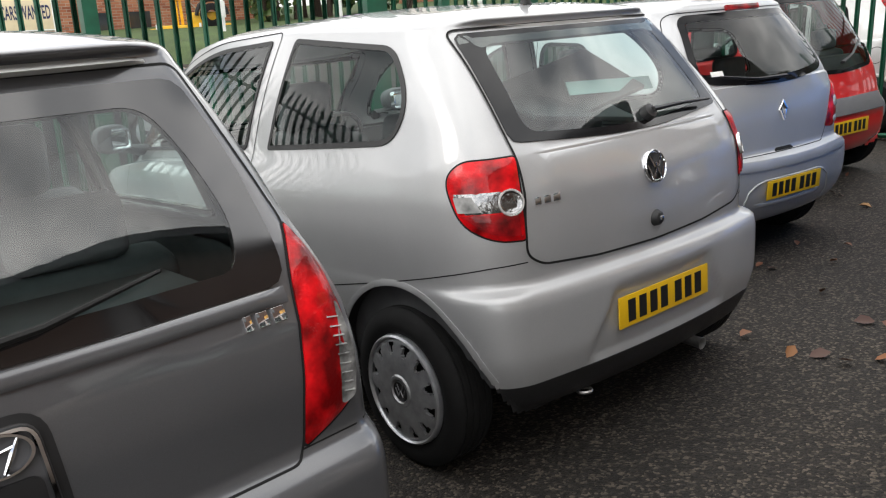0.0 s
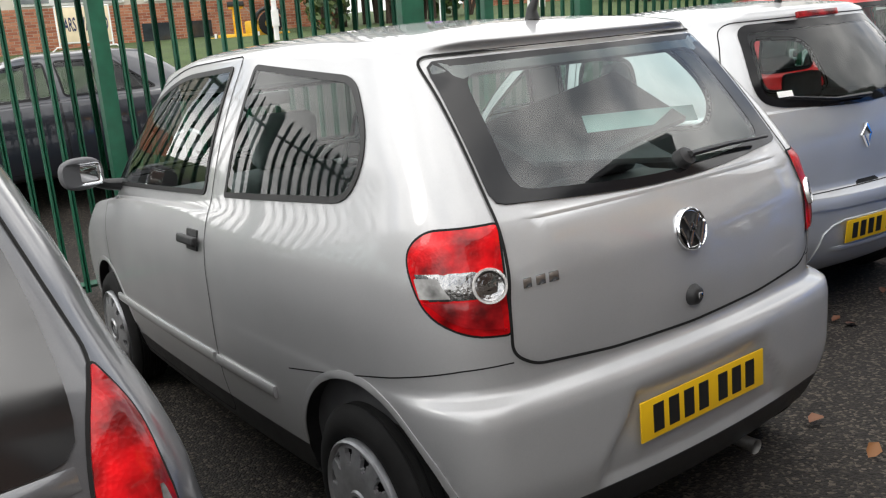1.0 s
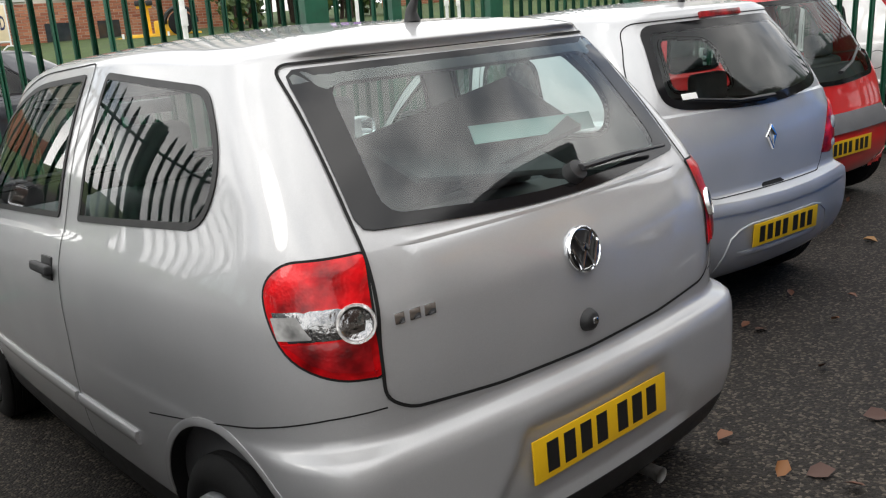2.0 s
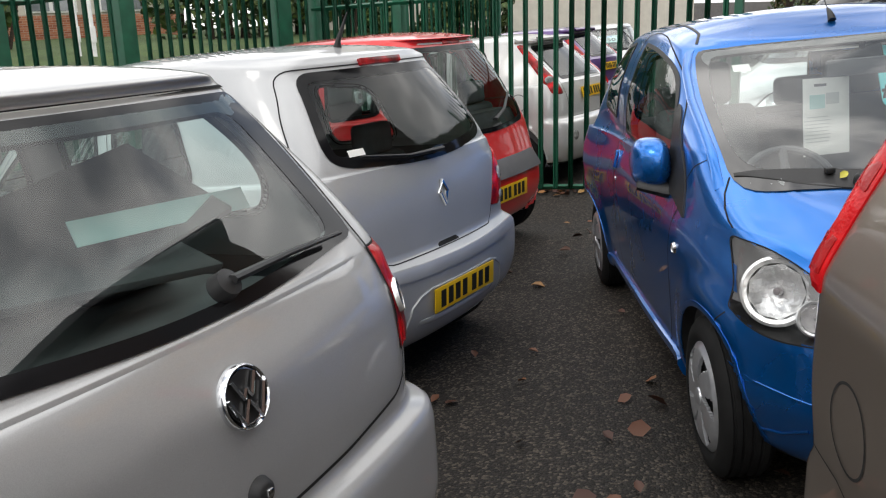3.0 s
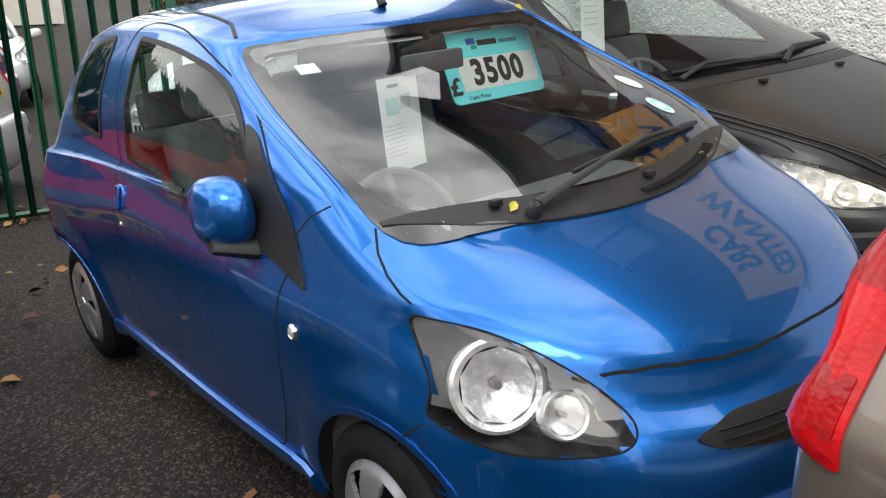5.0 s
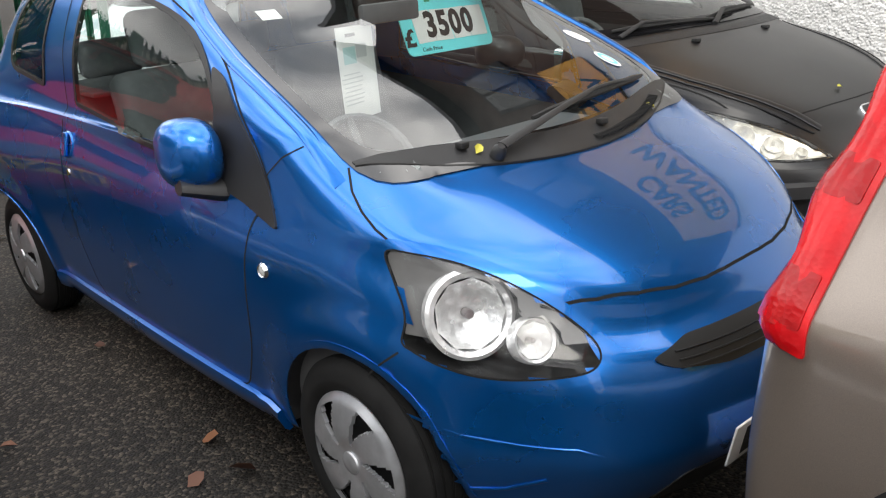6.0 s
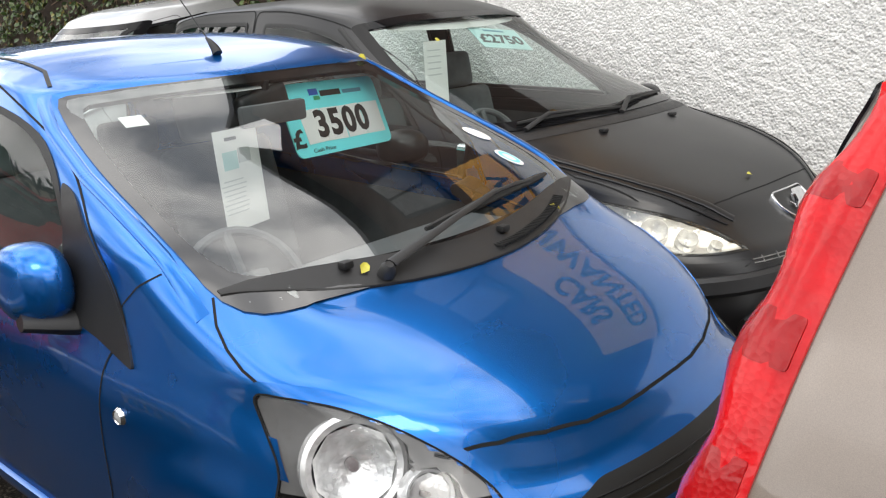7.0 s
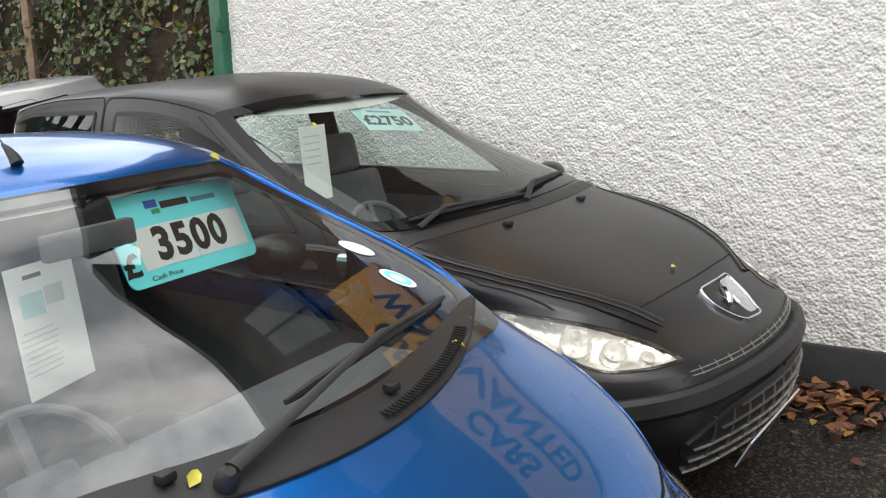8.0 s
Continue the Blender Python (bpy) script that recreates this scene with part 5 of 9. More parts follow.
def silver_car_wheel(wh, rim, material):
    """A flat trim with twelve wedge slots, a bright outer bead and a raised round badge."""
    def cut(q, a):
        k = (a / (2 * math.pi) * 12) % 1
        return 0.66 < q < 0.90 and abs(k - 0.5) < 0.10 + 0.16 * (q - 0.66) / 0.24
    co = cover(wh, rim, material, cut)
    part("outer_bead", lathe([(-0.010, rim * 0.935), (0.004, rim * 0.945), (0.009, rim * 0.97), (0.004, rim * 1.0), (-0.012, rim * 1.01)], 64), ALLOY, co, "bright outer bead")
    part("raised_ring", lathe([(0.012, rim * 0.30), (0.018, rim * 0.275), (0.018, rim * 0.225), (0.010, rim * 0.20)], 40), material, co)
    badge = part("badge", lathe([(0.010, 0.0), (0.012, rim * 0.14), (0.016, rim * 0.17), (0.010, rim * 0.20)], 32), PLASTIC, co, "dark round badge")
    b = bmesh.new()
    for x0, x1, y0, y1 in ((-0.5, -0.2, 0.7, 0.0), (0.5, 0.2, 0.7, 0.0), (-0.8, -0.4, 0.2, -0.7), (0.8, 0.4, 0.2, -0.7), (-0.4, 0, -0.7, 0.0), (0.4, 0, -0.7, 0.0)):
        tube([(0.013, x0 * rim * 0.16, y0 * rim * 0.16), (0.013, x1 * rim * 0.16, y1 * rim * 0.16)], 0.002, 5, b)
    part("emblem", b, ALLOY_SHADE, badge)


def spoke_wheel(n, lo=0.35, hi=0.86, share=0.30, twist=0.0):
    def style(wh, rim, material):
        def cut(q, a):
            k = ((a + twist * q) / (2 * math.pi) * n) % 1
            return lo < q < hi and abs(k - 0.5) < share * (0.35 + 0.65 * (q - lo) / (hi - lo))
        co = cover(wh, rim, material, cut)
        part("centre_cap", lathe([(0.016, 0.0), (0.017, 0.02), (0.012, 0.03), (0.0, 0.034)], 32), material, co)
    return style


SMOKED = surf("grey_reflector", (0.30, 0.30, 0.30), 0.16, 1.0, vary=0.3, scale=30, bump=0.6, bscale=70, dist=0.004)
CARD_T2 = surf("pale_turquoise_card", (0.45, 0.66, 0.64), 0.6, vary=0.05)
WHITE_V = paint("silver_white_paint", (0.70, 0.70, 0.69), 0.25, 0.34, dirt=0.10)
YELLOW_LEAF = surf("yellow_leaf", (0.55, 0.50, 0.06), 0.5, vary=0.2, scale=60)
SMOKED_L = surf("bright_lamp_bezel", (0.55, 0.55, 0.55), 0.22, 1.0, vary=0.25, scale=14)
CARD_B2 = surf("grey_blue_print", (0.10, 0.26, 0.34), 0.5, vary=0.05)
CARD_G = surf("green_print", (0.03, 0.35, 0.14), 0.5, vary=0.05)
PRINT_PALE = surf("faint_grey_print", (0.55, 0.57, 0.56), 0.7, vary=0.05)
CARD_B = surf("blue_print", (0.02, 0.10, 0.45), 0.5, vary=0.05)


def wing_mirror(car, sd, y, z, x, material, base=None, size=(0.20, 0.12, 0.145)):
    """A door mirror: a rounded shell with a flat glass face to the rear, on a plastic foot."""
    m = thing_part("wing_mirror", car.root)
    m.matrix_basis = Matrix.Translation((sd * x, y, z))
    b = bmesh.new()
    bmesh.ops.create_uvsphere(b, u_segments=24, v_segments=16, radius=0.5)
    for q in b.verts:
        sx, sy, sz = q.co
        sx = math.copysign(abs(2 * sx) ** 0.75 / 2, sx)
        sz = math.copysign(abs(2 * sz) ** 0.75 / 2, sz)
        sy = max(sy, -0.22)
        q.co = (sx * size[0] + sd * (0.06 + size[0] / 2), sy * size[1] * 1.5 - 0.05 * sx * sd, sz * size[2] + 0.03)
    part("shell", b, material, m, sharp=60)
    part("mirror_glass", box(size[0] * 0.8, 0.006, size[2] * 0.72, Matrix.Translation((sd * (0.06 + size[0] / 2), -0.33 * size[1], 0.03)), 0.025, 3), CHROME, m)
    part("foot", tube([(-sd * 0.02, 0.03, -0.05), (sd * 0.06, 0.02, -0.035), (sd * 0.13, 0.01, -0.01)], [0.05, 0.04, 0.03], 10, flat=0.6), base or PLASTIC, m)


def wiper(car, pts, v, w=0.014, h=0.03, name="wiper"):
    hits = [car.drop(p, v) for p in pts]
    arm = tube([a + n * (h if k < len(hits) - 1 else h * 0.7) for k, (a, n) in enumerate(hits)], [w] + [w * 0.7] * (len(hits) - 2) + [w * 0.45], 8, flat=0.6)
    return part(name, arm, PLASTIC, car.root, "black wiper")


def round_badge(car, x, z, r, v):
    loc, nor = car.drop((x, z), v)
    up = Vector((0, 0, 1))
    side = up.cross(nor).normalized()
    m = Matrix((side, nor.cross(side), nor)).transposed().to_4x4()
    m.translation = loc
    b = lathe([(0.002, 0), (0.006, r * 0.86), (0.010, r * 0.88), (0.014, r * 0.94), (0.010, r), (-0.004, r * 1.01)], 40, axis="z")
    bmesh.ops.transform(b, matrix=m, verts=b.verts)
    badge = part("badge", b, CHROME, car.root, "round chrome badge")
    return badge, m


def frame_on(car, p, v):
    loc, nor = car.drop(p, v)
    side = Vector((0, 0, 1)).cross(nor).normalized()
    m = Matrix((side, nor.cross(side), nor)).transposed().to_4x4()
    m.translation = loc
    return m


def corner_uv(car, angle, pts):
    """Outline on a corner from (half width, length, height) places."""
    a, p = radians(angle), car.c["pivot"]
    py = p[1] if angle < 90 else car.c["L"] - p[1]
    return [((q[0] - p[0]) * math.cos(a) + (q[1] - py) * math.sin(a), q[2], *q[3:]) for q in pts]


def place_car(x, y, heading, lift=0.0):
    return LOT @ pose(x, y, rise(x, y) if lift is None else lift, 0, 0, heading - 90)


# --- silver three-door hatchback, tail to the lane ---
SILVER_SHAPE = dict(L=3.83, H=1.582, zs=[0.20, 0.225, 0.33, 0.345, 0.45, 0.60, 0.64, 0.67, 0.80, 0.93, 1.06],
           side=[(0.20, 0.70), (0.225, 0.775), (0.33, 0.81), (0.45, 0.832), (0.6, 0.84), (0.78, 0.84), (0.93, 0.83), (1.06, 0.80)],
           rear=[(0.20, 0.25), (0.225, 0.10), (0.33, 0.03), (0.45, 0.005), (0.60, 0.004), (0.64, 0.014), (0.67, 0.050), (0.80, 0.042), (0.93, 0.045), (1.06, 0.090), (1.11, 0.12), (1.28, 0.24), (1.46, 0.385)],
           front=[(0.20, 3.55), (0.225, 3.7), (0.45, 3.83), (0.6, 3.82), (0.76, 3.78), (1.06, 3.64)],
           belt=[(0, 1.06), (1.2, 1.025), (2.5, 0.98), (3.0, 0.93), (3.45, 0.84), (3.7, 0.76)],
           cowl_y=3.10, cowl_z=1.02, cb=0.2, hood=0.03, wb=0.780, wt=0.622, rail=[(0.3, 1.462), (0.8, 1.490), (1.3, 1.518), (1.8, 1.520), (2.2, 1.485), (2.6, 1.40)], ftop=2.50,
           pivot=(0.78, 0.12), cr=(0.17, 0.2), br=0.07, gbr=0.08, gcr=(0.12, 0.16), cr_up=(0.27, 0.24), gtr=0.06, gtf=0.03, tf=0.05, black=0.345, lip=-0.02, fixed=0.66, soft=(9, 10, 0), fair=((0.7, 1.06, 0.75, 0.07, 0.45, 120),), recess=([(0.36, 0.40), (0.42, 0.385), (0.52, 0.31), (0.585, 0.285)], 0.018))
silver_car = Car("hatchback", SILVER_SHAPE, place_car(0.901, 2.881, 130.7), SILVER, "silver metallic three-door hatchback parked tail out on asphalt", res=0.02)


def dress_silver_car(car):
    R, S = car.view("rear"), {sd: car.view("side", sd) for sd in (1, -1)}
    rw = rounded([(-0.558, 1.100, 0.03), (0, 1.062, 0.4), (0.558, 1.100, 0.03), (0.525, 1.442, 0.03), (-0.525, 1.442, 0.03)], 0.04)
    clear = rounded([(-0.485, 1.122, 0.05), (0, 1.086, 0.4), (0.485, 1.122, 0.05), (0.450, 1.402, 0.05), (-0.450, 1.402, 0.05)], 0.04)
    car.window("rear_window", rw, R, material=GLASS_S, frit=FRIT_S, inner=clear, label="sloping rear window with wide black border")
    gate = [(-0.54, 0.722), (-0.3, 0.700), (0, 0.692), (0.3, 0.700), (0.54, 0.722), (0.597, 0.76), (0.594, 0.88), (0.578, 1.0), (0.570, 1.09), (0.535, 1.455), (-0.535, 1.455), (-0.570, 1.09), (-0.578, 1.0), (-0.594, 0.88), (-0.597, 0.76)]
    car.line("tailgate_gap", rounded(gate, 0.03), R, 0.008, closed=True, off=0.004)
    for sd in (1, -1):
        v = S[sd]
        car.window("door_window", rounded([(1.49, 1.068, 0.03), (2.76, 1.02, 0.04), (2.68, 1.13, 0.1), (2.46, 1.30, 0.15), (2.2, 1.415, 0.15), (1.896, 1.478, 0.15), (1.39, 1.490, 0.02)], 0.05), v, 0.018, side=sd, frit=RUBBER)
        car.window("quarter_window", rounded([(0.545, 1.106, 0.07), (1.315, 1.072, 0.02), (1.22, 1.488, 0.03), (0.625, 1.424, 0.06), (0.515, 1.30, 0.1), (0.49, 1.20, 0.08)], 0.06), v, 0.018, side=sd, frit=RUBBER)
        car.line("door_gap", rounded([(1.46, 0.27), (2.72, 0.27), (2.84, 0.60), (2.84, 1.0), (2.74, 1.12, 0.1), (2.50, 1.325, 0.1), (2.22, 1.447, 0.15), (1.9, 1.508, 0.15), (1.33, 1.518, 0.02), (1.43, 1.07), (1.445, 0.60)], 0.06), v, 0.005, closed=True)
        car.line("side_moulding", [(2.78, 0.49), (1.485, 0.49)], v, 0.04, thick=0.012, material=SILVER)
        car.line("side_moulding", [(1.455, 0.49), (0.995, 0.488)], v, 0.04, thick=0.012, material=SILVER)
        car.line("bumper_gap", [(0.87, 0.60), (0.52, 0.662), (0.272, 0.712), (0.15, 0.733), (0.09, 0.738)], v, 0.004)
        hm = frame_on(car, (1.55, 0.914), v)
        part("handle_cup", box(0.10, 0.075, 0.012, hm, 0.005), PLASTIC, car.root)
        part("door_handle", box(0.17, 0.032, 0.022, hm @ Matrix.Translation((0, 0.0, 0.022)), 0.009, 3), PLASTIC, car.root, "black door handle")
        wing_mirror(car, sd, 2.66, 1.075, 0.755, PLASTIC_G)
        # tail lamp on the corner
        c = car.view("corner", sd, 38)
        out = corner_uv(car, 38, [(0.753, 0.255, 0.97, 0.05), (0.738, 0.269, 1.023, 0.03), (0.707, 0.233, 1.060, 0.03), (0.575, 0.133, 1.062, 0.012), (0.597, 0.087, 0.812, 0.012), (0.684, 0.133, 0.818, 0.05), (0.748, 0.205, 0.870, 0.05)])
        edge = rounded(out, 0.05)
        lamp = car.panel("tail_lamp", edge, c, RED_L, off=0.003, bulge=0.008, grid=0.02, label="red tail lamp with clear reversing band")
        lo, hi = min(p.x for p in edge), max(p.x for p in edge)

        def strip(z0, z1, d=0.016):
            """The part of the lamp between two heights."""
            core = inset(edge, d)
            return rounded([p for p in [(min(max(q.x, lo), hi), min(max(q.y, z0), z1)) for q in core[::3]]], 0.0, step=0.05, n=1)
        car.panel("lower_lens", strip(0.82, 0.902), c, RED_D, lamp, off=0.0115, bulge=0.002, rim=0.004, grid=0.02, label="darker red lower lens")
        car.panel("reversing_lamp", strip(0.906, 0.966), c, SMOKED, lamp, off=0.0115, bulge=0.003, rim=0.004, grid=0.02, label="clear lamp band over a dark reflector")
        cell = corner_uv(car, 38, [(0.743, 0.222, 0.912), (0.743, 0.238, 0.956), (0.712, 0.195, 0.956), (0.700, 0.165, 0.912)])
        car.panel("clear_cell", rounded(cell, 0.003), c, CLEAR_L, lamp, off=0.0155, rim=0.003, grid=0.02, label="clear ribbed lens")
        cu = corner_uv(car, 38, [(0.631, 0.109, 0.932)])[0]
        lm = frame_on(car, cu, c)
        part("lamp_bowl", lathe_at([(0.009, 0.0), (0.011, 0.030), (0.014, 0.034)], lm, 36), SMOKED, lamp, "grey round lens")
        part("lamp_ring", lathe_at([(0.011, 0.034), (0.015, 0.036), (0.015, 0.041), (0.003, 0.043)], lm, 36), REFLECTOR, lamp, "bright ring")
        car.line("lamp_seal", inset(edge, -0.003), c, 0.006, closed=True)
    badge, m = round_badge(car, 0.0, 0.945, 0.058, R)
    b = bmesh.new()
    for x0, x1, y0, y1 in ((-0.03, -0.010, 0.036, -0.002), (0.03, 0.010, 0.036, -0.002), (-0.047, -0.022, 0.010, -0.044), (0.047, 0.022, 0.010, -0.044), (-0.022, 0.0, -0.044, -0.006), (0.022, 0.0, -0.044, -0.006), (-0.010, 0.0, -0.002, 0.014), (0.010, 0.0, -0.002, 0.014)):
        tube([m @ Vector((x0, y0, 0.013)), m @ Vector((x1, y1, 0.013))], 0.0046, 6, b)
    part("emblem", b, CHROME, badge)
    part("badge_ground", lathe_at([(0.0065, 0.0), (0.0085, 0.047)], m, 32), INK, badge)
    lm = frame_on(car, (0.0, 0.765), R)
    b = lathe([(0.022, 0.0), (0.022, 0.016), (0.016, 0.024), (0.0, 0.030)], 28, axis="z")
    bmesh.ops.transform(b, matrix=lm, verts=b.verts)
    lock = part("tailgate_lock", b, PLASTIC, car.root, "black tailgate lock")
    part("lock_barrel", box(0.016, 0.016, 0.01, lm @ Matrix.Translation((0, 0.004, 0.024)), 0.004), CHROME, lock)
    nm = frame_on(car, (-0.505, 0.924), R)
    b = bmesh.new()
    for k, wd in enumerate((0.03, 0.034, 0.036)):
        box(wd * 0.8, 0.024, 0.003, nm @ Matrix.Translation((-0.04 + 0.038 * k, 0, 0.002)), 0.001, bm=b)
    part("model_badge", b, CHROME, car.root, "small chrome model badge as bars")
    car.plate(R, 0.0, 0.488, PLATE_Y)
    # bumper recess lines and tow eye
    ty = bmesh.new()
    tube([Vector((-0.357 + 0.025 * math.cos(a), 0.10 + 0.025 * math.sin(a), 0.228)) for a in [2 * math.pi * k / 16 for k in range(17)]], 0.006, 6, ty)
    part("tow_eye", ty, STEEL, car.root)
    tp = tube([(0.28, 0.055, 0.212), (0.28, 0.075, 0.214), (0.28, 0.3, 0.23)], [0.024, 0.021, 0.020], 14, cap=False)
    part("exhaust_pipe", tp, STEEL, car.root)
    # wiper
    hm = frame_on(car, (0.07, 1.112), R)
    wp = part("wiper_boss", lathe_at([(0.0, 0.03), (0.03, 0.026), (0.036, 0.0)], hm, 20), PLASTIC, car.root)
    a = [car.drop(p, R) for p in ((0.07, 1.112), (0.25, 1.114), (0.45, 1.106))]
    part("wiper_arm", tube([p + n * 0.035 for p, n in a], [0.015, 0.012, 0.008], 8, flat=0.6), PLASTIC, car.root, "black rear wiper")
    # aerial
    loc, nor = car.drop((0.0, 0.60), car.view("top"))
    part("aerial_foot", tube([loc, loc + Vector((0, 0.0, 0.03)), loc + Vector((0, -0.03, 0.07))], [0.024, 0.016, 0.006], 10), RUBBER, car.root)
    part("aerial", tube([loc + Vector((0, -0.03, 0.07)), loc + Vector((0, -0.20, 0.36))], 0.0035, 6), RUBBER, car.root)
    # left-over parcel on the shelf
    part("folded_cover", box(0.62, 0.20, 0.02, Matrix.Translation((0.10, 0.50, 1.13)) @ Matrix.Rotation(radians(22), 4, "X") @ Matrix.Rotation(radians(8), 4, "Y"), 0.004), TRIM, car.root)
    part("loose_shelf", box(0.95, 0.34, 0.02, Matrix.Translation((0.0, 0.62, 1.16)) @ Matrix.Rotation(radians(28), 4, "X") @ Matrix.Rotation(radians(-13), 4, "Y"), 0.004), TRIM, car.root, "tilted dark parcel shelf")
    part("paper_sheet", box(0.50, 0.003, 0.055, Matrix.Translation((0.31, 0.465, 1.198)) @ Matrix.Rotation(radians(-25), 4, "X") @ Matrix.Rotation(radians(3), 4, "Y")), CARD_T2, car.root, "pale turquoise card behind the rear window")
    car.wheel(0.50, 0.285, 0.285, silver_car_wheel, x=0.825, material=ALLOY_SHADE, arch=0.365, rim=0.195)
    car.wheel(2.965, 0.285, 0.285, silver_car_wheel, x=0.825, material=ALLOY_SHADE, arch=0.355, rim=0.195)


def lathe_at(profile, m, n=32):
    b = lathe(profile, n, axis="z")
    bmesh.ops.transform(b, matrix=m, verts=b.verts)
    return b


def front_glass(car, z0, z1, w0, w1):
    car.window("windscreen", rounded([(-w0, z0, 0.08), (w0, z0, 0.08), (w1, z1, 0.05), (-w1, z1, 0.05)], 0.05), car.view("front"), 0.04, GLASS)


dress_silver_car(silver_car)
front_glass(silver_car, 1.03, 1.42, 0.66, 0.54)
silver_car.finish()

# --- rounder silver hatchback beside it ---
PALE_SHAPE = dict(L=3.60, H=1.585, zs=[0.20, 0.225, 0.33, 0.43, 0.55, 0.60, 0.645, 0.78, 0.92, 1.03],
              side=[(0.20, 0.70), (0.225, 0.76), (0.33, 0.80), (0.45, 0.82), (0.6, 0.827), (0.78, 0.822), (0.92, 0.805), (1.03, 0.78)],
              rear=[(0.20, 0.26), (0.225, 0.12), (0.33, 0.02), (0.43, -0.01), (0.55, -0.018), (0.60, -0.012), (0.645, 0.055), (0.78, 0.055), (0.92, 0.065), (1.03, 0.085), (1.2, 0.165), (1.46, 0.335)],
              front=[(0.20, 3.35), (0.225, 3.48), (0.45, 3.60), (0.6, 3.58), (0.78, 3.52), (1.03, 3.40)],
              belt=[(0, 1.03), (1.2, 1.0), (2.4, 0.95), (2.9, 0.88), (3.3, 0.80), (3.5, 0.74)],
              cowl_y=2.80, cowl_z=0.98, cb=0.2, hood=0.03, wb=0.77, wt=0.63, rail=[(0.4, 1.475), (0.9, 1.515), (1.4, 1.523), (2.0, 1.48)], ftop=2.1,
              pivot=(0.76, 0.20), cr=(0.17, 0.20), br=0.11, gbr=0.13, gcr=(0.12, 0.15), tr=0.03, gtr=0.04, lip=0.012, black=0.24)
pale_car = Car("hatchback", PALE_SHAPE, place_car(2.146, 4.976, 125.6), SILVER_B, "pale silver hatchback with red tail lamps parked tail out", res=0.024)


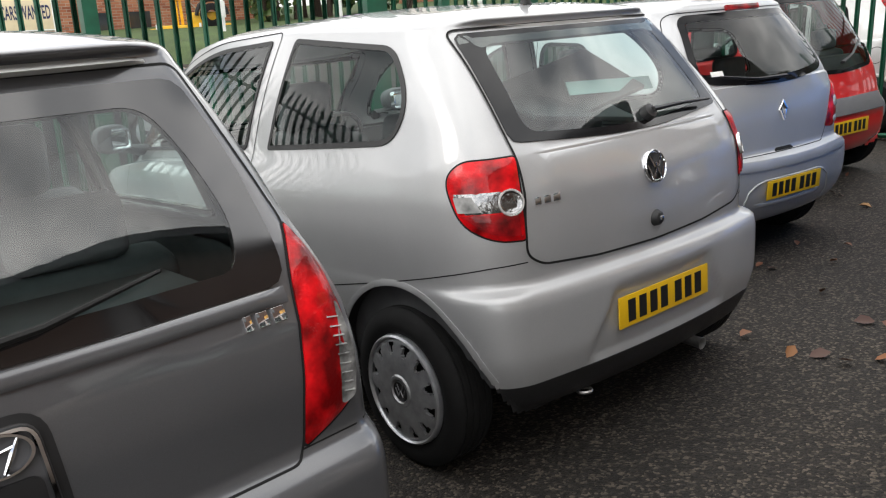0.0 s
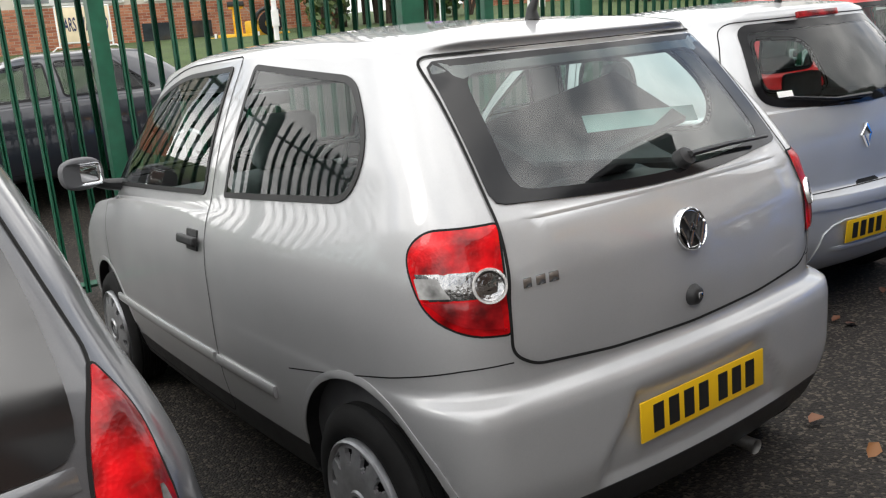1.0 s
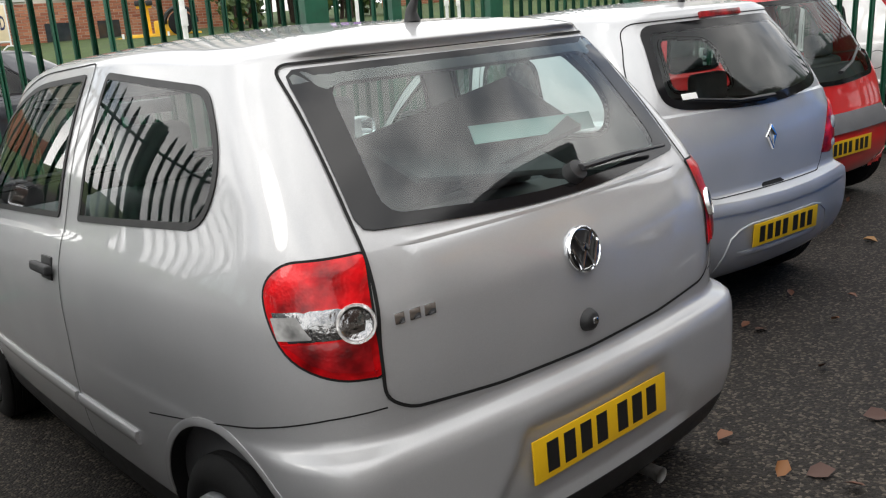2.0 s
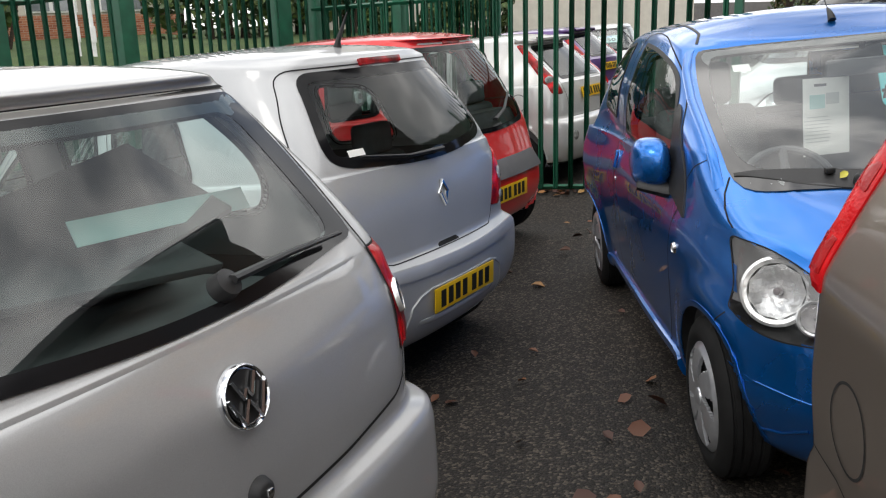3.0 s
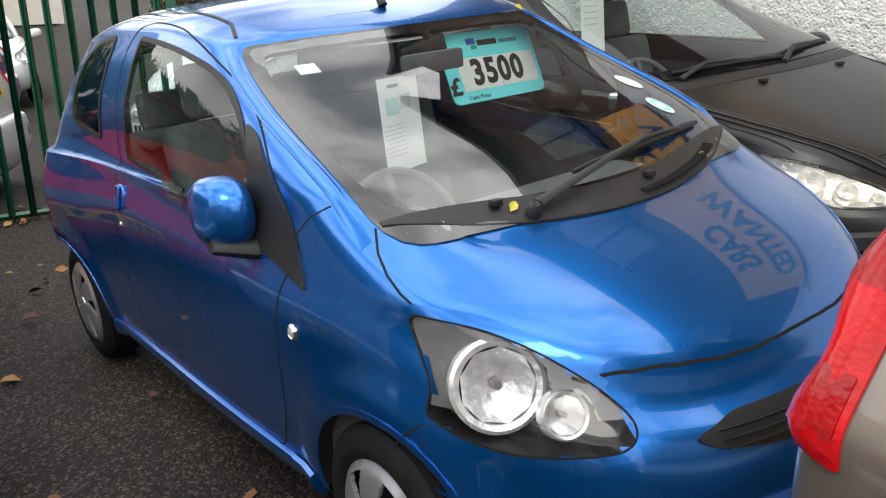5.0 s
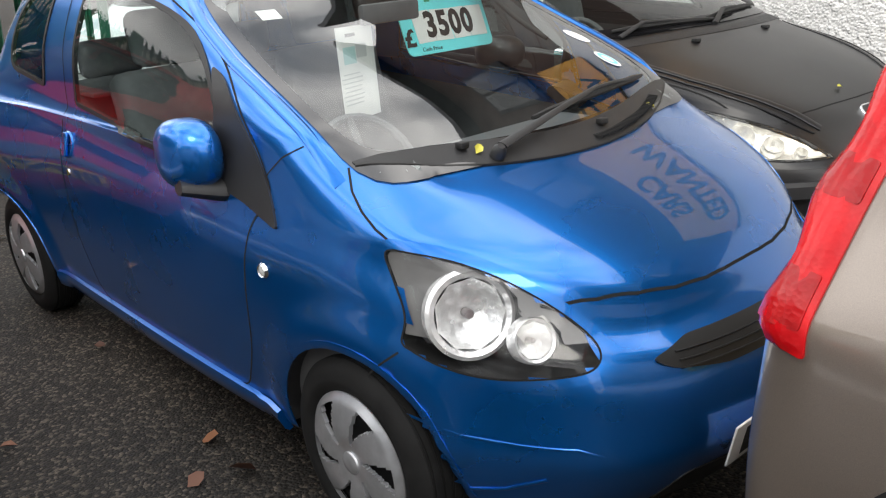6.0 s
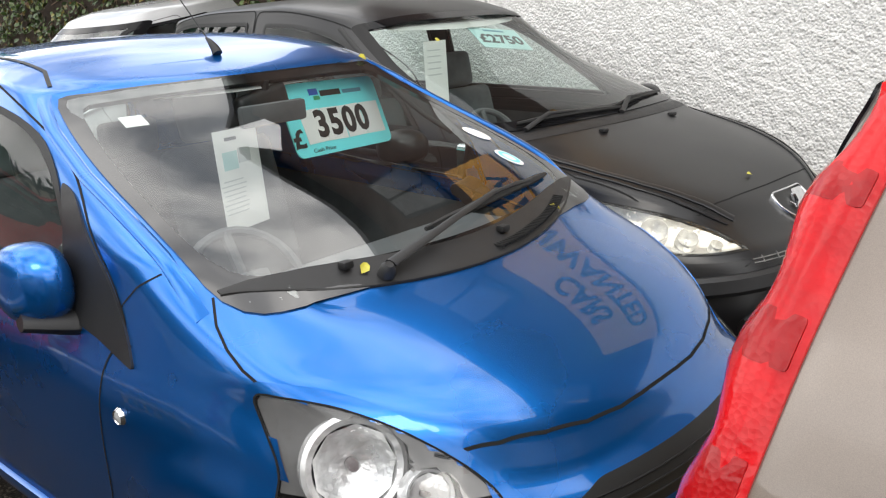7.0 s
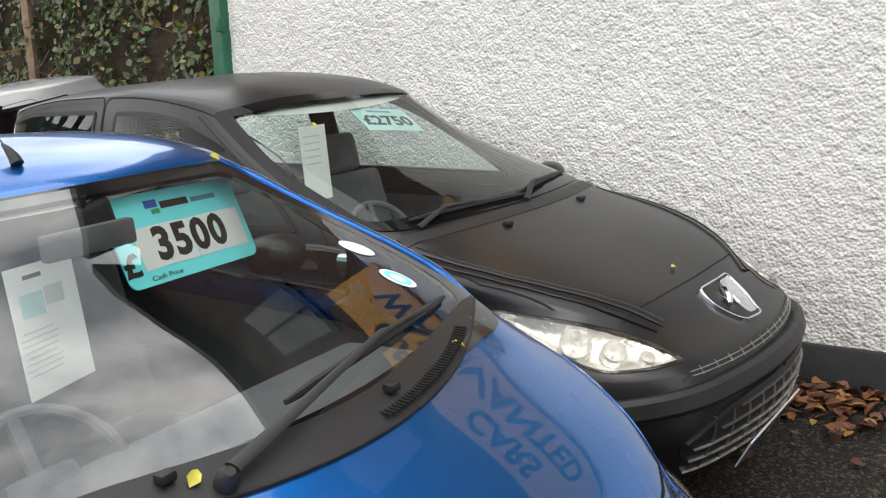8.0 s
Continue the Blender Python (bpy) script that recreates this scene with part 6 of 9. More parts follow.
def dress_pale_car(car):
    R = car.view("rear")
    car.window("rear_window", rounded([(-0.56, 1.060, 0.12), (0, 1.012, 0.4), (0.56, 1.060, 0.12), (0.605, 1.14, 0.12), (0.50, 1.446, 0.07), (-0.50, 1.446, 0.07), (-0.605, 1.14, 0.12)], 0.1), R, 0.04, GLASS_D, label="dark rear window with rounded corners")
    car.line("tailgate_gap", rounded([(-0.45, 0.632), (0.45, 0.632), (0.50, 0.71), (0.585, 0.88), (0.665, 0.985), (0.70, 1.10), (0.66, 1.25), (0.56, 1.462), (-0.56, 1.462), (-0.66, 1.25), (-0.70, 1.10), (-0.665, 0.985), (-0.585, 0.88), (-0.50, 0.71)], 0.06), R, 0.006, closed=True)
    car.line("bumper_ledge", [(-0.62, 0.60), (-0.3, 0.585), (0, 0.58), (0.3, 0.585), (0.62, 0.60)], R, 0.06, thick=0.010, material=SILVER_B)
    car.plate(R, 0.0, 0.435, PLATE_Y)
    fold = [(-0.45, 0.245), (-0.42, 0.35), (-0.386, 0.44), (-0.33, 0.475), (-0.253, 0.492)]
    car.line("plate_recess", fold + [(-x, z) for x, z in fold[::-1]], R, 0.012, material=SILVER_B, thick=0.007, fade=6)
    car.line("plate_ledge", [(-0.33, 0.352), (0, 0.350), (0.33, 0.352)], R, 0.03, material=SILVER_B, thick=0.012, fade=4)
    car.panel("gate_pull", rounded([(-0.09, 0.636), (0.09, 0.636), (0.07, 0.655), (-0.07, 0.655)], 0.008), R, GAP, off=0.003, rim=0.004)
    m = frame_on(car, (0, 0.868), R)
    b = bmesh.new()
    tube([m @ Vector(p) for p in ((0, 0.055, 0.006), (0.03, 0, 0.006), (0, -0.055, 0.006), (-0.03, 0, 0.006), (0, 0.055, 0.006))], 0.010, 6, b)
    part("badge", b, CHROME, car.root, "diamond chrome badge")
    m = frame_on(car, (-0.452, 1.112), R)
    st = part("window_sticker", box(0.085, 0.03, 0.001, m @ Matrix.Translation((0, 0, 0.006))), PAPER, car.root, "small white window sticker as plain bar")
    part("high_brake_lamp", box(0.31, 0.032, 0.02, frame_on(car, (0.008, 1.470), R), 0.006), RED_D, car.root)
    for sd in (1, -1):
        v = car.view("side", sd)
        car.window("door_window", rounded([(1.40, 0.985), (2.42, 0.965), (2.35, 1.05), (2.0, 1.30), (1.85, 1.355), (1.45, 1.375)], 0.05), v, 0.022, side=sd)
        car.window("quarter_window", rounded([(0.78, 1.02), (1.30, 0.99), (1.34, 1.37), (0.92, 1.34)], 0.10), v, 0.022, side=sd)
        car.line("door_gap", rounded([(1.32, 0.27), (2.52, 0.27), (2.56, 0.60), (2.50, 0.95), (2.06, 1.35), (1.85, 1.40), (1.38, 1.41), (1.33, 0.95)], 0.06), v, 0.005, closed=True)
        car.line("bumper_gap", [(0.85, 0.60), (0.5, 0.67), (0.32, 0.68)], v, 0.004)
        wing_mirror(car, sd, 2.40, 0.98, 0.76, SILVER_B)
        c = car.view("corner", sd, 42)
        lamp = car.panel("tail_lamp", rounded(corner_uv(car, 42, [(0.728, 0.245, 0.990), (0.656, 0.163, 0.974, 0.06), (0.577, 0.12, 0.876, 0.1), (0.492, 0.097, 0.708, 0.012), (0.62, 0.121, 0.694), (0.69, 0.15, 0.81, 0.06), (0.725, 0.21, 0.925, 0.06)]), 0.03), c, RED_L, bulge=0.010, grid=0.025, label="red tail lamp with clear lens")
        for q, r in (((0.652, 0.136, 0.850), 0.044), ((0.622, 0.122, 0.745), 0.028)):
            lm = frame_on(car, corner_uv(car, 42, [q])[0], c)
            part("clear_lens", lathe_at([(0.0175, 0.0), (0.0165, r * 0.6), (0.0125, r * 0.93), (0.008, r)], lm @ Matrix.Diagonal((1.25, 0.9, 1, 1)), 28), LENS_W, lamp, "clear white lens")
    m = frame_on(car, (0, 0.66), R)
    a = [car.drop(p, R) for p in ((0.035, 1.05), (-0.20, 1.055), (-0.46, 1.088))]
    part("wiper_arm", tube([p + n * 0.03 for p, n in a], [0.02, 0.013, 0.008], 8, flat=0.6), PLASTIC, car.root, "black rear wiper")
    loc, nor = car.drop((0.0, 0.56), car.view("top"))
    part("aerial", tube([loc, loc + Vector((0, -0.01, 0.03)), loc + Vector((0, -0.08, 0.15))], [0.02, 0.012, 0.003], 8), RUBBER, car.root)
    car.wheel(0.55, 0.28, 0.28, spoke_wheel(7), arch=0.33, rim=0.185)
    car.wheel(2.92, 0.28, 0.28, spoke_wheel(7), arch=0.33, rim=0.185)


dress_pale_car(pale_car)
front_glass(pale_car, 1.0, 1.45, 0.64, 0.52)
pale_car.finish()

# --- small city cars: a blue one nose to the lane, a red one tail out ---
CITY = dict(L=3.41, H=1.465, zs=[0.19, 0.215, 0.32, 0.43, 0.55, 0.64, 0.75, 0.86, 0.98],
            side=[(0.19, 0.70), (0.215, 0.75), (0.32, 0.785), (0.43, 0.80), (0.6, 0.807), (0.75, 0.803), (0.86, 0.79), (0.98, 0.76)],
            rear=[(0.19, 0.2), (0.215, 0.09), (0.32, 0.02), (0.45, 0.0), (0.56, 0.01), (0.64, 0.05), (0.75, 0.07), (0.86, 0.09), (0.98, 0.13), (1.2, 0.24), (1.42, 0.37)],
            front=[(0.19, 3.2), (0.215, 3.30), (0.32, 3.38), (0.43, 3.41), (0.55, 3.39), (0.64, 3.35), (0.75, 3.29), (0.98, 3.18)],
            belt=[(0, 1.02), (0.8, 0.98), (1.6, 0.94), (2.3, 0.90), (2.7, 0.85), (3.0, 0.775), (3.25, 0.70)],
            cowl_y=2.63, cowl_z=0.96, cb=0.26, hood=0.055, wb=0.735, wt=0.575, rail=[(0.3, 1.375), (0.9, 1.415), (1.4, 1.425), (1.85, 1.40)], ftop=1.84,
            pivot=(0.74, 0.30), cr=(0.24, 0.28), br=0.08, bf=0.20, cf=(0.36, 0.42), gbr=0.10, gcr=(0.16, 0.2), gcf=(0.18, 0.3), tf=0.10, black=0.22, seat_y=1.25, bench_y=0.5)
BLUE_SHAPE = dict(CITY, H=1.53, zs=[0.19, 0.215, 0.32, 0.43, 0.55, 0.64, 0.75, 0.86, 0.98],
                  side=[(0.19, 0.71), (0.215, 0.76), (0.32, 0.790), (0.43, 0.802), (0.6, 0.812), (0.75, 0.812), (0.86, 0.805), (0.98, 0.778)],
                  rear=[(0.19, 0.2), (0.215, 0.09), (0.32, 0.02), (0.45, -0.01), (0.56, 0.0), (0.64, 0.02), (0.75, 0.03), (0.86, 0.04), (0.98, 0.07), (1.2, 0.15), (1.42, 0.27)],
                  front=[(0.19, 3.2), (0.215, 3.30), (0.32, 3.38), (0.43, 3.415), (0.55, 3.40), (0.64, 3.37), (0.75, 3.33), (0.98, 3.27)],
                  belt=[(0, 1.04), (0.8, 1.005), (1.6, 0.965), (2.2, 0.935), (2.5, 0.925), (2.75, 0.868), (3.0, 0.775), (3.25, 0.70)],
                  cowl_y=2.775, cowl_z=0.955, cb=0.20, wb=0.752, wt=0.632, rail=[(0.2, 1.36), (0.5, 1.415), (0.9, 1.452), (1.3, 1.452), (1.6, 1.425), (1.76, 1.395), (1.9, 1.355)], ftop=1.86,
                  bonnet=([(2.4, 1.02), (2.78, 0.955), (3.0, 0.882), (3.24, 0.765), (3.32, 0.68)], [(2.3, 0.965), (2.45, 0.955), (2.6, 0.925), (2.75, 0.868), (3.0, 0.775), (3.25, 0.68)], 0.80),
                  bf=0.24, cf=(0.38, 0.44), tr=0.0, tf=0.045, cr=(0.18, 0.16), gcr=(0.13, 0.15), gcf=(0.065, 0.13), gtr=0.03, gtf=0.01, bulge=0.038, soft=(2.40, 2.85, 42), foot=(2.42, 0.955), swell=((0.2, 0.80, 0.40, 0.30, 0.070), (0.2, 1.05, 0.35, 0.10, 0.020), (2.35, 0.75, 0.3, 0.2, 0.012)), flares=((0.295, 0.27, 0.335, 0.020), (2.655, 0.27, 0.335, 0.016)), fair=((2.42, 0.955, 0.28, 0.075, 0.5, 160),), seat_y=1.2, bench_y=0.5)
blue_car = Car("hatchback", BLUE_SHAPE, place_car(4.29, 5.771, 245.15), BLUE, "bright blue three-door city car with a price card behind its windscreen", res=0.02)


def dress_city_sides(car, material):
    for sd in (1, -1):
        v = car.view("side", sd)
        car.window("door_window", rounded([(1.04, 0.985), (2.18, 0.905), (2.13, 1.02), (1.92, 1.24), (1.73, 1.37), (1.50, 1.425), (1.06, 1.425)], 0.06), v, 0.022, side=sd)
        car.window("quarter_window", rounded([(0.50, 1.03), (0.92, 0.995), (0.96, 1.42), (0.66, 1.38)], 0.08), v, 0.022, side=sd)
        car.line("door_gap", rounded([(1.02, 0.30), (2.20, 0.28), (2.40, 0.45), (2.40, 0.72), (2.32, 0.92), (1.92, 1.28), (1.70, 1.41), (1.45, 1.45), (1.02, 1.455), (0.98, 0.98), (0.94, 0.6)], 0.08), v, 0.005, closed=True)
        car.line("sill_moulding", [(0.80, 0.235), (2.40, 0.235)], v, 0.05, thick=0.012, material=material)
        hm = frame_on(car, (1.02, 0.847), v)
        part("door_handle", box(0.14, 0.05, 0.022, hm @ Matrix.Translation((0, 0, 0.012)), 0.010, 3), material, car.root)
        car.panel("mirror_triangle", rounded([(2.0, 0.90), (2.36, 0.855), (2.29, 0.93), (2.08, 1.13), (1.98, 1.15)], 0.02), v, PLASTIC, off=0.007)
        wing_mirror(car, sd, 2.15 if sd > 0 else 2.02, 0.98 if sd > 0 else 0.93, 0.645 if sd > 0 else 0.60, material, size=(0.115, 0.11, 0.145))
    car.wheel(0.42, 0.27, 0.27, spoke_wheel(6, 0.3, 0.88, 0.22, 0.5), arch=0.325, rim=0.185)
    car.wheel(2.76, 0.27, 0.27, spoke_wheel(6, 0.3, 0.88, 0.22, 0.5), arch=0.325, rim=0.185)


def headlamp(car, sd, outline, angle, lamps, cover_mat, dark=INK, name="headlamp", bezel=0.0):
    c = car.view("corner", sd, angle)
    poly = rounded(outline, 0.04)
    bowl = car.panel(name, poly, c, dark, off=-0.001, bulge=-0.035, edge=0.04, rim=0.0, grid=0.02, label="headlamp with reflectors under a clear cover")
    car.cuts.append((inset(poly, -0.006), c, sd))
    car.panel("lamp_surround", inset(poly, -0.026), c, car.paint, bowl, off=0.0025, rim=0.004, hole=inset(poly, -0.002))
    car.panel("lamp_seal", inset(poly, -0.003), c, GAP, bowl, off=0.003, rim=0.01, hole=inset(poly, 0.006))
    if len(lamps) > 1 and bezel:
        lift = [Vector((p.x, max(p.y, bezel))) for p in inset(poly, 0.008)]
        keep = [lift[0]]
        for p in lift[1:]:
            if (p - keep[-1]).length > 0.004:
                keep.append(p)
        car.panel("lamp_bezel", keep, c, SMOKED_L, bowl, off=-0.016, rim=0.0, grid=0.02)
    for u, z, r in lamps:
        lm = frame_on(car, (u, z), c)
        part("reflector", lathe_at([(-0.040, r * 0.12), (-0.030, r * 0.45), (-0.012, r * 0.80), (0.004, r * 0.96), (0.002, r), (-0.03, r * 1.02)], lm, 40), REFLECTOR, bowl)
        part("bulb", lathe_at([(-0.012, 0.0), (-0.014, r * 0.12), (-0.034, r * 0.16)], lm, 16), CHROME, bowl)
    lid = car.panel("lamp_cover", poly, c, cover_mat, bowl, off=0.004, bulge=0.008, rim=0.0, grid=0.025)
    lid.visible_shadow = False
    return bowl


BLUE_SHAPE_LAMP = [(0.717, 2.746, 0.847, 0.03), (0.652, 2.889, 0.835, 0.1), (0.591, 3.002, 0.796, 0.1), (0.538, 3.085, 0.742, 0.1), (0.502, 3.152, 0.688, 0.1), (0.495, 3.201, 0.648), (0.53, 3.204, 0.616), (0.60, 3.138, 0.603, 0.1), (0.678, 3.018, 0.593, 0.1), (0.721, 2.914, 0.606, 0.1), (0.747, 2.826, 0.641, 0.012), (0.726, 2.83, 0.705, 0.06), (0.718, 2.785, 0.772, 0.1)]
# dark bezel made grey: the cover's sky reflection is painted into it
LAMP_SKY_GREY = surf("lamp_bezel_with_sky_reflection", (0.20, 0.195, 0.19), 0.42, 0.35, vary=0.15, scale=12)
BULB_TIP = surf("dim_bulb_tip", (0.16, 0.13, 0.13), 0.3, vary=0.1)


def lamp_frame(car, p, v, turn=0.55, sink=0.0):
    """Frame on a lamp that looks more ahead than the skin above it."""
    loc, nor = car.drop(p, v)
    n = (nor * (1 - turn) + Vector((0, 1, 0)) * turn).normalized()
    side = Vector((0, 0, 1)).cross(n).normalized()
    m = Matrix((side, n.cross(side), n)).transposed().to_4x4()
    m.translation = loc - nor * sink
    return m


def dress_blue_lamp(car, sd):
    """Large almond headlamp: upper bezel greyed by a sky reflection put into its colour, black lower one, a big round
    reflector in a bright ring and a small one beside it.
    """
    c = car.view("corner", sd, 138)
    poly = rounded(corner_uv(car, 138, BLUE_SHAPE_LAMP), 0.04, step=0.018)
    bowl = car.panel("headlamp", poly, c, INK, off=-0.002, bulge=-0.085, edge=0.035, rim=0.0, grid=0.018, label="almond headlamp with round reflectors under a clear cover")
    car.cuts.append((inset(poly, -0.003), c, sd))
    car.panel("lamp_surround", inset(poly, -0.024), c, car.paint, bowl, off=0.0016, rim=0.004, hole=inset(poly, -0.003))
    car.panel("lamp_seal", inset(poly, -0.0035), c, GAP, bowl, off=0.0022, rim=0.02, hole=inset(poly, 0.0005))
    upper = [p for p in inset(poly, 0.0015) if p.y > 0.655]
    bezel = car.panel("lamp_bezel", rounded([(p.x, p.y) for p in upper[::2]], 0.004, n=2), c, LAMP_SKY_GREY, bowl, off=-0.003, rim=0.0, grid=0.010, label="bezel, grey with the sky's reflection put into its colour")
    holes = []
    for (px, py, pz), r in (((0.647, 2.945, 0.722), 0.090), ((0.585, 3.085, 0.678), 0.046)):
        m = lamp_frame(car, corner_uv(car, 138, [(px, py, pz)])[0], c, 0.45, 0.022)
        holes.append((m.inverted(), r))
        part("reflector", lathe_at([(-0.040, r * 0.14), (-0.034, r * 0.4), (-0.020, r * 0.72), (0.0, r * 0.92)], m, 9), REFLECTOR, bowl, "faceted bright reflector")
        part("lamp_ring", lathe_at([(-0.004, r * 0.90), (0.004, r * 0.93), (0.008, r * 1.06), (0.002, r * 1.16), (-0.03, r * 1.17)], m, 44), REFLECTOR, bowl, "bright ring")
        part("bulb", lathe_at([(-0.002, 0.0), (-0.003, r * 0.10), (-0.008, r * 0.13), (-0.036, r * 0.14)], m, 16), BULB_TIP, bowl)
    cut = bmesh.new()
    cut.from_mesh(bezel.data)
    gone = [f for f in cut.faces if any((inv @ f.calc_center_median()).xy.length < r * 1.09 for inv, r in holes)]
    bmesh.ops.delete(cut, geom=gone, context="FACES")
    cut.to_mesh(bezel.data)
    cut.free()
    lid = car.panel("lamp_cover", poly, c, SMOKE, bowl, off=0.003, bulge=0.004, rim=0.0, grid=0.022)
    lid.visible_shadow = False


def dress_blue_sides(car):
    T = car.view("top")
    for sd in (1, -1):
        v = car.view("side", sd)
        car.window("door_window", rounded([(1.10, 1.009, 0.03), (1.63, 0.954, 0.1), (2.16, 0.920, 0.03), (2.13, 1.07, 0.1), (2.045, 1.195, 0.1), (1.84, 1.328, 0.15), (1.48, 1.405, 0.2), (1.18, 1.430, 0.04)], 0.05), v, 0.016, side=sd, frit=RUBBER, label="frameless-looking door window in a black seal")
        car.window("quarter_window", rounded([(0.47, 1.10, 0.08), (0.815, 1.048, 0.03), (0.925, 1.432, 0.03), (0.68, 1.410, 0.12), (0.49, 1.31, 0.1)], 0.05), v, 0.016, side=sd, frit=RUBBER)
        gap = [(1.01, 0.98), (1.07, 1.40, 0.06), (1.17, 1.47, 0.1), (1.40, 1.462, 0.2), (1.60, 1.428, 0.2), (1.90, 1.302, 0.2), (2.142, 1.178, 0.2), (2.275, 1.05, 0.15), (2.375, 0.900, 0.05), (2.30, 0.845, 0.02), (2.25, 0.694, 0.1), (2.215, 0.45, 0.1), (2.12, 0.27, 0.06), (1.10, 0.275, 0.1), (0.985, 0.6, 0.2)]
        car.line("door_gap", rounded(gap, 0.05), v, 0.006, closed=True)
        car.line("sill_moulding", [(0.66, 0.252), (1.4, 0.245), (2.30, 0.235)], v, 0.075, thick=0.020, material=BLUE)
        hm = frame_on(car, (1.06, 0.872), v)
        part("handle_cup", lathe_at([(0.0015, 0.0), (0.002, 0.038), (0.005, 0.044), (0.0, 0.049)], hm @ Matrix.Diagonal((1.15, 1, 1, 1)), 28), BLUE, car.root)
        part("door_handle", box(0.034, 0.088, 0.014, hm @ Matrix.Translation((0.004, 0, 0.010)), 0.006, 3), BLUE, car.root, "upright blue door handle")
        part("door_lock", lathe_at([(0.004, 0.0), (0.004, 0.010), (0.0, 0.013)], frame_on(car, (1.06, 0.772), v), 16), CHROME, car.root)
        car.panel("mirror_triangle", rounded([(2.03, 0.915, 0.02), (2.26, 0.872, 0.02), (2.405, 0.830, 0.015), (2.37, 0.905, 0.04), (2.262, 1.05, 0.1), (2.13, 1.172, 0.1), (2.04, 1.205, 0.02), (2.11, 1.10, 0.1)], 0.02), v, PLASTIC, off=0.007, label="black plastic mirror base panel")
        wing_mirror(car, sd, 2.075, 0.962, 0.695, BLUE, size=(0.145, 0.13, 0.195))
        part("mirror_lower", tube([(sd * 0.70, 2.13, 0.885), (sd * 0.78, 2.12, 0.893), (sd * 0.885, 2.105, 0.918)], [0.058, 0.052, 0.034], 12, flat=0.62), PLASTIC, car.root, "black lower mirror shell")
        car.line("pillar_skin", [(sd * 0.702, 0.965), (sd * 0.690, 1.05), (sd * 0.680, 1.13), (sd * 0.666, 1.21), (sd * 0.634, 1.31), (sd * 0.600, 1.375), (sd * 0.585, 1.395)], car.view("front"), 0.034, thick=0.014, material=BLUE, fade=5)
        car.line("bumper_gap", [(2.838, 0.634), (2.78, 0.585), (2.722, 0.532)], v, 0.005)
        car.line("pillar_gap", [(2.455, 1.04), (2.40, 1.01), (2.345, 0.965), (2.33, 0.945)], v, 0.004)
        m = frame_on(car, (2.348, 0.716), v)
        part("side_indicator", lathe_at([(0.010, 0.0), (0.009, 0.010), (0.006, 0.015)], m, 20), CLEAR_L, car.root)
        part("indicator_ring", lathe_at([(0.006, 0.014), (0.009, 0.017), (0.0, 0.022)], m, 20), CHROME, car.root)
        car.line("roof_channel", [(sd * 0.555, 1.735), (sd * 0.52, 1.64), (sd * 0.515, 1.4), (sd * 0.51, 1.0), (sd * 0.495, 0.5)], T, 0.012, off=0.0022, material=RUBBER)
        dress_blue_lamp(car, sd)
        car.line("bumper_crease", [(sd * 0.755, 0.462), (sd * 0.72, 0.452), (sd * 0.66, 0.447), (sd * 0.585, 0.445), (sd * 0.548, 0.428)], car.view("front"), 0.007, thick=0.003, material=BLUE, fade=4)
        car.line("bumper_crease", [(sd * 0.62, 0.36), (sd * 0.66, 0.315), (sd * 0.70, 0.30)], car.view("front"), 0.010, thick=0.004, material=BLUE)
    car.wheel(0.295, 0.27, 0.27, spoke_wheel(6, 0.3, 0.88, 0.22, 0.5), x=0.825, arch=0.308, rim=0.185)
    car.wheel(2.655, 0.27, 0.27, spoke_wheel(6, 0.3, 0.88, 0.22, 0.5), x=0.795, arch=0.308, rim=0.185)


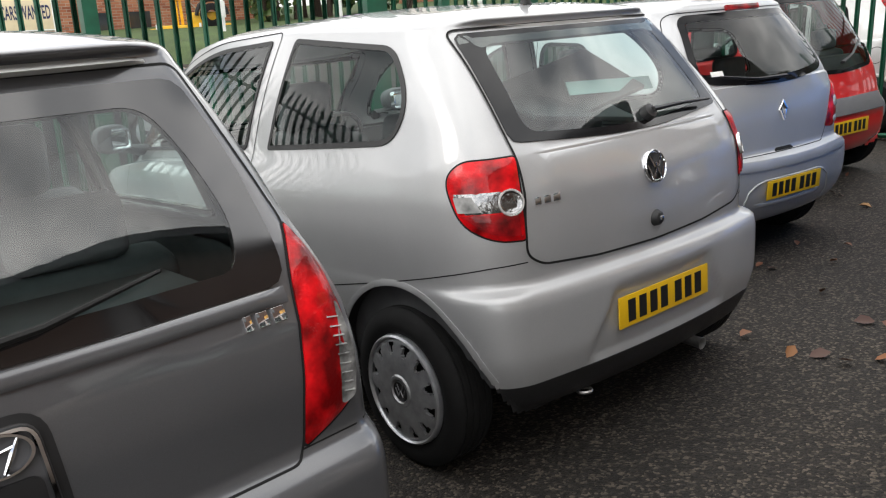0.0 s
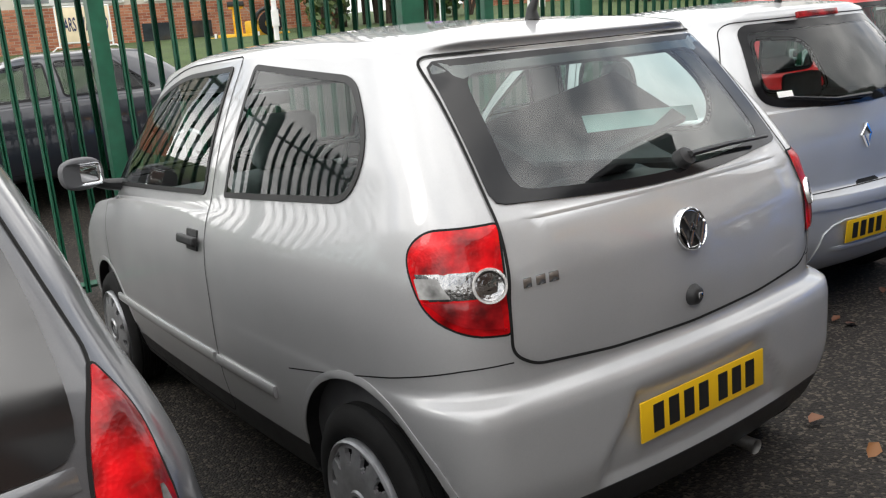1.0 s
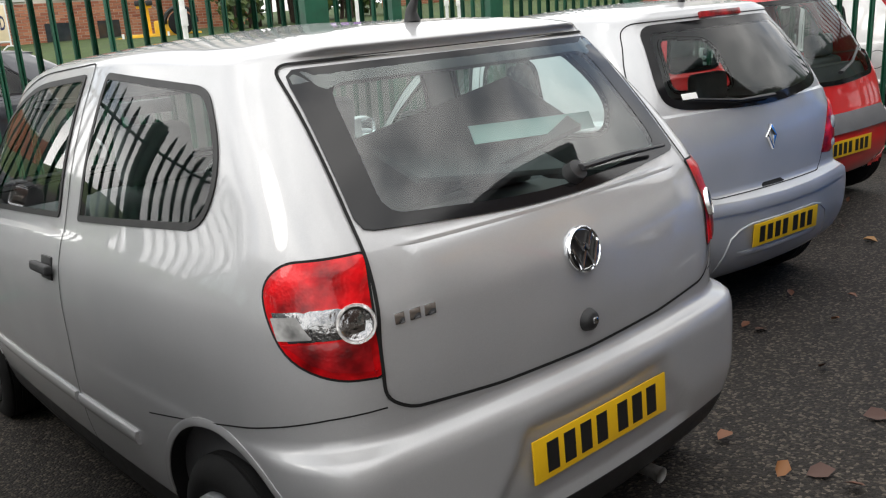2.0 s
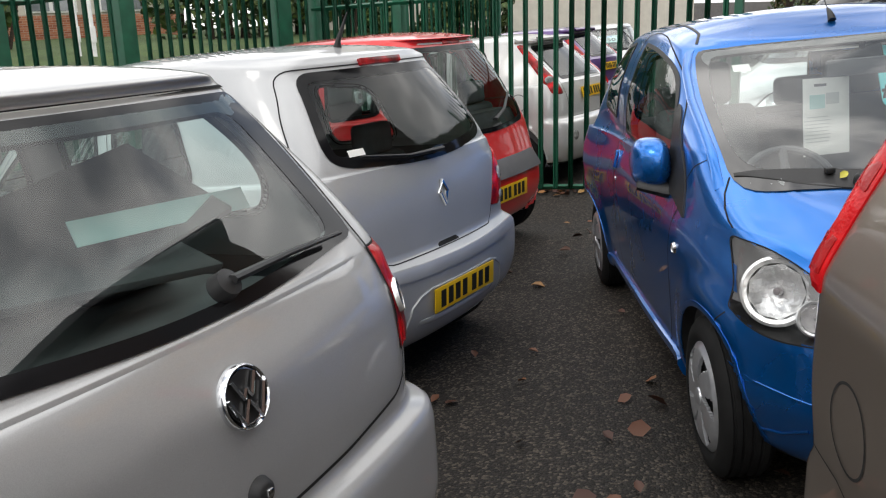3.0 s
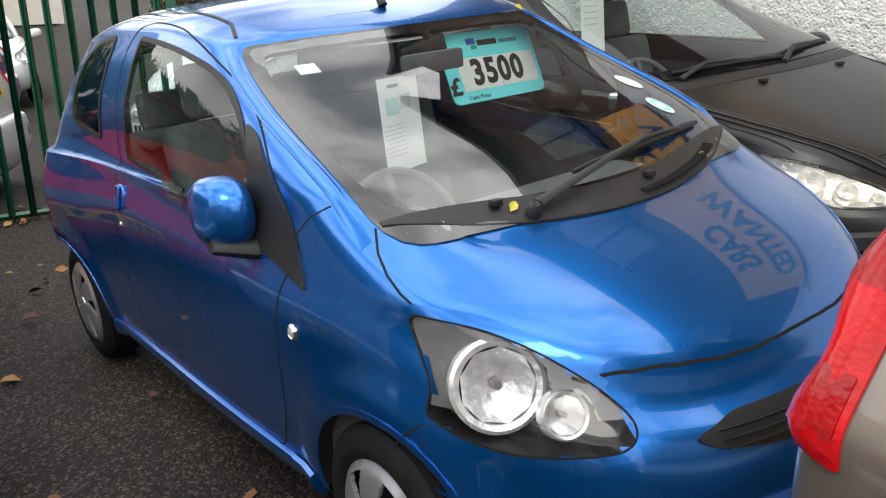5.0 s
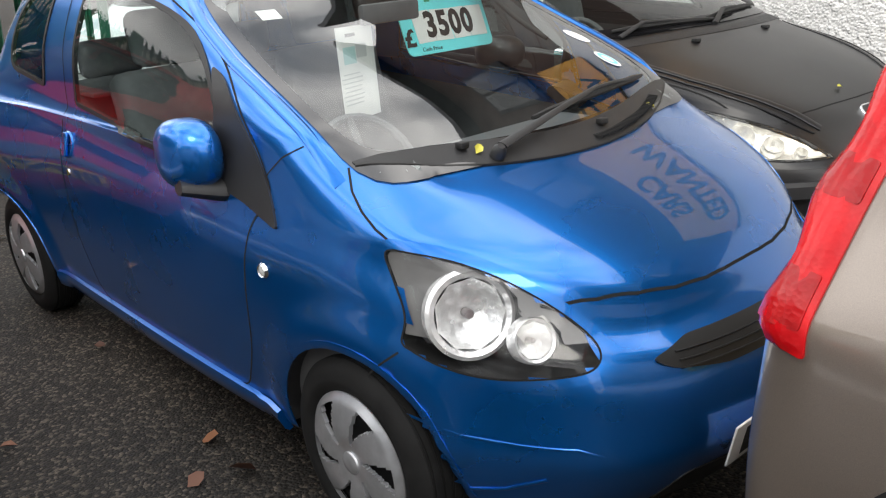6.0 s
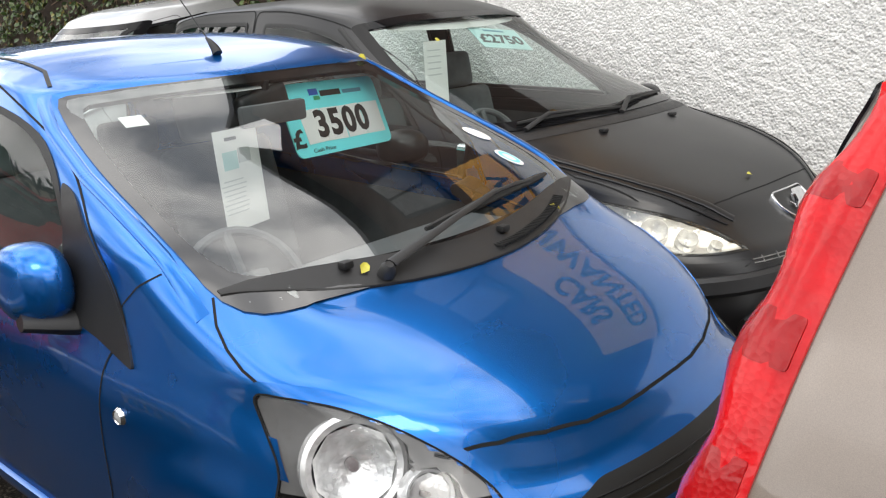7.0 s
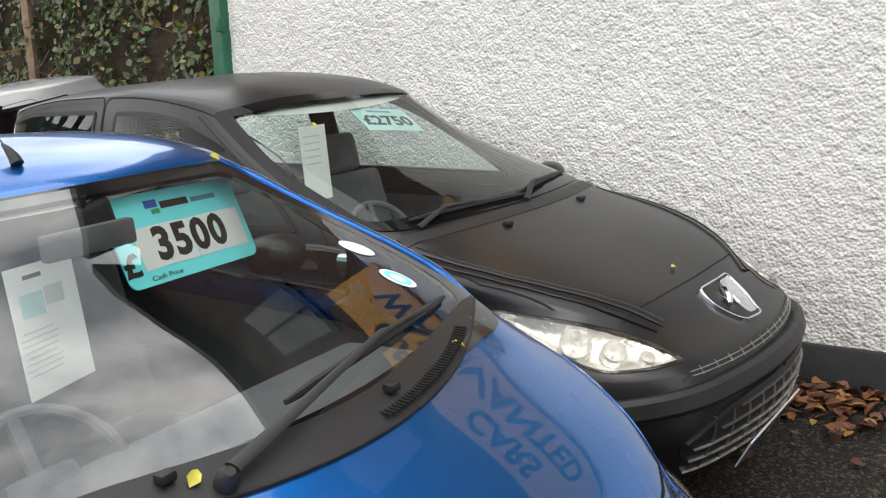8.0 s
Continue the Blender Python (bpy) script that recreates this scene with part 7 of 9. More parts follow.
def dress_blue_car(car):
    dress_blue_sides(car)
    F, T = car.view("front"), car.view("top")
    screen = rounded([(-0.672, 0.960, 0.07), (0, 0.957, 0.3), (0.672, 0.960, 0.07), (0.645, 1.205, 0.3), (0.572, 1.384, 0.03), (0.3, 1.392, 0.2), (-0.3, 1.392, 0.2), (-0.572, 1.384, 0.03), (-0.645, 1.205, 0.3)], 0.05)
    clear = rounded([(-0.635, 1.015, 0.09), (0, 0.992, 0.3), (0.635, 1.015, 0.09), (0.608, 1.20, 0.3), (0.532, 1.356, 0.03), (0.3, 1.364, 0.2), (-0.3, 1.364, 0.2), (-0.532, 1.356, 0.03), (-0.608, 1.20, 0.3)], 0.05)
    car.window("windscreen", screen, F, material=GLASS_F, frit=FRIT_F, inner=clear, label="large raked windscreen with a dark border")
    for sd in (1, -1):
        car.line("bonnet_gap", [(sd * 0.666, 2.575), (sd * 0.695, 2.62), (sd * 0.709, 2.67), (sd * 0.712, 2.72), (sd * 0.708, 2.765)], T, 0.006)
    arc = [(0.552, 3.074), (0.535, 3.094), (0.45, 3.150), (0.361, 3.192), (0.26, 3.224), (0.158, 3.242), (0.08, 3.247), (0, 3.248)]
    car.line("bonnet_gap", arc + [(-x, y) for x, y in arc[-2::-1]], T, 0.008)
    car.panel("lower_grille", rounded([(-0.42, 0.25), (0.42, 0.25), (0.36, 0.335), (-0.36, 0.335)], 0.03), F, INK, off=0.003)
    slot = car.panel("upper_grille", rounded([(-0.425, 0.624), (-0.32, 0.648), (0.32, 0.648), (0.425, 0.624), (0.39, 0.603), (0.25, 0.582), (-0.25, 0.582), (-0.39, 0.603)], 0.02), F, INK, off=0.009, grid=0.02)
    for k in range(3):
        car.line("grille_bar", [(-0.37, 0.600 + 0.014 * k), (0, 0.596 + 0.015 * k), (0.37, 0.600 + 0.014 * k)], F, 0.004, thick=0.014, material=PLASTIC, parent=slot)
    car.plate(F, 0.045, 0.408, PLATE_W)
    xs = [-0.652 + 0.0652 * k for k in range(21)]
    edge = lambda x: 2.800 - 0.222 * (abs(x) / 0.655) ** 2.0  # noqa: E731
    rim_ = [Vector((x, edge(x))) for x in xs] + [Vector((x, edge(x) - 0.075 * (1 - (x / 0.66) ** 4) - 0.004)) for x in xs[::-1]]
    cowl = car.panel("cowl", rim_, T, PLASTIC, off=0.006, rim=0.012, grid=0.04, label="black plastic cowl below the windscreen")
    car.line("cowl_seal", [(x, edge(x) + 0.003) for x in xs], T, 0.009, thick=0.007, material=RUBBER)
    for k in range(36):
        x = -0.03 - 0.0118 * k
        lo_, nl = car.drop((x, edge(x) - 0.026), T)
        part("vent_rib", box(0.005, 0.040, 0.007, Matrix.Translation(lo_ + nl * 0.010)), GAP, cowl)
    for x, y in ((0.385, 2.672), (-0.095, 2.741)):
        lo_, nl = car.drop((x, y), T)
        part("washer_jet", box(0.030, 0.026, 0.018, Matrix.Translation(lo_ + nl * 0.016), 0.006), RUBBER, cowl)
    # one wiper: boss, arm, blade on a rocker
    boss = car.drop((0.315, 2.728), T)
    part("wiper_boss", tube([boss[0], boss[0] + boss[1] * 0.03, boss[0] + boss[1] * 0.042], [0.022, 0.019, 0.010], 12), PLASTIC, car.root)
    hits = [car.drop(p, F) for p in ((0.30, 0.975), (0.17, 0.992), (0.0, 1.015), (-0.20, 1.035))]
    part("wiper_arm", tube([p + n * h for (p, n), h in zip(hits, (0.030, 0.040, 0.040, 0.034))], [0.017, 0.014, 0.011, 0.008], 8, flat=0.5), PLASTIC, car.root, "black wiper arm")
    blade = [car.drop((0.12 - 0.64 * q, 1.018 + 0.012 * q + 0.03 * q * (1 - q)), F) for q in [k / 8 for k in range(9)]]
    part("wiper_blade", tube([p + n * 0.014 for p, n in blade], [0.005] + [0.010] * 7 + [0.005], 6, flat=1.2), RUBBER, car.root, "black wiper blade")
    part("blade_yoke", tube([p + n * h for (p, n), h in zip(blade[1:8], (0.016, 0.024, 0.032, 0.036, 0.032, 0.024, 0.016))], 0.006, 6), PLASTIC, car.root)
    # price card behind the glass, a paper sheet and stickers
    upright = Matrix(((-1, 0, 0, 0), (0, 0, 1, 0), (0, 1, 0, 0), (0, 0, 0, 1)))
    turned = lambda a, b, c: Matrix.Rotation(radians(a), 4, "X") @ Matrix.Rotation(radians(b), 4, "Y") @ Matrix.Rotation(radians(c), 4, "Z") @ upright  # noqa: E731
    m = Matrix.Translation((-0.374, 1.820, 1.218)) @ turned(19.9, 1.2, 8.4)
    W_, H_ = 0.50, 0.25
    base_ = plaque(rounded([(-W_ / 2, -H_ / 2), (W_ / 2, -H_ / 2), (W_ / 2, H_ / 2), (-W_ / 2, H_ / 2)], 0.03, step=1), 0.005, m)
    card = part("price_card", base_, CARD_T, car.root, "turquoise price card with black figures", sharp=30)
    for k in range(4):
        part("figure_strip", box(0.1, 0.115, 0.0015, m @ Matrix.Translation((-0.135 + 0.104 * k, -0.026, 0.0035)) @ Matrix.Rotation(radians((1.5, -1, 1, -0.5)[k]), 4, "Z")), PAPER, card)
    letters("3500", 0.125, INK, card, m @ Matrix.Translation((0.012, -0.026, 0.0052)) @ Matrix.Diagonal((1.02, 1, 1, 1)), bold=0.005, spacing=1.12)
    letters("\u00a3", 0.085, INK, card, m @ Matrix.Translation((-0.225, -0.064, 0.0035)) @ Matrix.Diagonal((1.2, 1, 1, 1)), bold=0.003)
    letters("Cash Price", 0.020, INK, card, m @ Matrix.Translation((-0.12, -0.108, 0.0035)) @ Matrix.Diagonal((1.3, 1, 1, 1)))
    part("logo_bar", box(0.105, 0.020, 0.001, m @ Matrix.Translation((0.0, 0.082, 0.0032))), INK, card)
    part("logo_bar", box(0.100, 0.014, 0.001, m @ Matrix.Translation((0.115, 0.080, 0.0032))), CARD_B2, card)
    part("logo_patch", box(0.045, 0.022, 0.001, m @ Matrix.Translation((-0.085, 0.090, 0.0032))), CARD_B, card)
    part("logo_patch", box(0.030, 0.014, 0.001, m @ Matrix.Translation((-0.075, 0.068, 0.0032))), CARD_G, card)
    m = Matrix.Translation((0.086, 1.881, 1.087)) @ turned(4.1, -0.6, 21.2)
    sheet = part("paper_sheet", box(0.228, 0.305, 0.0015, m), PAPER, car.root, "white paper sheet with faint print")
    part("print_block", box(0.075, 0.055, 0.0006, m @ Matrix.Translation((-0.045, 0.060, 0.0012))), CARD_T2, sheet)
    part("print_block", box(0.065, 0.045, 0.0006, m @ Matrix.Translation((0.03, 0.070, 0.0012))), PRINT_PALE, sheet)
    part("print_bar", box(0.06, 0.010, 0.0006, m @ Matrix.Translation((-0.03, 0.125, 0.0012))), PLASTIC_G, sheet)
    for k in range(8):
        part("print_bar", box(0.10 + 0.03 * (k * 7 % 4) / 3, 0.0035, 0.0006, m @ Matrix.Translation((-0.045, 0.0 - 0.014 * k, 0.0012))), PRINT_PALE, sheet)
    for x, z, ring_ in ((-0.520, 1.150, False), (-0.485, 1.088, True)):
        fm = frame_on(car, (x, z), F)
        st = part("round_sticker", lathe_at([(0.0055, 0.0), (0.005, 0.034)], fm @ Matrix.Diagonal((1, 1.5, 1, 1)), 28), PAPER, car.root, "round white windscreen sticker")
        if ring_:
            part("print_ring", lathe_at([(0.0062, 0.016), (0.0062, 0.026)], fm @ Matrix.Diagonal((1, 1.5, 1, 1)), 28), CARD_T, st)
    for x, z, w, h in ((-0.475, 1.366, 0.075, 0.022), (0.43, 1.315, 0.065, 0.055)):
        fm = frame_on(car, (x, z), F)
        part("top_sticker", box(w, h, 0.001, fm @ Matrix.Translation((0, 0, -0.006))), PAPER, car.root, "small white sticker")
    rng = random.Random(77)
    for x, z in ((0.352, 0.985), (-0.376, 0.972), (-0.54, 1.392)):
        p, n = car.drop((x, z), F)
        lf = leaf_cloud("yellow_leaf", [(car.root.matrix_basis @ (p + n * 0.012), tuple(car.root.matrix_basis.to_3x3() @ n))], 0.028, YELLOW_LEAF, "", "", rng.randint(1, 99), flat=0.2)
        tagged(lf, "small yellow fallen leaf lying on the blue car", "leaf")
    part("mirror_cover", box(0.19, 0.05, 0.085, Matrix.Translation((-0.05, 1.84, 1.30)) @ Matrix.Rotation(radians(12), 4, "Y"), 0.02, 3), RUBBER, car.root, "dark rear-view mirror")
    part("mirror_stem", tube([(-0.06, 1.85, 1.335), (-0.06, 1.86, 1.37)], 0.012, 8), RUBBER, car.root)
    loc, nor = car.drop((0.0, 1.68), T)
    part("aerial_foot", tube([loc + Vector((0, 0.03, -0.004)), loc + Vector((0, 0.018, 0.014)), loc + Vector((0, -0.004, 0.034)), loc + Vector((0, -0.022, 0.046))], [0.017, 0.014, 0.009, 0.004], 10), RUBBER, car.root)
    part("aerial", tube([loc + Vector((0, -0.015, 0.042)), loc + Vector((0, -0.26, 0.29))], 0.0022, 6), RUBBER, car.root)


blue_car.window("rear_window", rounded([(-0.55, 0.90), (0.55, 0.90), (0.47, 1.36), (-0.47, 1.36)], 0.06), blue_car.view("rear"), 0.04, GLASS)
dress_blue_car(blue_car)
blue_car.finish()

RED_SHAPE = dict(CITY, H=1.55, rail=[(0.3, 1.455), (0.9, 1.50), (1.4, 1.505), (1.85, 1.47)], rear=[(0.19, 0.2), (0.215, 0.09), (0.32, 0.02), (0.45, 0.0), (0.56, 0.01), (0.64, 0.05), (0.75, 0.07), (0.86, 0.09), (0.98, 0.13), (1.2, 0.22), (1.46, 0.37)], cr=(0.2, 0.24), lip=-0.04)
red_car = Car("hatchback", RED_SHAPE, place_car(3.24, 6.64, 126, 0.09), RED, "bright red city car parked tail out beside the fence", res=0.03)


def dress_red_car(car):
    dress_city_sides(car, RED)
    R = car.view("rear")
    car.window("rear_window", rounded([(-0.52, 0.86, 0.06), (0, 0.82, 0.3), (0.52, 0.86, 0.06), (0.565, 1.0, 0.08), (0.48, 1.42, 0.05), (-0.48, 1.42, 0.05), (-0.565, 1.0, 0.08)], 0.05), R, 0.03, GLASS_D, label="tall dark glass tailgate")
    car.line("bumper_strip", [(-0.58, 0.58), (-0.3, 0.58), (0, 0.58), (0.3, 0.58), (0.58, 0.58)], R, 0.14, thick=0.008, material=PLASTIC_G)
    car.plate(R, 0.0, 0.42, PLATE_Y)
    for sd in (1, -1):
        c = car.view("corner", sd, 42)
        car.panel("tail_lamp", rounded([(-0.03, 0.72), (-0.06, 0.90), (0.0, 1.0), (0.07, 0.95), (0.07, 0.74)], 0.04), c, RED_L, bulge=0.012, grid=0.03)
    part("high_brake_lamp", box(0.22, 0.03, 0.02, frame_on(car, (0, 1.445), R), 0.006), RED_D, car.root)
    a = [car.drop(p, R) for p in ((0.02, 0.90), (0.2, 0.95), (0.42, 1.05))]
    part("wiper_arm", tube([p + n * 0.03 for p, n in a], [0.02, 0.013, 0.008], 8, flat=0.6), PLASTIC, car.root, "black rear wiper")


dress_red_car(red_car)
front_glass(red_car, 0.97, 1.42, 0.62, 0.52)
red_car.finish()

# --- black hatchback along the white wall ---
BLACK_SHAPE = dict(L=4.03, mirror=False, H=1.668, zs=[0.19, 0.215, 0.32, 0.43, 0.55, 0.64, 0.75, 0.86, 0.97],
            side=[(0.19, 0.74), (0.215, 0.80), (0.32, 0.845), (0.45, 0.868), (0.6, 0.873), (0.75, 0.868), (0.86, 0.85), (0.97, 0.815)],
            rear=[(0.19, 0.2), (0.215, 0.09), (0.32, 0.02), (0.45, 0.0), (0.56, 0.01), (0.64, 0.04), (0.75, 0.06), (0.86, 0.08), (0.97, 0.11), (1.2, 0.19), (1.40, 0.29)],
            front=[(0.19, 3.85), (0.215, 3.93), (0.32, 4.0), (0.43, 4.03), (0.55, 4.01), (0.64, 3.98), (0.75, 3.92), (0.97, 3.80)],
            belt=[(0, 1.02), (1.0, 0.99), (2.2, 0.96), (2.8, 0.935), (3.2, 0.885), (3.6, 0.80), (3.9, 0.71)],
            cowl_y=3.10, cowl_z=1.02, gcf=(0.12, 0.16), cb=0.20, hood=0.065, wb=0.80, wt=0.635, rail=[(-0.2, 1.53), (0.2, 1.58), (0.7, 1.612), (1.2, 1.612), (1.6, 1.575), (1.95, 1.505), (2.3, 1.40)], ftop=2.08,
            bonnet=([(2.6, 1.12), (3.1, 1.012), (3.4, 0.925), (3.7, 0.80), (3.85, 0.70)], [(2.6, 0.96), (3.0, 0.925), (3.3, 0.868), (3.6, 0.78), (3.9, 0.68)], 0.86), soft=(2.9, 3.2, 16), gtr=0.0, flares=((0.52, 0.29, 0.36, 0.012), (3.26, 0.29, 0.36, 0.014)),
            pivot=(0.80, 0.40), cr=(0.26, 0.30), br=0.08, bf=0.24, cf=(0.34, 0.38), gbr=0.10, gcr=(0.14, 0.18), tf=0.09, black=0.22, seat_y=1.75, bench_y=0.75)
BLACK_SHAPE["rear"] = [(z, y - 0.3) for z, y in BLACK_SHAPE["rear"]]
black_car = Car("hatchback", BLACK_SHAPE, place_car(6.546, 5.765, 241.1), BLACK, "dusty black hatchback parked along the white wall", res=0.024)


def dress_black_car(car):
    F, T = car.view("front"), car.view("top")
    half = [(0.688, 1.046, 0.06), (0.657, 1.171, 0.2), (0.625, 1.331, 0.2), (0.588, 1.50, 0.03), (0.34, 1.531, 0.2)]
    screen = rounded([(-0.611, 1.034, 0.1), (-0.3, 1.046, 0.2), (0.3, 1.046, 0.2), (0.611, 1.034, 0.1)] + half + [(-p[0],) + p[1:] for p in half[::-1]], 0.05)
    car.window("windscreen", screen, F, 0.03, GLASS_B, label="dusty raked windscreen")
    for sd in (1, -1):
        v = car.view("side", sd)
        car.window("front_door_window", rounded([(1.20, 1.06, 0.03), (2.47, 1.03, 0.03), (2.335, 1.15, 0.1), (2.16, 1.27, 0.1), (1.97, 1.385, 0.1), (1.74, 1.475, 0.1), (1.48, 1.525, 0.1), (1.225, 1.535, 0.03)], 0.05), v, 0.020, side=sd, frit=RUBBER)
        car.window("rear_door_window", rounded([(0.10, 1.09, 0.06), (1.04, 1.06, 0.03), (1.06, 1.548, 0.03), (0.38, 1.562, 0.12), (0.12, 1.51, 0.08)], 0.05), v, 0.020, side=sd, frit=RUBBER)
        car.line("door_gap", rounded([(1.12, 0.27), (2.60, 0.27), (2.66, 0.60), (2.65, 0.98), (2.45, 1.17, 0.2), (2.18, 1.34, 0.2), (1.86, 1.50, 0.2), (1.45, 1.588, 0.2), (1.13, 1.60)], 0.06), v, 0.007, closed=True)
        car.line("door_gap", rounded([(0.10, 0.70), (0.35, 0.32), (1.10, 0.27), (1.12, 1.605, 0.03), (0.60, 1.612, 0.2), (0.20, 1.575, 0.15), (0.05, 1.45, 0.1)], 0.06), v, 0.007, closed=True)
        car.line("waist_strip", [(0.5, 0.985), (1.6, 0.955), (2.5, 0.925)], v, 0.03, thick=0.008, material=PLASTIC)
        uv = corner_uv(car, 140, [(0.722, 3.31, 0.829, 0.02), (0.658, 3.482, 0.798, 0.1), (0.554, 3.644, 0.753, 0.1), (0.467, 3.773, 0.692, 0.05), (0.44, 3.877, 0.637, 0.012), (0.557, 3.813, 0.634, 0.05), (0.663, 3.697, 0.640, 0.06), (0.70, 3.60, 0.685, 0.06), (0.735, 3.43, 0.765, 0.06)])
        lamps = corner_uv(car, 140, [(0.645, 3.61, 0.718), (0.575, 3.70, 0.688), (0.515, 3.78, 0.662)])
        bowl = headlamp(car, sd, uv, 140, [(*lamps[0], 0.052), (*lamps[1], 0.040), (*lamps[2], 0.024)], YELLOWED, REFLECTOR)
        wing_mirror(car, sd, 2.56, 0.97, 0.76, BLACK)
        # added matt black strip: hides the pillar's bright reflection of wall and sky
        car.line("added_pillar_cover", [(sd * 0.705, 1.04), (sd * 0.675, 1.171), (sd * 0.643, 1.331), (sd * 0.607, 1.49)], F, 0.022, thick=0.008, material=RUBBER)
        for k, w in ((0, 0.030), (0.045, 0.016)):
            car.line("bonnet_crease", [(sd * (0.655 + k), 2.99), (sd * (0.640 + k), 3.18), (sd * (0.604 + k), 3.35), (sd * (0.545 + k), 3.50), (sd * (0.463 + k), 3.64), (sd * (0.36 + k), 3.77)], T, w, thick=0.007, material=BLACK)
        loc, nor = car.drop((sd * 0.27, 3.123), T)
        part("washer_jet", box(0.035, 0.03, 0.016, Matrix.Translation(loc + nor * 0.006), 0.006), RUBBER, car.root)
    arc = [(0.70, 3.05), (0.70, 3.30), (0.62, 3.53), (0.545, 3.655), (0.481, 3.695), (0.30, 3.716), (0.122, 3.722), (0, 3.724)]
    car.line("bonnet_gap", arc + [(-x, y) for x, y in arc[-2::-1]], T, 0.007)
    car.line("cowl", [(-0.66 + 0.066 * k, 3.075 - 0.20 * ((-0.66 + 0.066 * k) / 0.8) ** 2) for k in range(21)], T, 0.06, thick=0.004, material=PLASTIC)
    for x0, x1, z in ((0.56, -0.05, 1.052), (0.02, -0.58, 1.062)):
        a = [car.drop((x0 + (x1 - x0) * q, z + 0.04 * q * (1 - q)), F) for q in (0, 0.25, 0.5, 0.75, 1)]
        part("wiper_blade", tube([p + n * 0.014 for p, n in a], [0.006, 0.011, 0.012, 0.010, 0.005], 6, flat=1.2), RUBBER, car.root, "black wiper blade")
        part("wiper_arm", tube([a[0][0] + Vector((0, 0.05, -0.01)), a[1][0] + a[1][1] * 0.035, a[2][0] + a[2][1] * 0.028], [0.014, 0.011, 0.008], 8, flat=0.6), PLASTIC, car.root)
    # rounded bumper lip, slim upper grille, wide barred lower grille, shield badge
    car.line("bumper_bar", [(-0.74, 0.520), (-0.6, 0.528), (-0.3, 0.540), (0, 0.545), (0.3, 0.540), (0.6, 0.528), (0.74, 0.520)], F, 0.075, thick=0.035, material=PLASTIC, label="rounded black plastic bumper lip")
    ug = car.panel("upper_grille", rounded([(-0.50, 0.588), (0.50, 0.588), (0.42, 0.618), (-0.42, 0.618)], 0.012), F, INK, off=0.004)
    for k in range(2):
        car.line("grille_bar", [(-0.46, 0.596 + 0.012 * k), (0, 0.597 + 0.013 * k), (0.46, 0.596 + 0.012 * k)], F, 0.004, thick=0.008, material=STEEL, parent=ug)
    for k in range(13):
        x = -0.42 + 0.07 * k
        car.line("grille_bar", [(x, 0.592), (x, 0.616)], F, 0.004, thick=0.007, material=STEEL, parent=ug)
    mouth = rounded([(-0.49, 0.285), (0, 0.262, 0.3), (0.49, 0.285), (0.56, 0.40), (0.36, 0.480), (0, 0.498, 0.3), (-0.36, 0.480), (-0.56, 0.40)], 0.05)
    lg = car.panel("lower_grille", mouth, F, INK, off=0.004, label="wide lower grille with slim metal bars")
    for k in range(5):
        z = 0.295 + 0.042 * k
        w = 0.50 - 0.10 * max(0, k - 2)
        car.line("grille_bar", [(-w, z - 0.006), (-w / 2, z), (0, z), (w / 2, z), (w, z - 0.006)], F, 0.006, thick=0.012, material=STEEL, parent=lg)
    for k in range(11):
        x = -0.45 + 0.09 * k
        car.line("grille_bar", [(x, 0.285), (x * 0.94, 0.46)], F, 0.005, thick=0.010, material=STEEL, parent=lg)
    for sd in (1, -1):
        car.line("grille_trim", [(sd * 0.53, 0.40), (sd * 0.46, 0.437), (sd * 0.36, 0.473), (sd * 0.20, 0.487), (sd * 0.02, 0.492)], F, 0.014, thick=0.014, material=PLASTIC, parent=lg)
    shield = rounded([(-0.185, 0.750), (0.070, 0.752), (0.085, 0.705), (0.045, 0.650), (-0.085, 0.644), (-0.172, 0.690)], 0.025)
    bd = car.panel("badge", shield, F, INK, off=0.006, label="dark shield badge with a chrome emblem")
    car.line("badge_rim", shield, F, 0.010, thick=0.012, material=CHROME, parent=bd, closed=True)
    car.panel("badge_field", rounded([(-0.172, 0.742), (-0.085, 0.744), (-0.05, 0.70), (-0.03, 0.655), (-0.085, 0.652), (-0.162, 0.692)], 0.012), F, CHROME, bd, off=0.009, grid=0.02, rim=0.002)
    m = frame_on(car, (-0.035, 0.70), F)
    eb = bmesh.new()
    tube([m @ Vector(p) for p in ((-0.050, -0.020, 0.014), (-0.015, 0.0, 0.017), (0.010, 0.030, 0.017), (0.012, 0.046, 0.015))], [0.010, 0.016, 0.014, 0.008], 8, eb)
    tube([m @ Vector(p) for p in ((0.0, -0.036, 0.014), (0.0, -0.008, 0.016), (0.046, 0.006, 0.015))], [0.008, 0.013, 0.006], 8, eb)
    tube([m @ Vector(p) for p in ((0.0, 0.018, 0.014), (0.045, 0.034, 0.015))], [0.009, 0.005], 8, eb)
    tube([m @ Vector(p) for p in ((-0.03, -0.012, 0.014), (-0.05, 0.02, 0.015))], [0.006, 0.004], 8, eb)
    part("emblem", eb, CHROME, bd)
    car.plate(F, 0.0, 0.268, PLATE_W, blue=True)
    # price card and paper behind the glass
    m = frame_on(car, (-0.175, 1.405), F) @ Matrix.Translation((0, 0, -0.03)) @ Matrix.Rotation(radians(-14), 4, "Z")
    card = part("price_card", box(0.33, 0.20, 0.004, m, 0.001), CARD_T2, car.root, "pale price card with dark figures")
    letters("\u00a32750", 0.115, INK, card, m @ Matrix.Translation((0.0, -0.015, 0.003)), bold=0.003)
    part("logo_bar", box(0.14, 0.014, 0.001, m @ Matrix.Translation((0.0, 0.072, 0.0028))), CARD_B2, card)
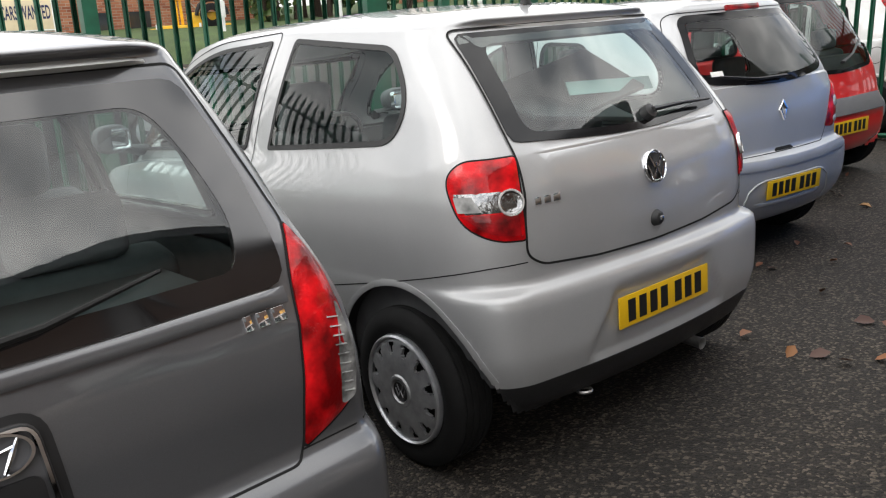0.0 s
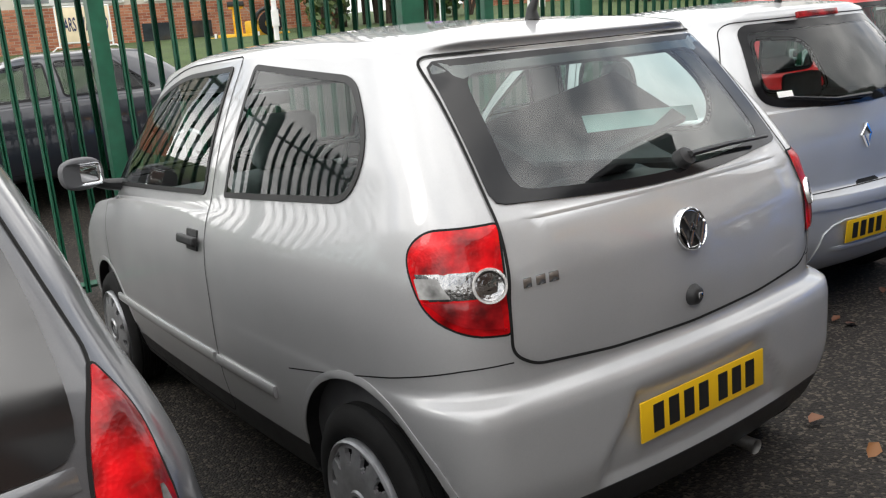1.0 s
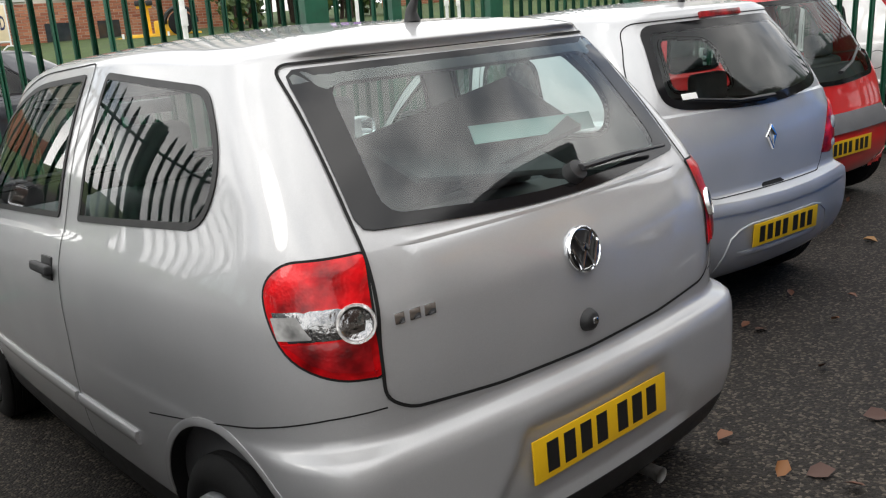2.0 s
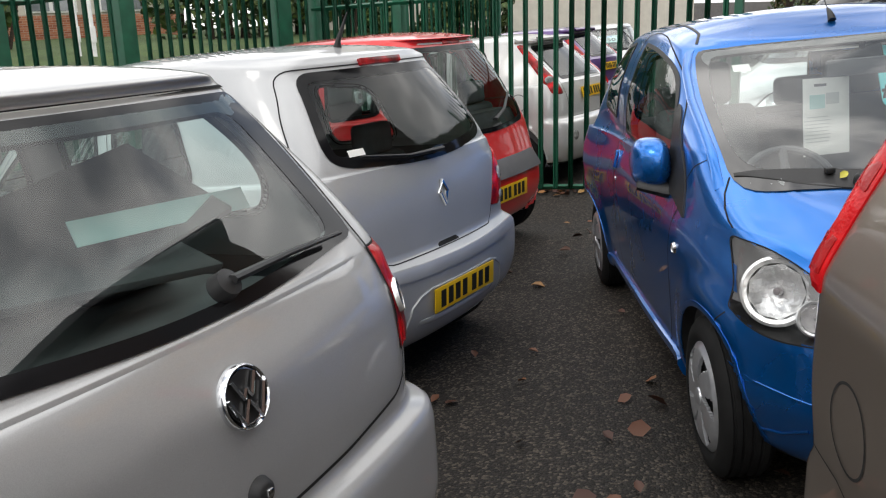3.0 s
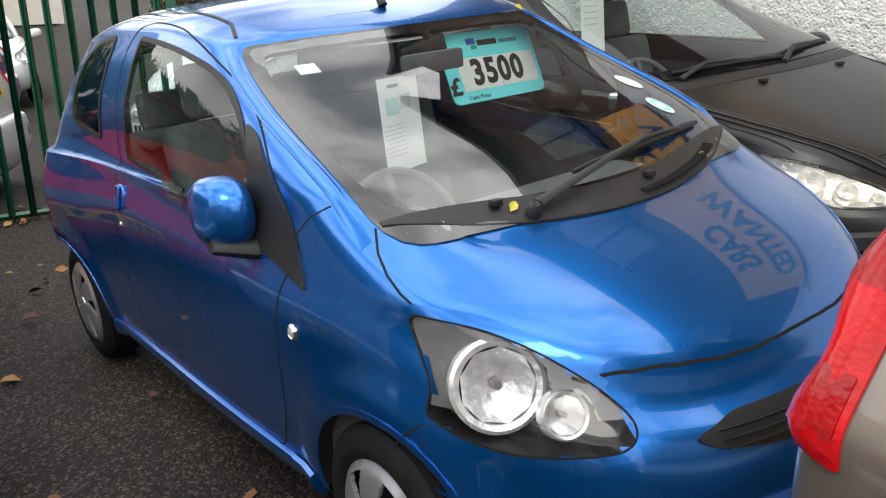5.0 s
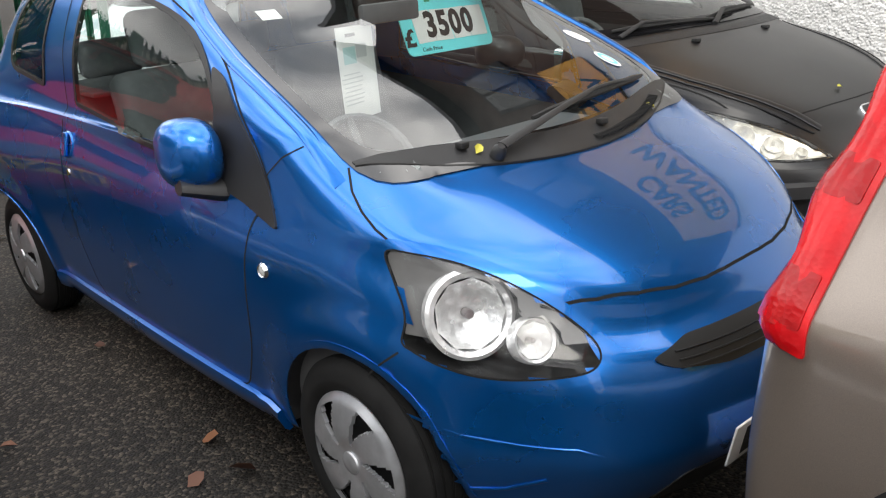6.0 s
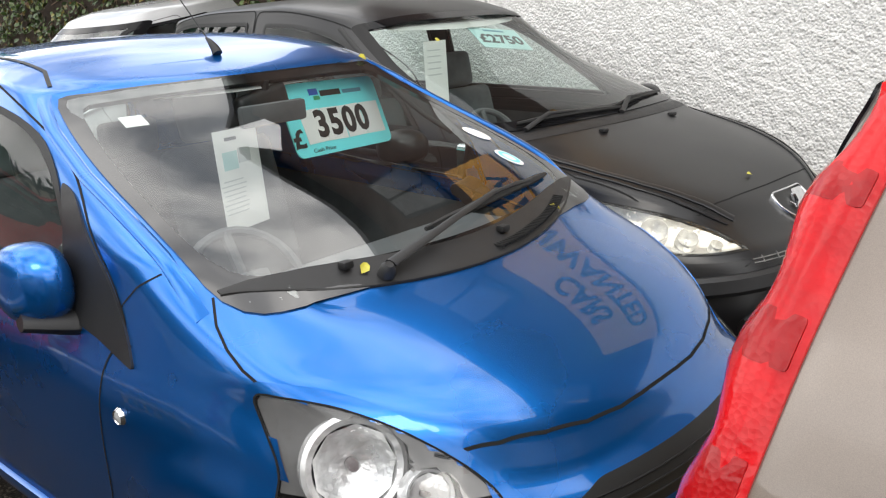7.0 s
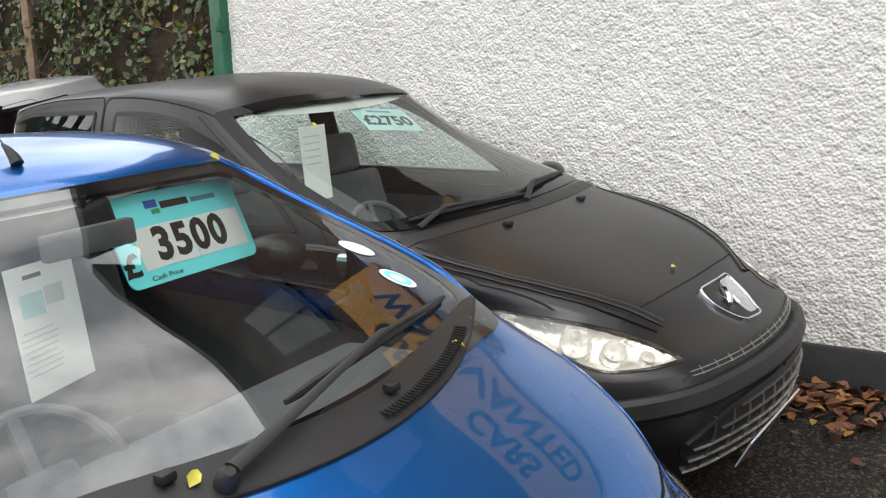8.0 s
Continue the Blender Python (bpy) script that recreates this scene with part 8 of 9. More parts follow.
    upright = Matrix(((-1, 0, 0, 0), (0, 0, 1, 0), (0, 1, 0, 0), (0, 0, 0, 1)))
    m = Matrix.Translation((0.265, 2.11, 1.235)) @ upright
    sheet = part("paper_sheet", box(0.155, 0.33, 0.002, m), PAPER, car.root, "white paper strip with print")
    for k in range(5):
        part("print_bar", box(0.09, 0.006, 0.0006, m @ Matrix.Translation((-0.01, 0.12 - 0.03 * k, 0.0014))), PRINT_PALE, sheet)
    p, n = car.drop((0.30, 1.40), F)
    lf = leaf_cloud("yellow_leaf", [(car.root.matrix_basis @ (p + n * 0.008), tuple(car.root.matrix_basis.to_3x3() @ n))], 0.03, YELLOW_LEAF, "", "", 5, flat=0.2)
    tagged(lf, "small yellow fallen leaf on the black car's windscreen", "leaf")
    p, n = car.drop((0.03, 3.66), T)
    lf = leaf_cloud("yellow_leaf", [(car.root.matrix_basis @ (p + n * 0.008), tuple(car.root.matrix_basis.to_3x3() @ n))], 0.035, YELLOW_LEAF, "", "", 8, flat=0.2)
    tagged(lf, "small yellow fallen leaf on the black car's bonnet", "leaf")
    car.wheel(0.52, 0.29, 0.29, spoke_wheel(5), arch=0.345, rim=0.195)
    car.wheel(3.26, 0.29, 0.29, spoke_wheel(5), arch=0.345, rim=0.195)


black_car.window("rear_window", rounded([(-0.55, 1.05), (0.55, 1.05), (0.5, 1.40), (-0.5, 1.40)], 0.06), black_car.view("rear"), 0.04, GLASS)
dress_black_car(black_car)
black_car.finish()

# --- dark grey hatchback by the start of the walk ---
GREY_SHAPE = dict(L=3.57, H=1.55, zs=[0.20, 0.225, 0.33, 0.45, 0.56, 0.605, 0.635, 0.76, 0.90, 1.02],
           side=[(0.20, 0.68), (0.225, 0.74), (0.33, 0.775), (0.45, 0.792), (0.6, 0.798), (0.76, 0.798), (0.90, 0.785), (1.02, 0.765)],
           rear=[(0.20, 0.25), (0.225, 0.10), (0.33, 0.03), (0.45, 0.0), (0.56, 0.006), (0.605, 0.03), (0.635, 0.07), (0.76, 0.07), (0.9, 0.085), (1.02, 0.13), (1.25, 0.25), (1.45, 0.36)],
           front=[(0.20, 3.3), (0.225, 3.45), (0.45, 3.57), (0.6, 3.56), (0.76, 3.5), (1.02, 3.4)],
           belt=[(0, 1.02), (1.2, 0.98), (2.4, 0.93), (2.9, 0.87), (3.3, 0.80), (3.5, 0.74)],
           cowl_y=2.75, cowl_z=0.98, cb=0.2, hood=0.03, wb=0.74, wt=0.60, rail=[(0.3, 1.45), (0.9, 1.48), (1.5, 1.48), (2.1, 1.43)], ftop=2.05,
           pivot=(0.75, 0.15), cr=(0.09, 0.16), br=0.06, tr=0.02, gbr=0.08, gcr=(0.08, 0.14), gtr=0.03, lip=-0.05, black=0.24, soft=(9, 10, 0), fair=((0.25, 1.02, 0.3, 0.08, 0.3, 140),))
grey_car = Car("hatchback", GREY_SHAPE, place_car(-0.525, 1.169, 130), GREY, "dark grey metallic hatchback parked tail out", res=0.022)


def dress_grey_car(car):
    R = car.view("rear")
    car.window("rear_window", material=GLASS_R, frit=FRIT_F, poly=rounded([(-0.60, 0.975, 0.05), (0.60, 0.975, 0.05), (0.605, 1.07, 0.03), (0.585, 1.234, 0.1), (0.53, 1.40, 0.04), (-0.53, 1.40, 0.04), (-0.585, 1.234, 0.1), (-0.605, 1.07, 0.03)], 0.04), v=R, inner=rounded([(-0.50, 1.022, 0.03), (0.50, 1.022, 0.03), (0.530, 1.11, 0.05), (0.49, 1.25, 0.1), (0.432, 1.352, 0.05), (-0.432, 1.352, 0.05), (-0.49, 1.25, 0.1), (-0.530, 1.11, 0.05)], 0.05), label="rear window with wide black border")
    car.line("tailgate_gap", rounded([(-0.55, 0.62), (0.55, 0.62), (0.585, 0.75), (0.62, 1.0), (0.65, 1.09), (0.545, 1.43), (-0.545, 1.43), (-0.65, 1.09), (-0.62, 1.0), (-0.585, 0.75)], 0.03), R, 0.006, closed=True)
    for sd in (1, -1):
        v = car.view("side", sd)
        car.window("door_window", rounded([(1.62, 1.01), (2.42, 0.98), (2.1, 1.34), (1.95, 1.40), (1.66, 1.42)], 0.05), v, 0.022, side=sd)
        car.window("rear_door_window", rounded([(0.72, 1.03), (1.54, 1.01), (1.58, 1.42), (0.86, 1.41)], 0.05), v, 0.022, side=sd)
        c = car.view("corner", sd, 40)
        outl = rounded(corner_uv(car, 40, [(0.643, 0.236, 1.085, 0.01), (0.69, 0.20, 1.008, 0.1), (0.703, 0.15, 0.926, 0.1), (0.709, 0.13, 0.84, 0.1), (0.712, 0.122, 0.72), (0.658, 0.112, 0.68, 0.05), (0.563, 0.101, 0.645, 0.01), (0.579, 0.103, 0.75, 0.1), (0.596, 0.119, 0.887, 0.1), (0.617, 0.161, 0.995, 0.1)]), 0.03)
        lamp = car.panel("tail_lamp", outl, c, RED_L, bulge=0.010, grid=0.02, label="red tail lamp with a clear lens")
        cl = rounded(corner_uv(car, 40, [(0.690, 0.138, 0.92), (0.703, 0.130, 0.80), (0.697, 0.120, 0.71), (0.660, 0.112, 0.70), (0.667, 0.116, 0.80)]), 0.015)
        car.panel("clear_lens", cl, c, CLEAR_L, lamp, off=0.0140, bulge=0.002, rim=0.004, grid=0.02, label="clear ribbed lens")
        for k in range(9):
            q = (k + 0.5) / 9
            rib = corner_uv(car, 40, [(0.667, 0.116, 0.72 + 0.18 * q), (0.686, 0.127, 0.715 + 0.18 * q)])
            car.line("lens_rib", rib, c, 0.004, thick=0.0170, material=LENS_W, parent=lamp, step=0.01)
        car.line("lamp_seal", inset(outl, -0.003), c, 0.006, closed=True)
        car.line("bumper_gap", [(0.62, 0.60), (0.30, 0.63), (0.10, 0.64)], v, 0.004)
    for x0, wd in ((0.487, 0.018), (0.520, 0.026), (0.558, 0.030)):
        part("model_bar", box(wd, 0.030, 0.004, frame_on(car, (x0, 0.925), R) @ Matrix.Translation((0, 0, 0.002)), 0.001), CHROME, car.root, "small chrome model badge as bars")
    a = [car.drop(p, R) for p in ((-0.05, 1.0), (0.12, 1.02), (0.34, 1.05))]
    part("wiper_arm", tube([p + n * 0.030 for p, n in a], [0.016, 0.012, 0.007], 8, flat=0.6), GAP, car.root, "black rear wiper")
    car.line("window_ledge", [(-0.59, 0.957), (-0.3, 0.956), (0, 0.956), (0.3, 0.956), (0.59, 0.957)], R, 0.034, thick=0.013, material=GREY, fade=3)
    hollow = [(-0.065, 0.60), (0.100, 0.60), (0.092, 0.74), (0.078, 0.888), (-0.055, 0.888)]
    car.panel("recess_panel", rounded(hollow, 0.035), R, PLASTIC_G, off=0.002, label="dark handle recess")
    car.line("recess_trim", inset(rounded(hollow, 0.035), 0.006), R, 0.010, thick=0.012, material=CHROME, closed=True, label="slim chrome surround")
    car.line("recess_groove", inset(rounded(hollow, 0.035), -0.010), R, 0.016, off=0.0015, material=PLASTIC, closed=True)
    car.panel("gate_handle", rounded([(-0.055, 0.61), (0.078, 0.61), (0.070, 0.80), (-0.052, 0.80)], 0.02), R, PLASTIC, off=0.010)
    m = frame_on(car, (0.012, 0.848), R)
    badge = part("badge", lathe_at([(0.008, 0.048), (0.016, 0.050), (0.016, 0.056), (0.004, 0.058)], m @ Matrix.Diagonal((1.0, 0.64, 1, 1)), 40), CHROME, car.root, "oval chrome badge")
    part("badge_ground", lathe_at([(0.006, 0.0), (0.006, 0.05)], m @ Matrix.Diagonal((1.0, 0.64, 1, 1)), 32), PLASTIC_G, badge)
    b = bmesh.new()
    tube([m @ Vector(p) for p in ((-0.040, 0.014, 0.010), (-0.024, 0.0, 0.012), (-0.010, -0.030, 0.010))], [0.003, 0.006, 0.004], 8, b)
    tube([m @ Vector(p) for p in ((0.034, 0.022, 0.010), (0.022, 0.0, 0.012), (0.006, -0.030, 0.010))], [0.003, 0.006, 0.004], 8, b)
    tube([m @ Vector(p) for p in ((-0.026, 0.0, 0.010), (0.0, 0.006, 0.012), (0.026, 0.010, 0.010))], [0.005, 0.0035, 0.005], 8, b)
    part("emblem", b, CHROME, badge)
    car.plate(R, 0.0, 0.45, PLATE_Y)
    car.wheel(0.58, 0.283, 0.283, spoke_wheel(6), arch=0.335, rim=0.188)
    car.wheel(2.96, 0.283, 0.283, spoke_wheel(6), arch=0.335, rim=0.188)


dress_grey_car(grey_car)
front_glass(grey_car, 1.0, 1.42, 0.64, 0.54)
grey_car.finish()

# --- beige-brown tall hatchback, nose to tail with the blue car ---
TALL_SHAPE = dict(L=4.08, H=1.55, zs=[0.20, 0.225, 0.33, 0.45, 0.56, 0.605, 0.635, 0.76, 0.90, 1.00],
            side=[(0.20, 0.72), (0.225, 0.78), (0.33, 0.82), (0.45, 0.84), (0.6, 0.835), (0.76, 0.84), (0.90, 0.838), (1.0, 0.826)],
            rear=[(0.20, 0.25), (0.225, 0.10), (0.33, 0.03), (0.45, 0.0), (0.56, 0.006), (0.605, 0.03), (0.635, 0.05), (0.76, 0.05), (0.9, 0.055), (1.0, 0.06), (1.10, 0.072), (1.22, 0.095), (1.34, 0.125), (1.46, 0.165)],
            front=[(0.20, 3.8), (0.225, 3.95), (0.45, 4.08), (0.6, 4.07), (0.76, 4.0), (1.0, 3.9)],
            belt=[(0, 1.0), (1.2, 0.97), (2.6, 0.94), (3.2, 0.88), (3.7, 0.80), (3.95, 0.74)],
            cowl_y=3.1, cowl_z=0.99, cb=0.2, hood=0.03, wb=0.825, wt=0.585, rail=[(0.3, 1.45), (0.9, 1.48), (1.7, 1.48), (2.4, 1.43)], ftop=2.3, bulge=0.008,
            pivot=(0.80, 0.15), cr=(0.08, 0.10), br=0.03, tr=0.015, gbr=0.035, gcr=(0.07, 0.09), gtr=0.02, lip=-0.03, black=0.24, soft=(9, 10, 0), fair=((0.7, 0.98, 0.7, 0.13, 0.4, 160),))
TALL_SHAPE_H = 242
nf = Vector((math.cos(radians(TALL_SHAPE_H)), math.sin(radians(TALL_SHAPE_H))))
nr = Vector((nf.y, -nf.x))
tall_car_at = Vector((1.971, 2.733)) - nr * 0.812 - nf * 0.13
tall_car = Car("hatchback", TALL_SHAPE, place_car(tall_car_at.x, tall_car_at.y, TALL_SHAPE_H), BROWN, "beige-brown metallic hatchback with tall red tail lamps", res=0.018)


def dress_tall_car(car):
    R = car.view("rear")
    car.window("rear_window", rounded([(-0.60, 1.0, 0.05), (0.60, 1.0, 0.05), (0.55, 1.43, 0.04), (-0.55, 1.43, 0.04)], 0.04), R, 0.05, GLASS_D)
    car.line("tailgate_gap", rounded([(-0.66, 0.62), (0.66, 0.62), (0.66, 0.98), (0.58, 1.46), (-0.58, 1.46), (-0.66, 0.98)], 0.05), R, 0.006, closed=True)
    car.plate(R, 0.0, 0.70, PLATE_Y)
    for sd in (1, -1):
        v = car.view("side", sd)
        sw = rounded([(0.52, 0.975, 0.14), (1.5, 0.965, 0.03), (1.55, 1.42, 0.03), (0.54, 1.40, 0.05), (0.435, 1.30, 0.05), (0.41, 1.12, 0.1)], 0.04)
        car.window("rear_side_window", sw, v, 0.03, GLASS_D, side=sd)
        car.line("window_trim", inset(sw, -0.008), v, 0.012, thick=0.006, material=SILVER, closed=True, label="pale window surround")
        car.window("front_side_window", rounded([(1.6, 0.98), (2.7, 0.96), (2.4, 1.25), (2.2, 1.38), (1.65, 1.42)], 0.04), v, 0.03, side=sd)
        c = car.view("corner", sd, 52)
        a = radians(52)
        zs = [0.965 + 0.0175 * k for k in range(28)]
        front, back = [], []
        for z in zs:
            y, x = 0.152 + 0.22 * (z - 0.95), 0.845 - 0.55 * (z - 0.95)
            wave = 0.011 * math.sin((z - 0.96) * 2 * math.pi / 0.155)
            front.append(((x - 0.80) * math.cos(a) + (y - 0.15) * math.sin(a), z))
            wide = 0.080 * smooth(0.91, 0.985, z) - 0.02 * smooth(1.3, 1.45, z)
            back.append((front[-1][0] - wide - wave, z))
        outl = rounded(front + back[::-1], 0.006, step=0.03, n=2)
        lamp = car.panel("tail_lamp", outl, c, RED_S, bulge=0.022, grid=0.016, edge=0.04, rim=0.02, label="tall wavy red pillar tail lamp")
        for z0, z1 in ((1.0, 1.07), (1.15, 1.22), (1.30, 1.36)):
            ks = [k for k, z in enumerate(zs) if z0 <= z <= z1]
            band = rounded([(front[k][0] - 0.006, zs[k]) for k in ks] + [(back[k][0] + 0.004, zs[k]) for k in ks[::-1]], 0.004, step=0.03, n=2)
            car.panel("dark_lens", band, c, RED_SD, lamp, off=0.0056, bulge=0.022, edge=0.04, rim=0.003, grid=0.016, ref=outl, label="darker red lens band")
        fl = [(0.36 + 0.085 * math.cos(q), 0.77 + 0.085 * math.sin(q)) for q in [2 * math.pi * k / 32 for k in range(32)]]
        car.line("fuel_flap_gap", fl, v, 0.006, closed=True)
        car.line("bumper_gap", [(0.62, 0.55), (0.30, 0.64), (0.10, 0.65)], v, 0.004)
        car.line("door_gap", rounded([(0.78, 0.66), (0.98, 0.28), (1.56, 0.27), (1.58, 1.455), (0.98, 1.44), (0.80, 1.0)], 0.06), v, 0.005, closed=True)
    car.wheel(0.70, 0.29, 0.29, spoke_wheel(6), arch=0.345, rim=0.195)
    car.wheel(3.30, 0.29, 0.29, spoke_wheel(6), arch=0.345, rim=0.195)


dress_tall_car(tall_car)
front_glass(tall_car, 1.01, 1.42, 0.68, 0.58)
tall_car.finish()

# --- cars beyond the end fence ---
FENCE_SHAPE = dict(L=3.87, H=1.56, zs=[0.20, 0.225, 0.33, 0.45, 0.56, 0.64, 0.68, 0.78, 0.90, 1.02],
            side=[(0.20, 0.70), (0.225, 0.78), (0.33, 0.82), (0.45, 0.84), (0.6, 0.845), (0.78, 0.84), (0.9, 0.825), (1.02, 0.80)],
            rear=[(0.20, 0.25), (0.225, 0.10), (0.33, 0.03), (0.45, 0.0), (0.60, 0.0), (0.64, 0.02), (0.68, 0.09), (0.78, 0.085), (0.9, 0.09), (1.02, 0.13), (1.2, 0.29), (1.46, 0.56)],
            front=[(0.20, 3.6), (0.225, 3.75), (0.45, 3.87), (0.6, 3.85), (0.76, 3.78), (1.02, 3.6)],
            belt=[(0, 1.02), (1.2, 1.0), (2.4, 0.95), (3.0, 0.88), (3.5, 0.79), (3.7, 0.74)],
            cowl_y=2.95, cowl_z=1.0, cb=0.2, hood=0.03, wb=0.775, wt=0.60, rail=[(0.5, 1.455), (1.0, 1.49), (1.6, 1.495), (2.2, 1.44)], ftop=2.2,
            pivot=(0.78, 0.18), cr=(0.16, 0.2), br=0.07, gbr=0.07, gcr=(0.10, 0.14), lip=-0.10, black=0.24)


def dress_fence_car(car, material):
    R = car.view("rear")
    car.window("rear_window", rounded([(-0.52, 1.06), (0.52, 1.06), (0.47, 1.41), (-0.47, 1.41)], 0.05), R, 0.03, GLASS_D)
    car.line("tailgate_gap", rounded([(-0.52, 0.68), (0.52, 0.68), (0.58, 0.98), (0.52, 1.44), (-0.52, 1.44), (-0.58, 0.98)], 0.05), R, 0.006, closed=True)
    car.plate(R, 0.0, 0.90, PLATE_Y)
    for sd in (1, -1):
        v = car.view("side", sd)
        car.window("rear_side_window", rounded([(0.86, 1.06, 0.06), (1.30, 1.03), (1.36, 1.43), (0.98, 1.40, 0.06)], 0.05), v, 0.02, GLASS_D, side=sd)
        car.window("front_side_window", rounded([(1.40, 1.02), (2.5, 0.98), (2.2, 1.32), (2.0, 1.41), (1.45, 1.435)], 0.05), v, 0.02, GLASS_D, side=sd)
        car.line("door_gap", rounded([(1.36, 0.27), (2.55, 0.27), (2.62, 0.95), (2.1, 1.44), (1.40, 1.465), (1.36, 0.95)], 0.06), v, 0.005, closed=True)
        car.line("fuel_flap_gap", [(0.56 + 0.085 * math.cos(q), 0.86 + 0.085 * math.sin(q)) for q in [2 * math.pi * k / 28 for k in range(28)]], v, 0.006, closed=True)
        c = car.view("corner", sd, 40)
        lamp = car.panel("tail_lamp", rounded(corner_uv(car, 40, [(0.62, 0.13, 0.92), (0.74, 0.20, 0.93), (0.735, 0.25, 1.02), (0.66, 0.45, 1.25), (0.60, 0.60, 1.43), (0.55, 0.55, 1.43), (0.61, 0.33, 1.2), (0.62, 0.19, 1.05)]), 0.03), c, RED_L, bulge=0.016, grid=0.03, label="tall red pillar tail lamp")
        lm = frame_on(car, corner_uv(car, 40, [(0.67, 0.25, 1.06)])[0], c)
        part("clear_lens", lathe_at([(0.026, 0.0), (0.024, 0.03), (0.016, 0.045)], lm, 24), CLEAR_L, lamp)
        m = frame_on(car, (sd * 0.58, 0.50), R)
        part("reflector", lathe_at([(0.010, 0.0), (0.008, 0.04), (0.0, 0.05)], m, 24), CLEAR_L, car.root)
        wing_mirror(car, sd, 2.5, 1.0, 0.78, material)
    car.line("roof_spoiler", [(-0.52, 1.47), (0, 1.475), (0.52, 1.47)], R, 0.06, thick=0.03, material=material)
    car.wheel(0.66, 0.30, 0.30, spoke_wheel(6), arch=0.36, rim=0.2)
    car.wheel(3.16, 0.30, 0.30, spoke_wheel(6), arch=0.36, rim=0.2)


for x, y, hd, mat, lab in ((5.71, 9.34, 126, WHITE_V, "silver-white hatchback with tall red tail lamps behind the fence"), (8.29, 12.86, 126, PURPLE, "purple hatchback with tall red tail lamps behind the fence")):
    cc = Car("hatchback", FENCE_SHAPE, place_car(x, y, hd, None), mat, lab, res=0.034)
    dress_fence_car(cc, mat)
    front_glass(cc, 1.02, 1.43, 0.66, 0.54)
    cc.finish(seats=False)


def dress_front(car, material, price, ws_z):
    """A car seen from ahead: windscreen with a price card, lamps, grille."""
    F = car.view("front")
    car.window("windscreen", rounded(ws_z, 0.05), F, 0.04, GLASS_F)
    for sd in (1, -1):
        v = car.view("side", sd)
        car.window("side_window", rounded([(0.85, 1.02), (2.3, 0.97), (2.0, 1.30), (1.85, 1.38), (1.0, 1.39)], 0.06), v, 0.022, GLASS_D, side=sd)
        car.line("door_gap", rounded([(1.3, 0.28), (2.4, 0.28), (2.5, 0.9), (2.0, 1.38), (1.34, 1.42)], 0.06), v, 0.005, closed=True)
        wing_mirror(car, sd, 2.28, 0.98, 0.74, material)
        headlamp(car, sd, [(-0.10, 0.80), (0.10, 0.77), (0.22, 0.68), (0.20, 0.60), (0.0, 0.60), (-0.10, 0.66)], 135, [(0.05, 0.70, 0.07)], SMOKE, REFLECTOR)
    car.panel("grille", rounded([(-0.40, 0.27), (0.40, 0.27), (0.36, 0.42), (-0.36, 0.42)], 0.03), F, INK, off=0.003)
    car.panel("upper_grille", rounded([(-0.30, 0.585), (0.30, 0.585), (0.32, 0.63), (-0.32, 0.63)], 0.02), F, INK, off=0.003)
    car.plate(F, 0.0, 0.50, PLATE_W)
    m = frame_on(car, (-0.05, 1.20), F) @ Matrix.Translation((0, 0, -0.03))
    card = part("price_card", box(0.50, 0.26, 0.005, m, 0.01), CARD_T2, car.root, "pale price card with dark figures")
    letters(price, 0.16, INK, card, m @ Matrix.Translation((0, -0.03, 0.004)), bold=0.003)
    part("logo_bar", box(0.2, 0.03, 0.001, m @ Matrix.Translation((0.05, 0.09, 0.004))), CARD_B, card)
    car.wheel(0.45, 0.28, 0.28, spoke_wheel(6), arch=0.335, rim=0.19)
    car.wheel(2.78, 0.28, 0.28, spoke_wheel(6), arch=0.335, rim=0.19)


WS = [(-0.62, 0.96, 0.1), (0.62, 0.96, 0.1), (0.52, 1.37, 0.04), (-0.52, 1.37, 0.04)]
f = Vector((math.cos(radians(238)), math.sin(radians(238))))
o = Vector((9.0, 14.3)) - f * 3.4
cc = Car("hatchback", CITY, place_car(o.x, o.y, 238, None), WHITE, "white hatchback with a price card facing the fence", res=0.036)
dress_front(cc, WHITE, "\u00a32450", WS)
cc.finish()
cc = Car("hatchback", dict(CITY, H=1.53, rail=[(0.3, 1.44), (0.9, 1.475), (1.4, 1.48), (1.85, 1.45)]), LOT @ pose(9.55, 7.5, 0.42, -7, 0, 168 - 90), SILVER, "silver hatchback with a roof spoiler by the ivy hedge", res=0.03)
dress_front(cc, SILVER, "\u00a32500", [(-0.62, 0.96, 0.1), (0.62, 0.96, 0.1), (0.52, 1.42, 0.04), (-0.52, 1.42, 0.04)])
T = cc.view("top")
sp = cc.line("roof_spoiler", [(-0.50, 0.33), (0, 0.27), (0.50, 0.33)], T, 0.16, thick=0.035, material=WHITE_V, label="pale roof spoiler")
cc.finish()

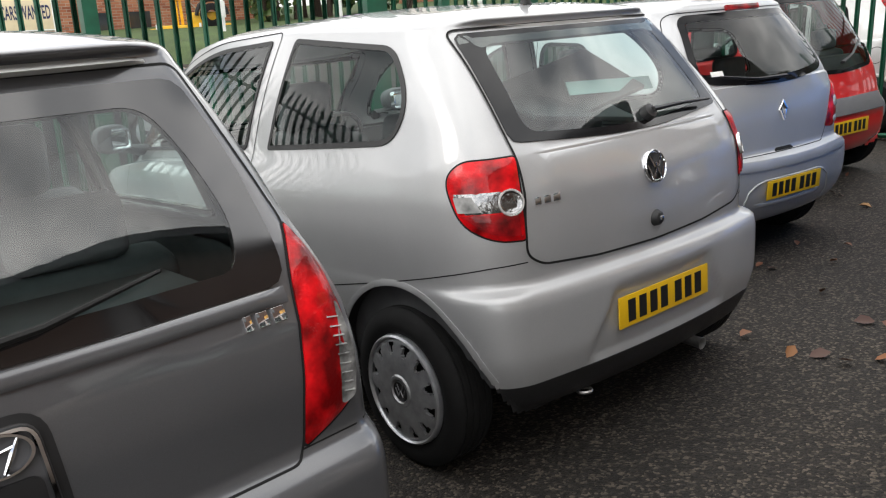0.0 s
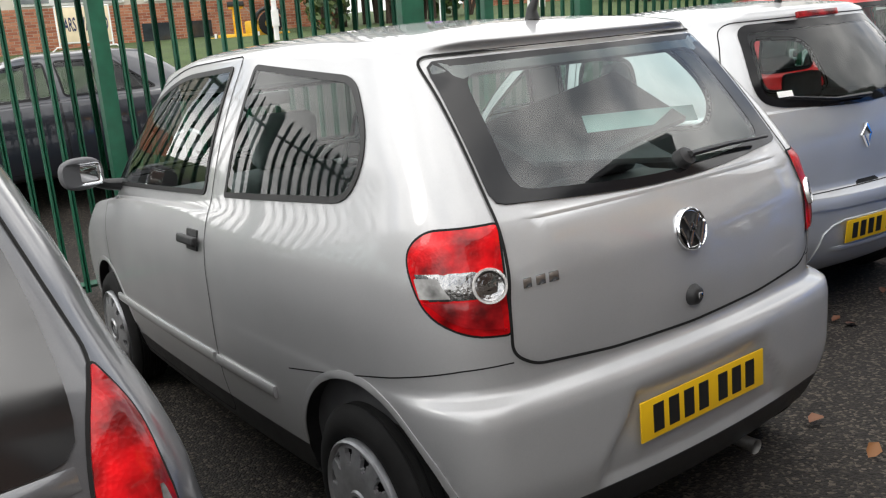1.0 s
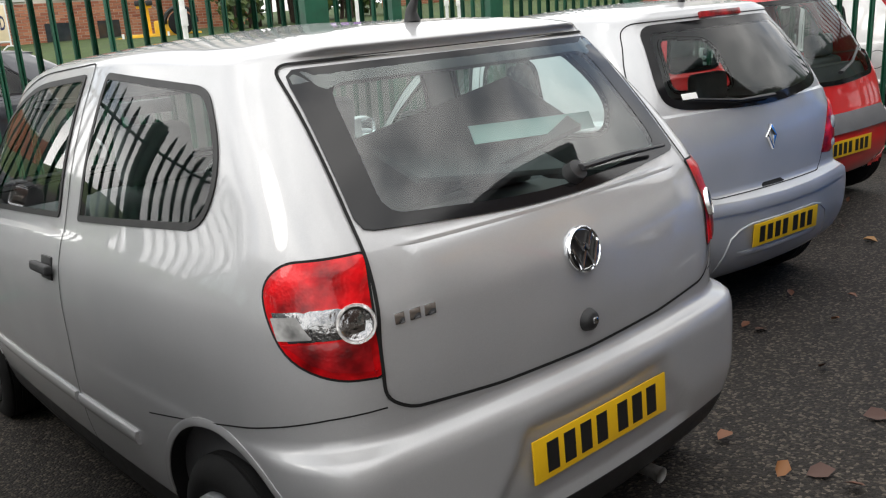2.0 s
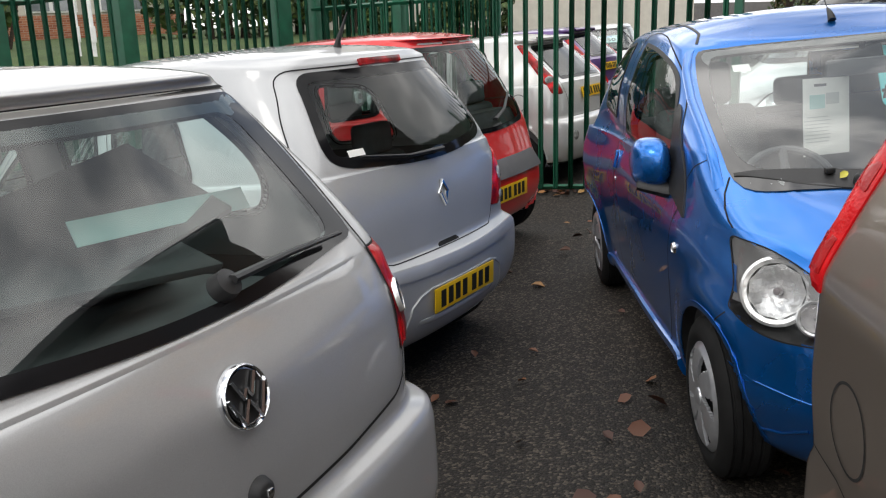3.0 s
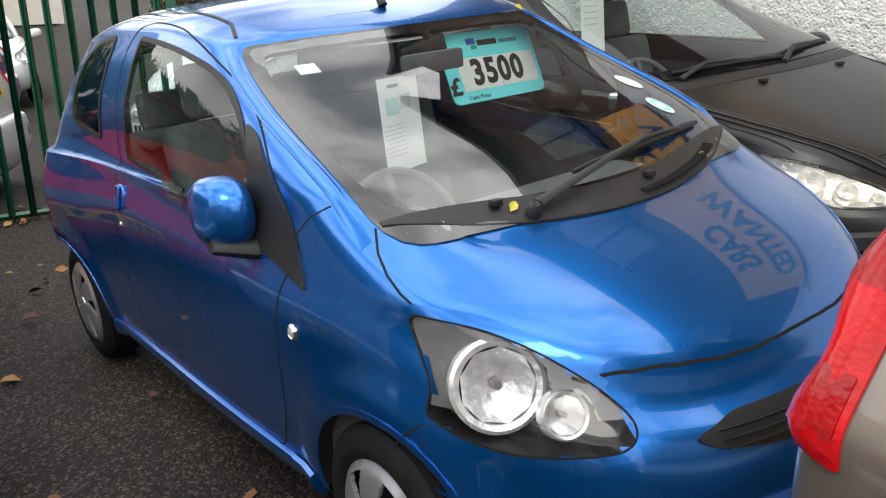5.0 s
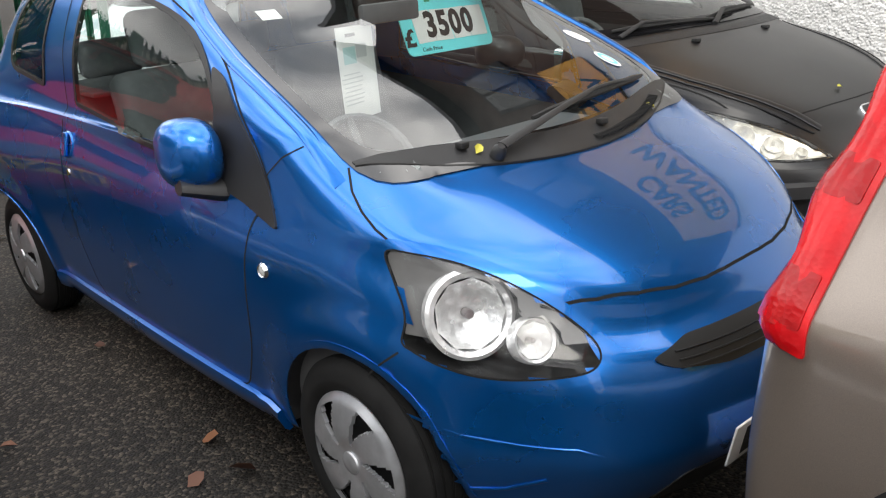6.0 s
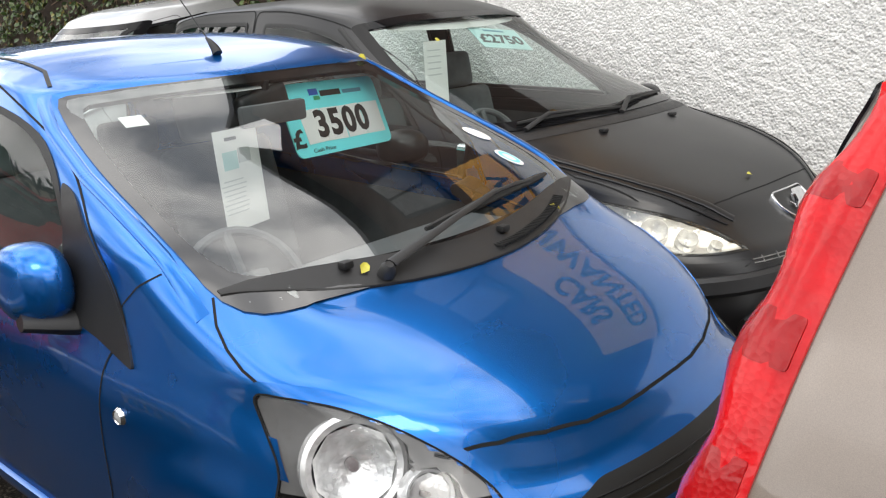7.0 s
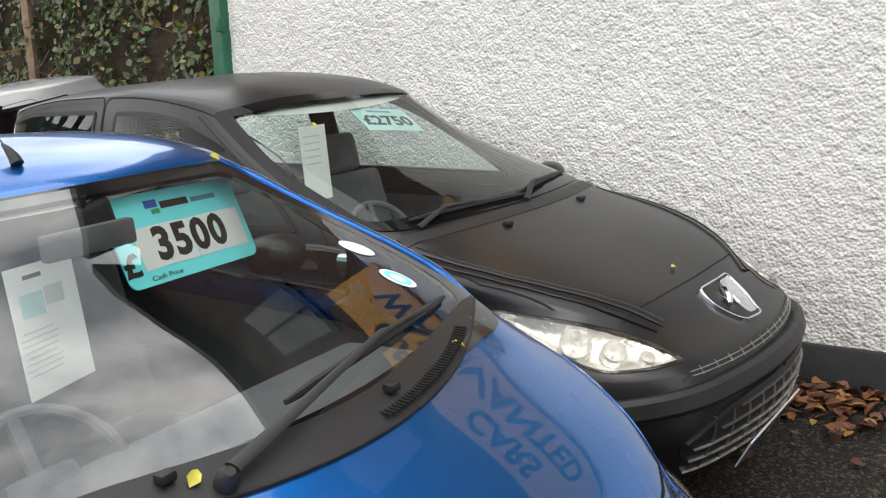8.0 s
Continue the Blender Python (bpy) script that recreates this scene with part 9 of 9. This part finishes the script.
# --- dark saloon on the road beyond the front fence ---
SALOON = dict(L=4.5, H=1.44, zs=[0.20, 0.225, 0.33, 0.45, 0.60, 0.75, 0.88, 0.95],
              side=[(0.20, 0.72), (0.225, 0.80), (0.33, 0.85), (0.45, 0.87), (0.6, 0.875), (0.75, 0.87), (0.95, 0.83)],
              rear=[(0.20, 0.25), (0.225, 0.10), (0.33, 0.03), (0.45, 0.0), (0.75, 0.04), (0.95, 0.12), (1.0, 0.45), (1.2, 0.75), (1.37, 1.05)],
              front=[(0.20, 4.2), (0.225, 4.38), (0.45, 4.5), (0.6, 4.48), (0.75, 4.4), (0.95, 4.25)],
              belt=[(0, 0.95), (1.2, 0.94), (2.7, 0.91), (3.4, 0.86), (4.0, 0.78), (4.3, 0.72)],
              cowl_y=3.2, cowl_z=0.96, cb=0.2, hood=0.03, wb=0.80, wt=0.58, rail=[(0.9, 1.35), (1.5, 1.385), (2.1, 1.38), (2.5, 1.34)], ftop=2.45,
              pivot=(0.8, 0.2), black=0.24, shelf=False)
cc = Car("saloon", SALOON, place_car(-2.95, 10.62, 219, None), NAVY, "dark grey saloon parked on the road behind the fence", res=0.04)
for sd in (1, -1):
    v = cc.view("side", sd)
    cc.window("rear_door_window", rounded([(1.05, 0.98), (1.98, 0.965), (2.0, 1.33), (1.45, 1.315)], 0.06), v, 0.02, GLASS_D, side=sd)
    cc.window("front_door_window", rounded([(2.08, 0.965), (3.0, 0.95), (2.7, 1.18), (2.45, 1.30), (2.08, 1.33)], 0.06), v, 0.02, GLASS_D, side=sd)
    cc.line("door_gap", rounded([(2.03, 0.28), (3.1, 0.28), (3.12, 0.9), (2.5, 1.34), (2.04, 1.365)], 0.06), v, 0.006, closed=True)
    cc.line("door_gap", rounded([(1.0, 0.60), (1.25, 0.28), (2.02, 0.28), (2.03, 1.365), (1.4, 1.345)], 0.06), v, 0.006, closed=True)
    wing_mirror(cc, sd, 2.95, 0.96, 0.78, GREY)
cc.wheel(0.85, 0.31, 0.31, spoke_wheel(5), arch=0.365, rim=0.21)
cc.wheel(3.55, 0.31, 0.31, spoke_wheel(5), arch=0.365, rim=0.21)
cc.finish(seats=False)
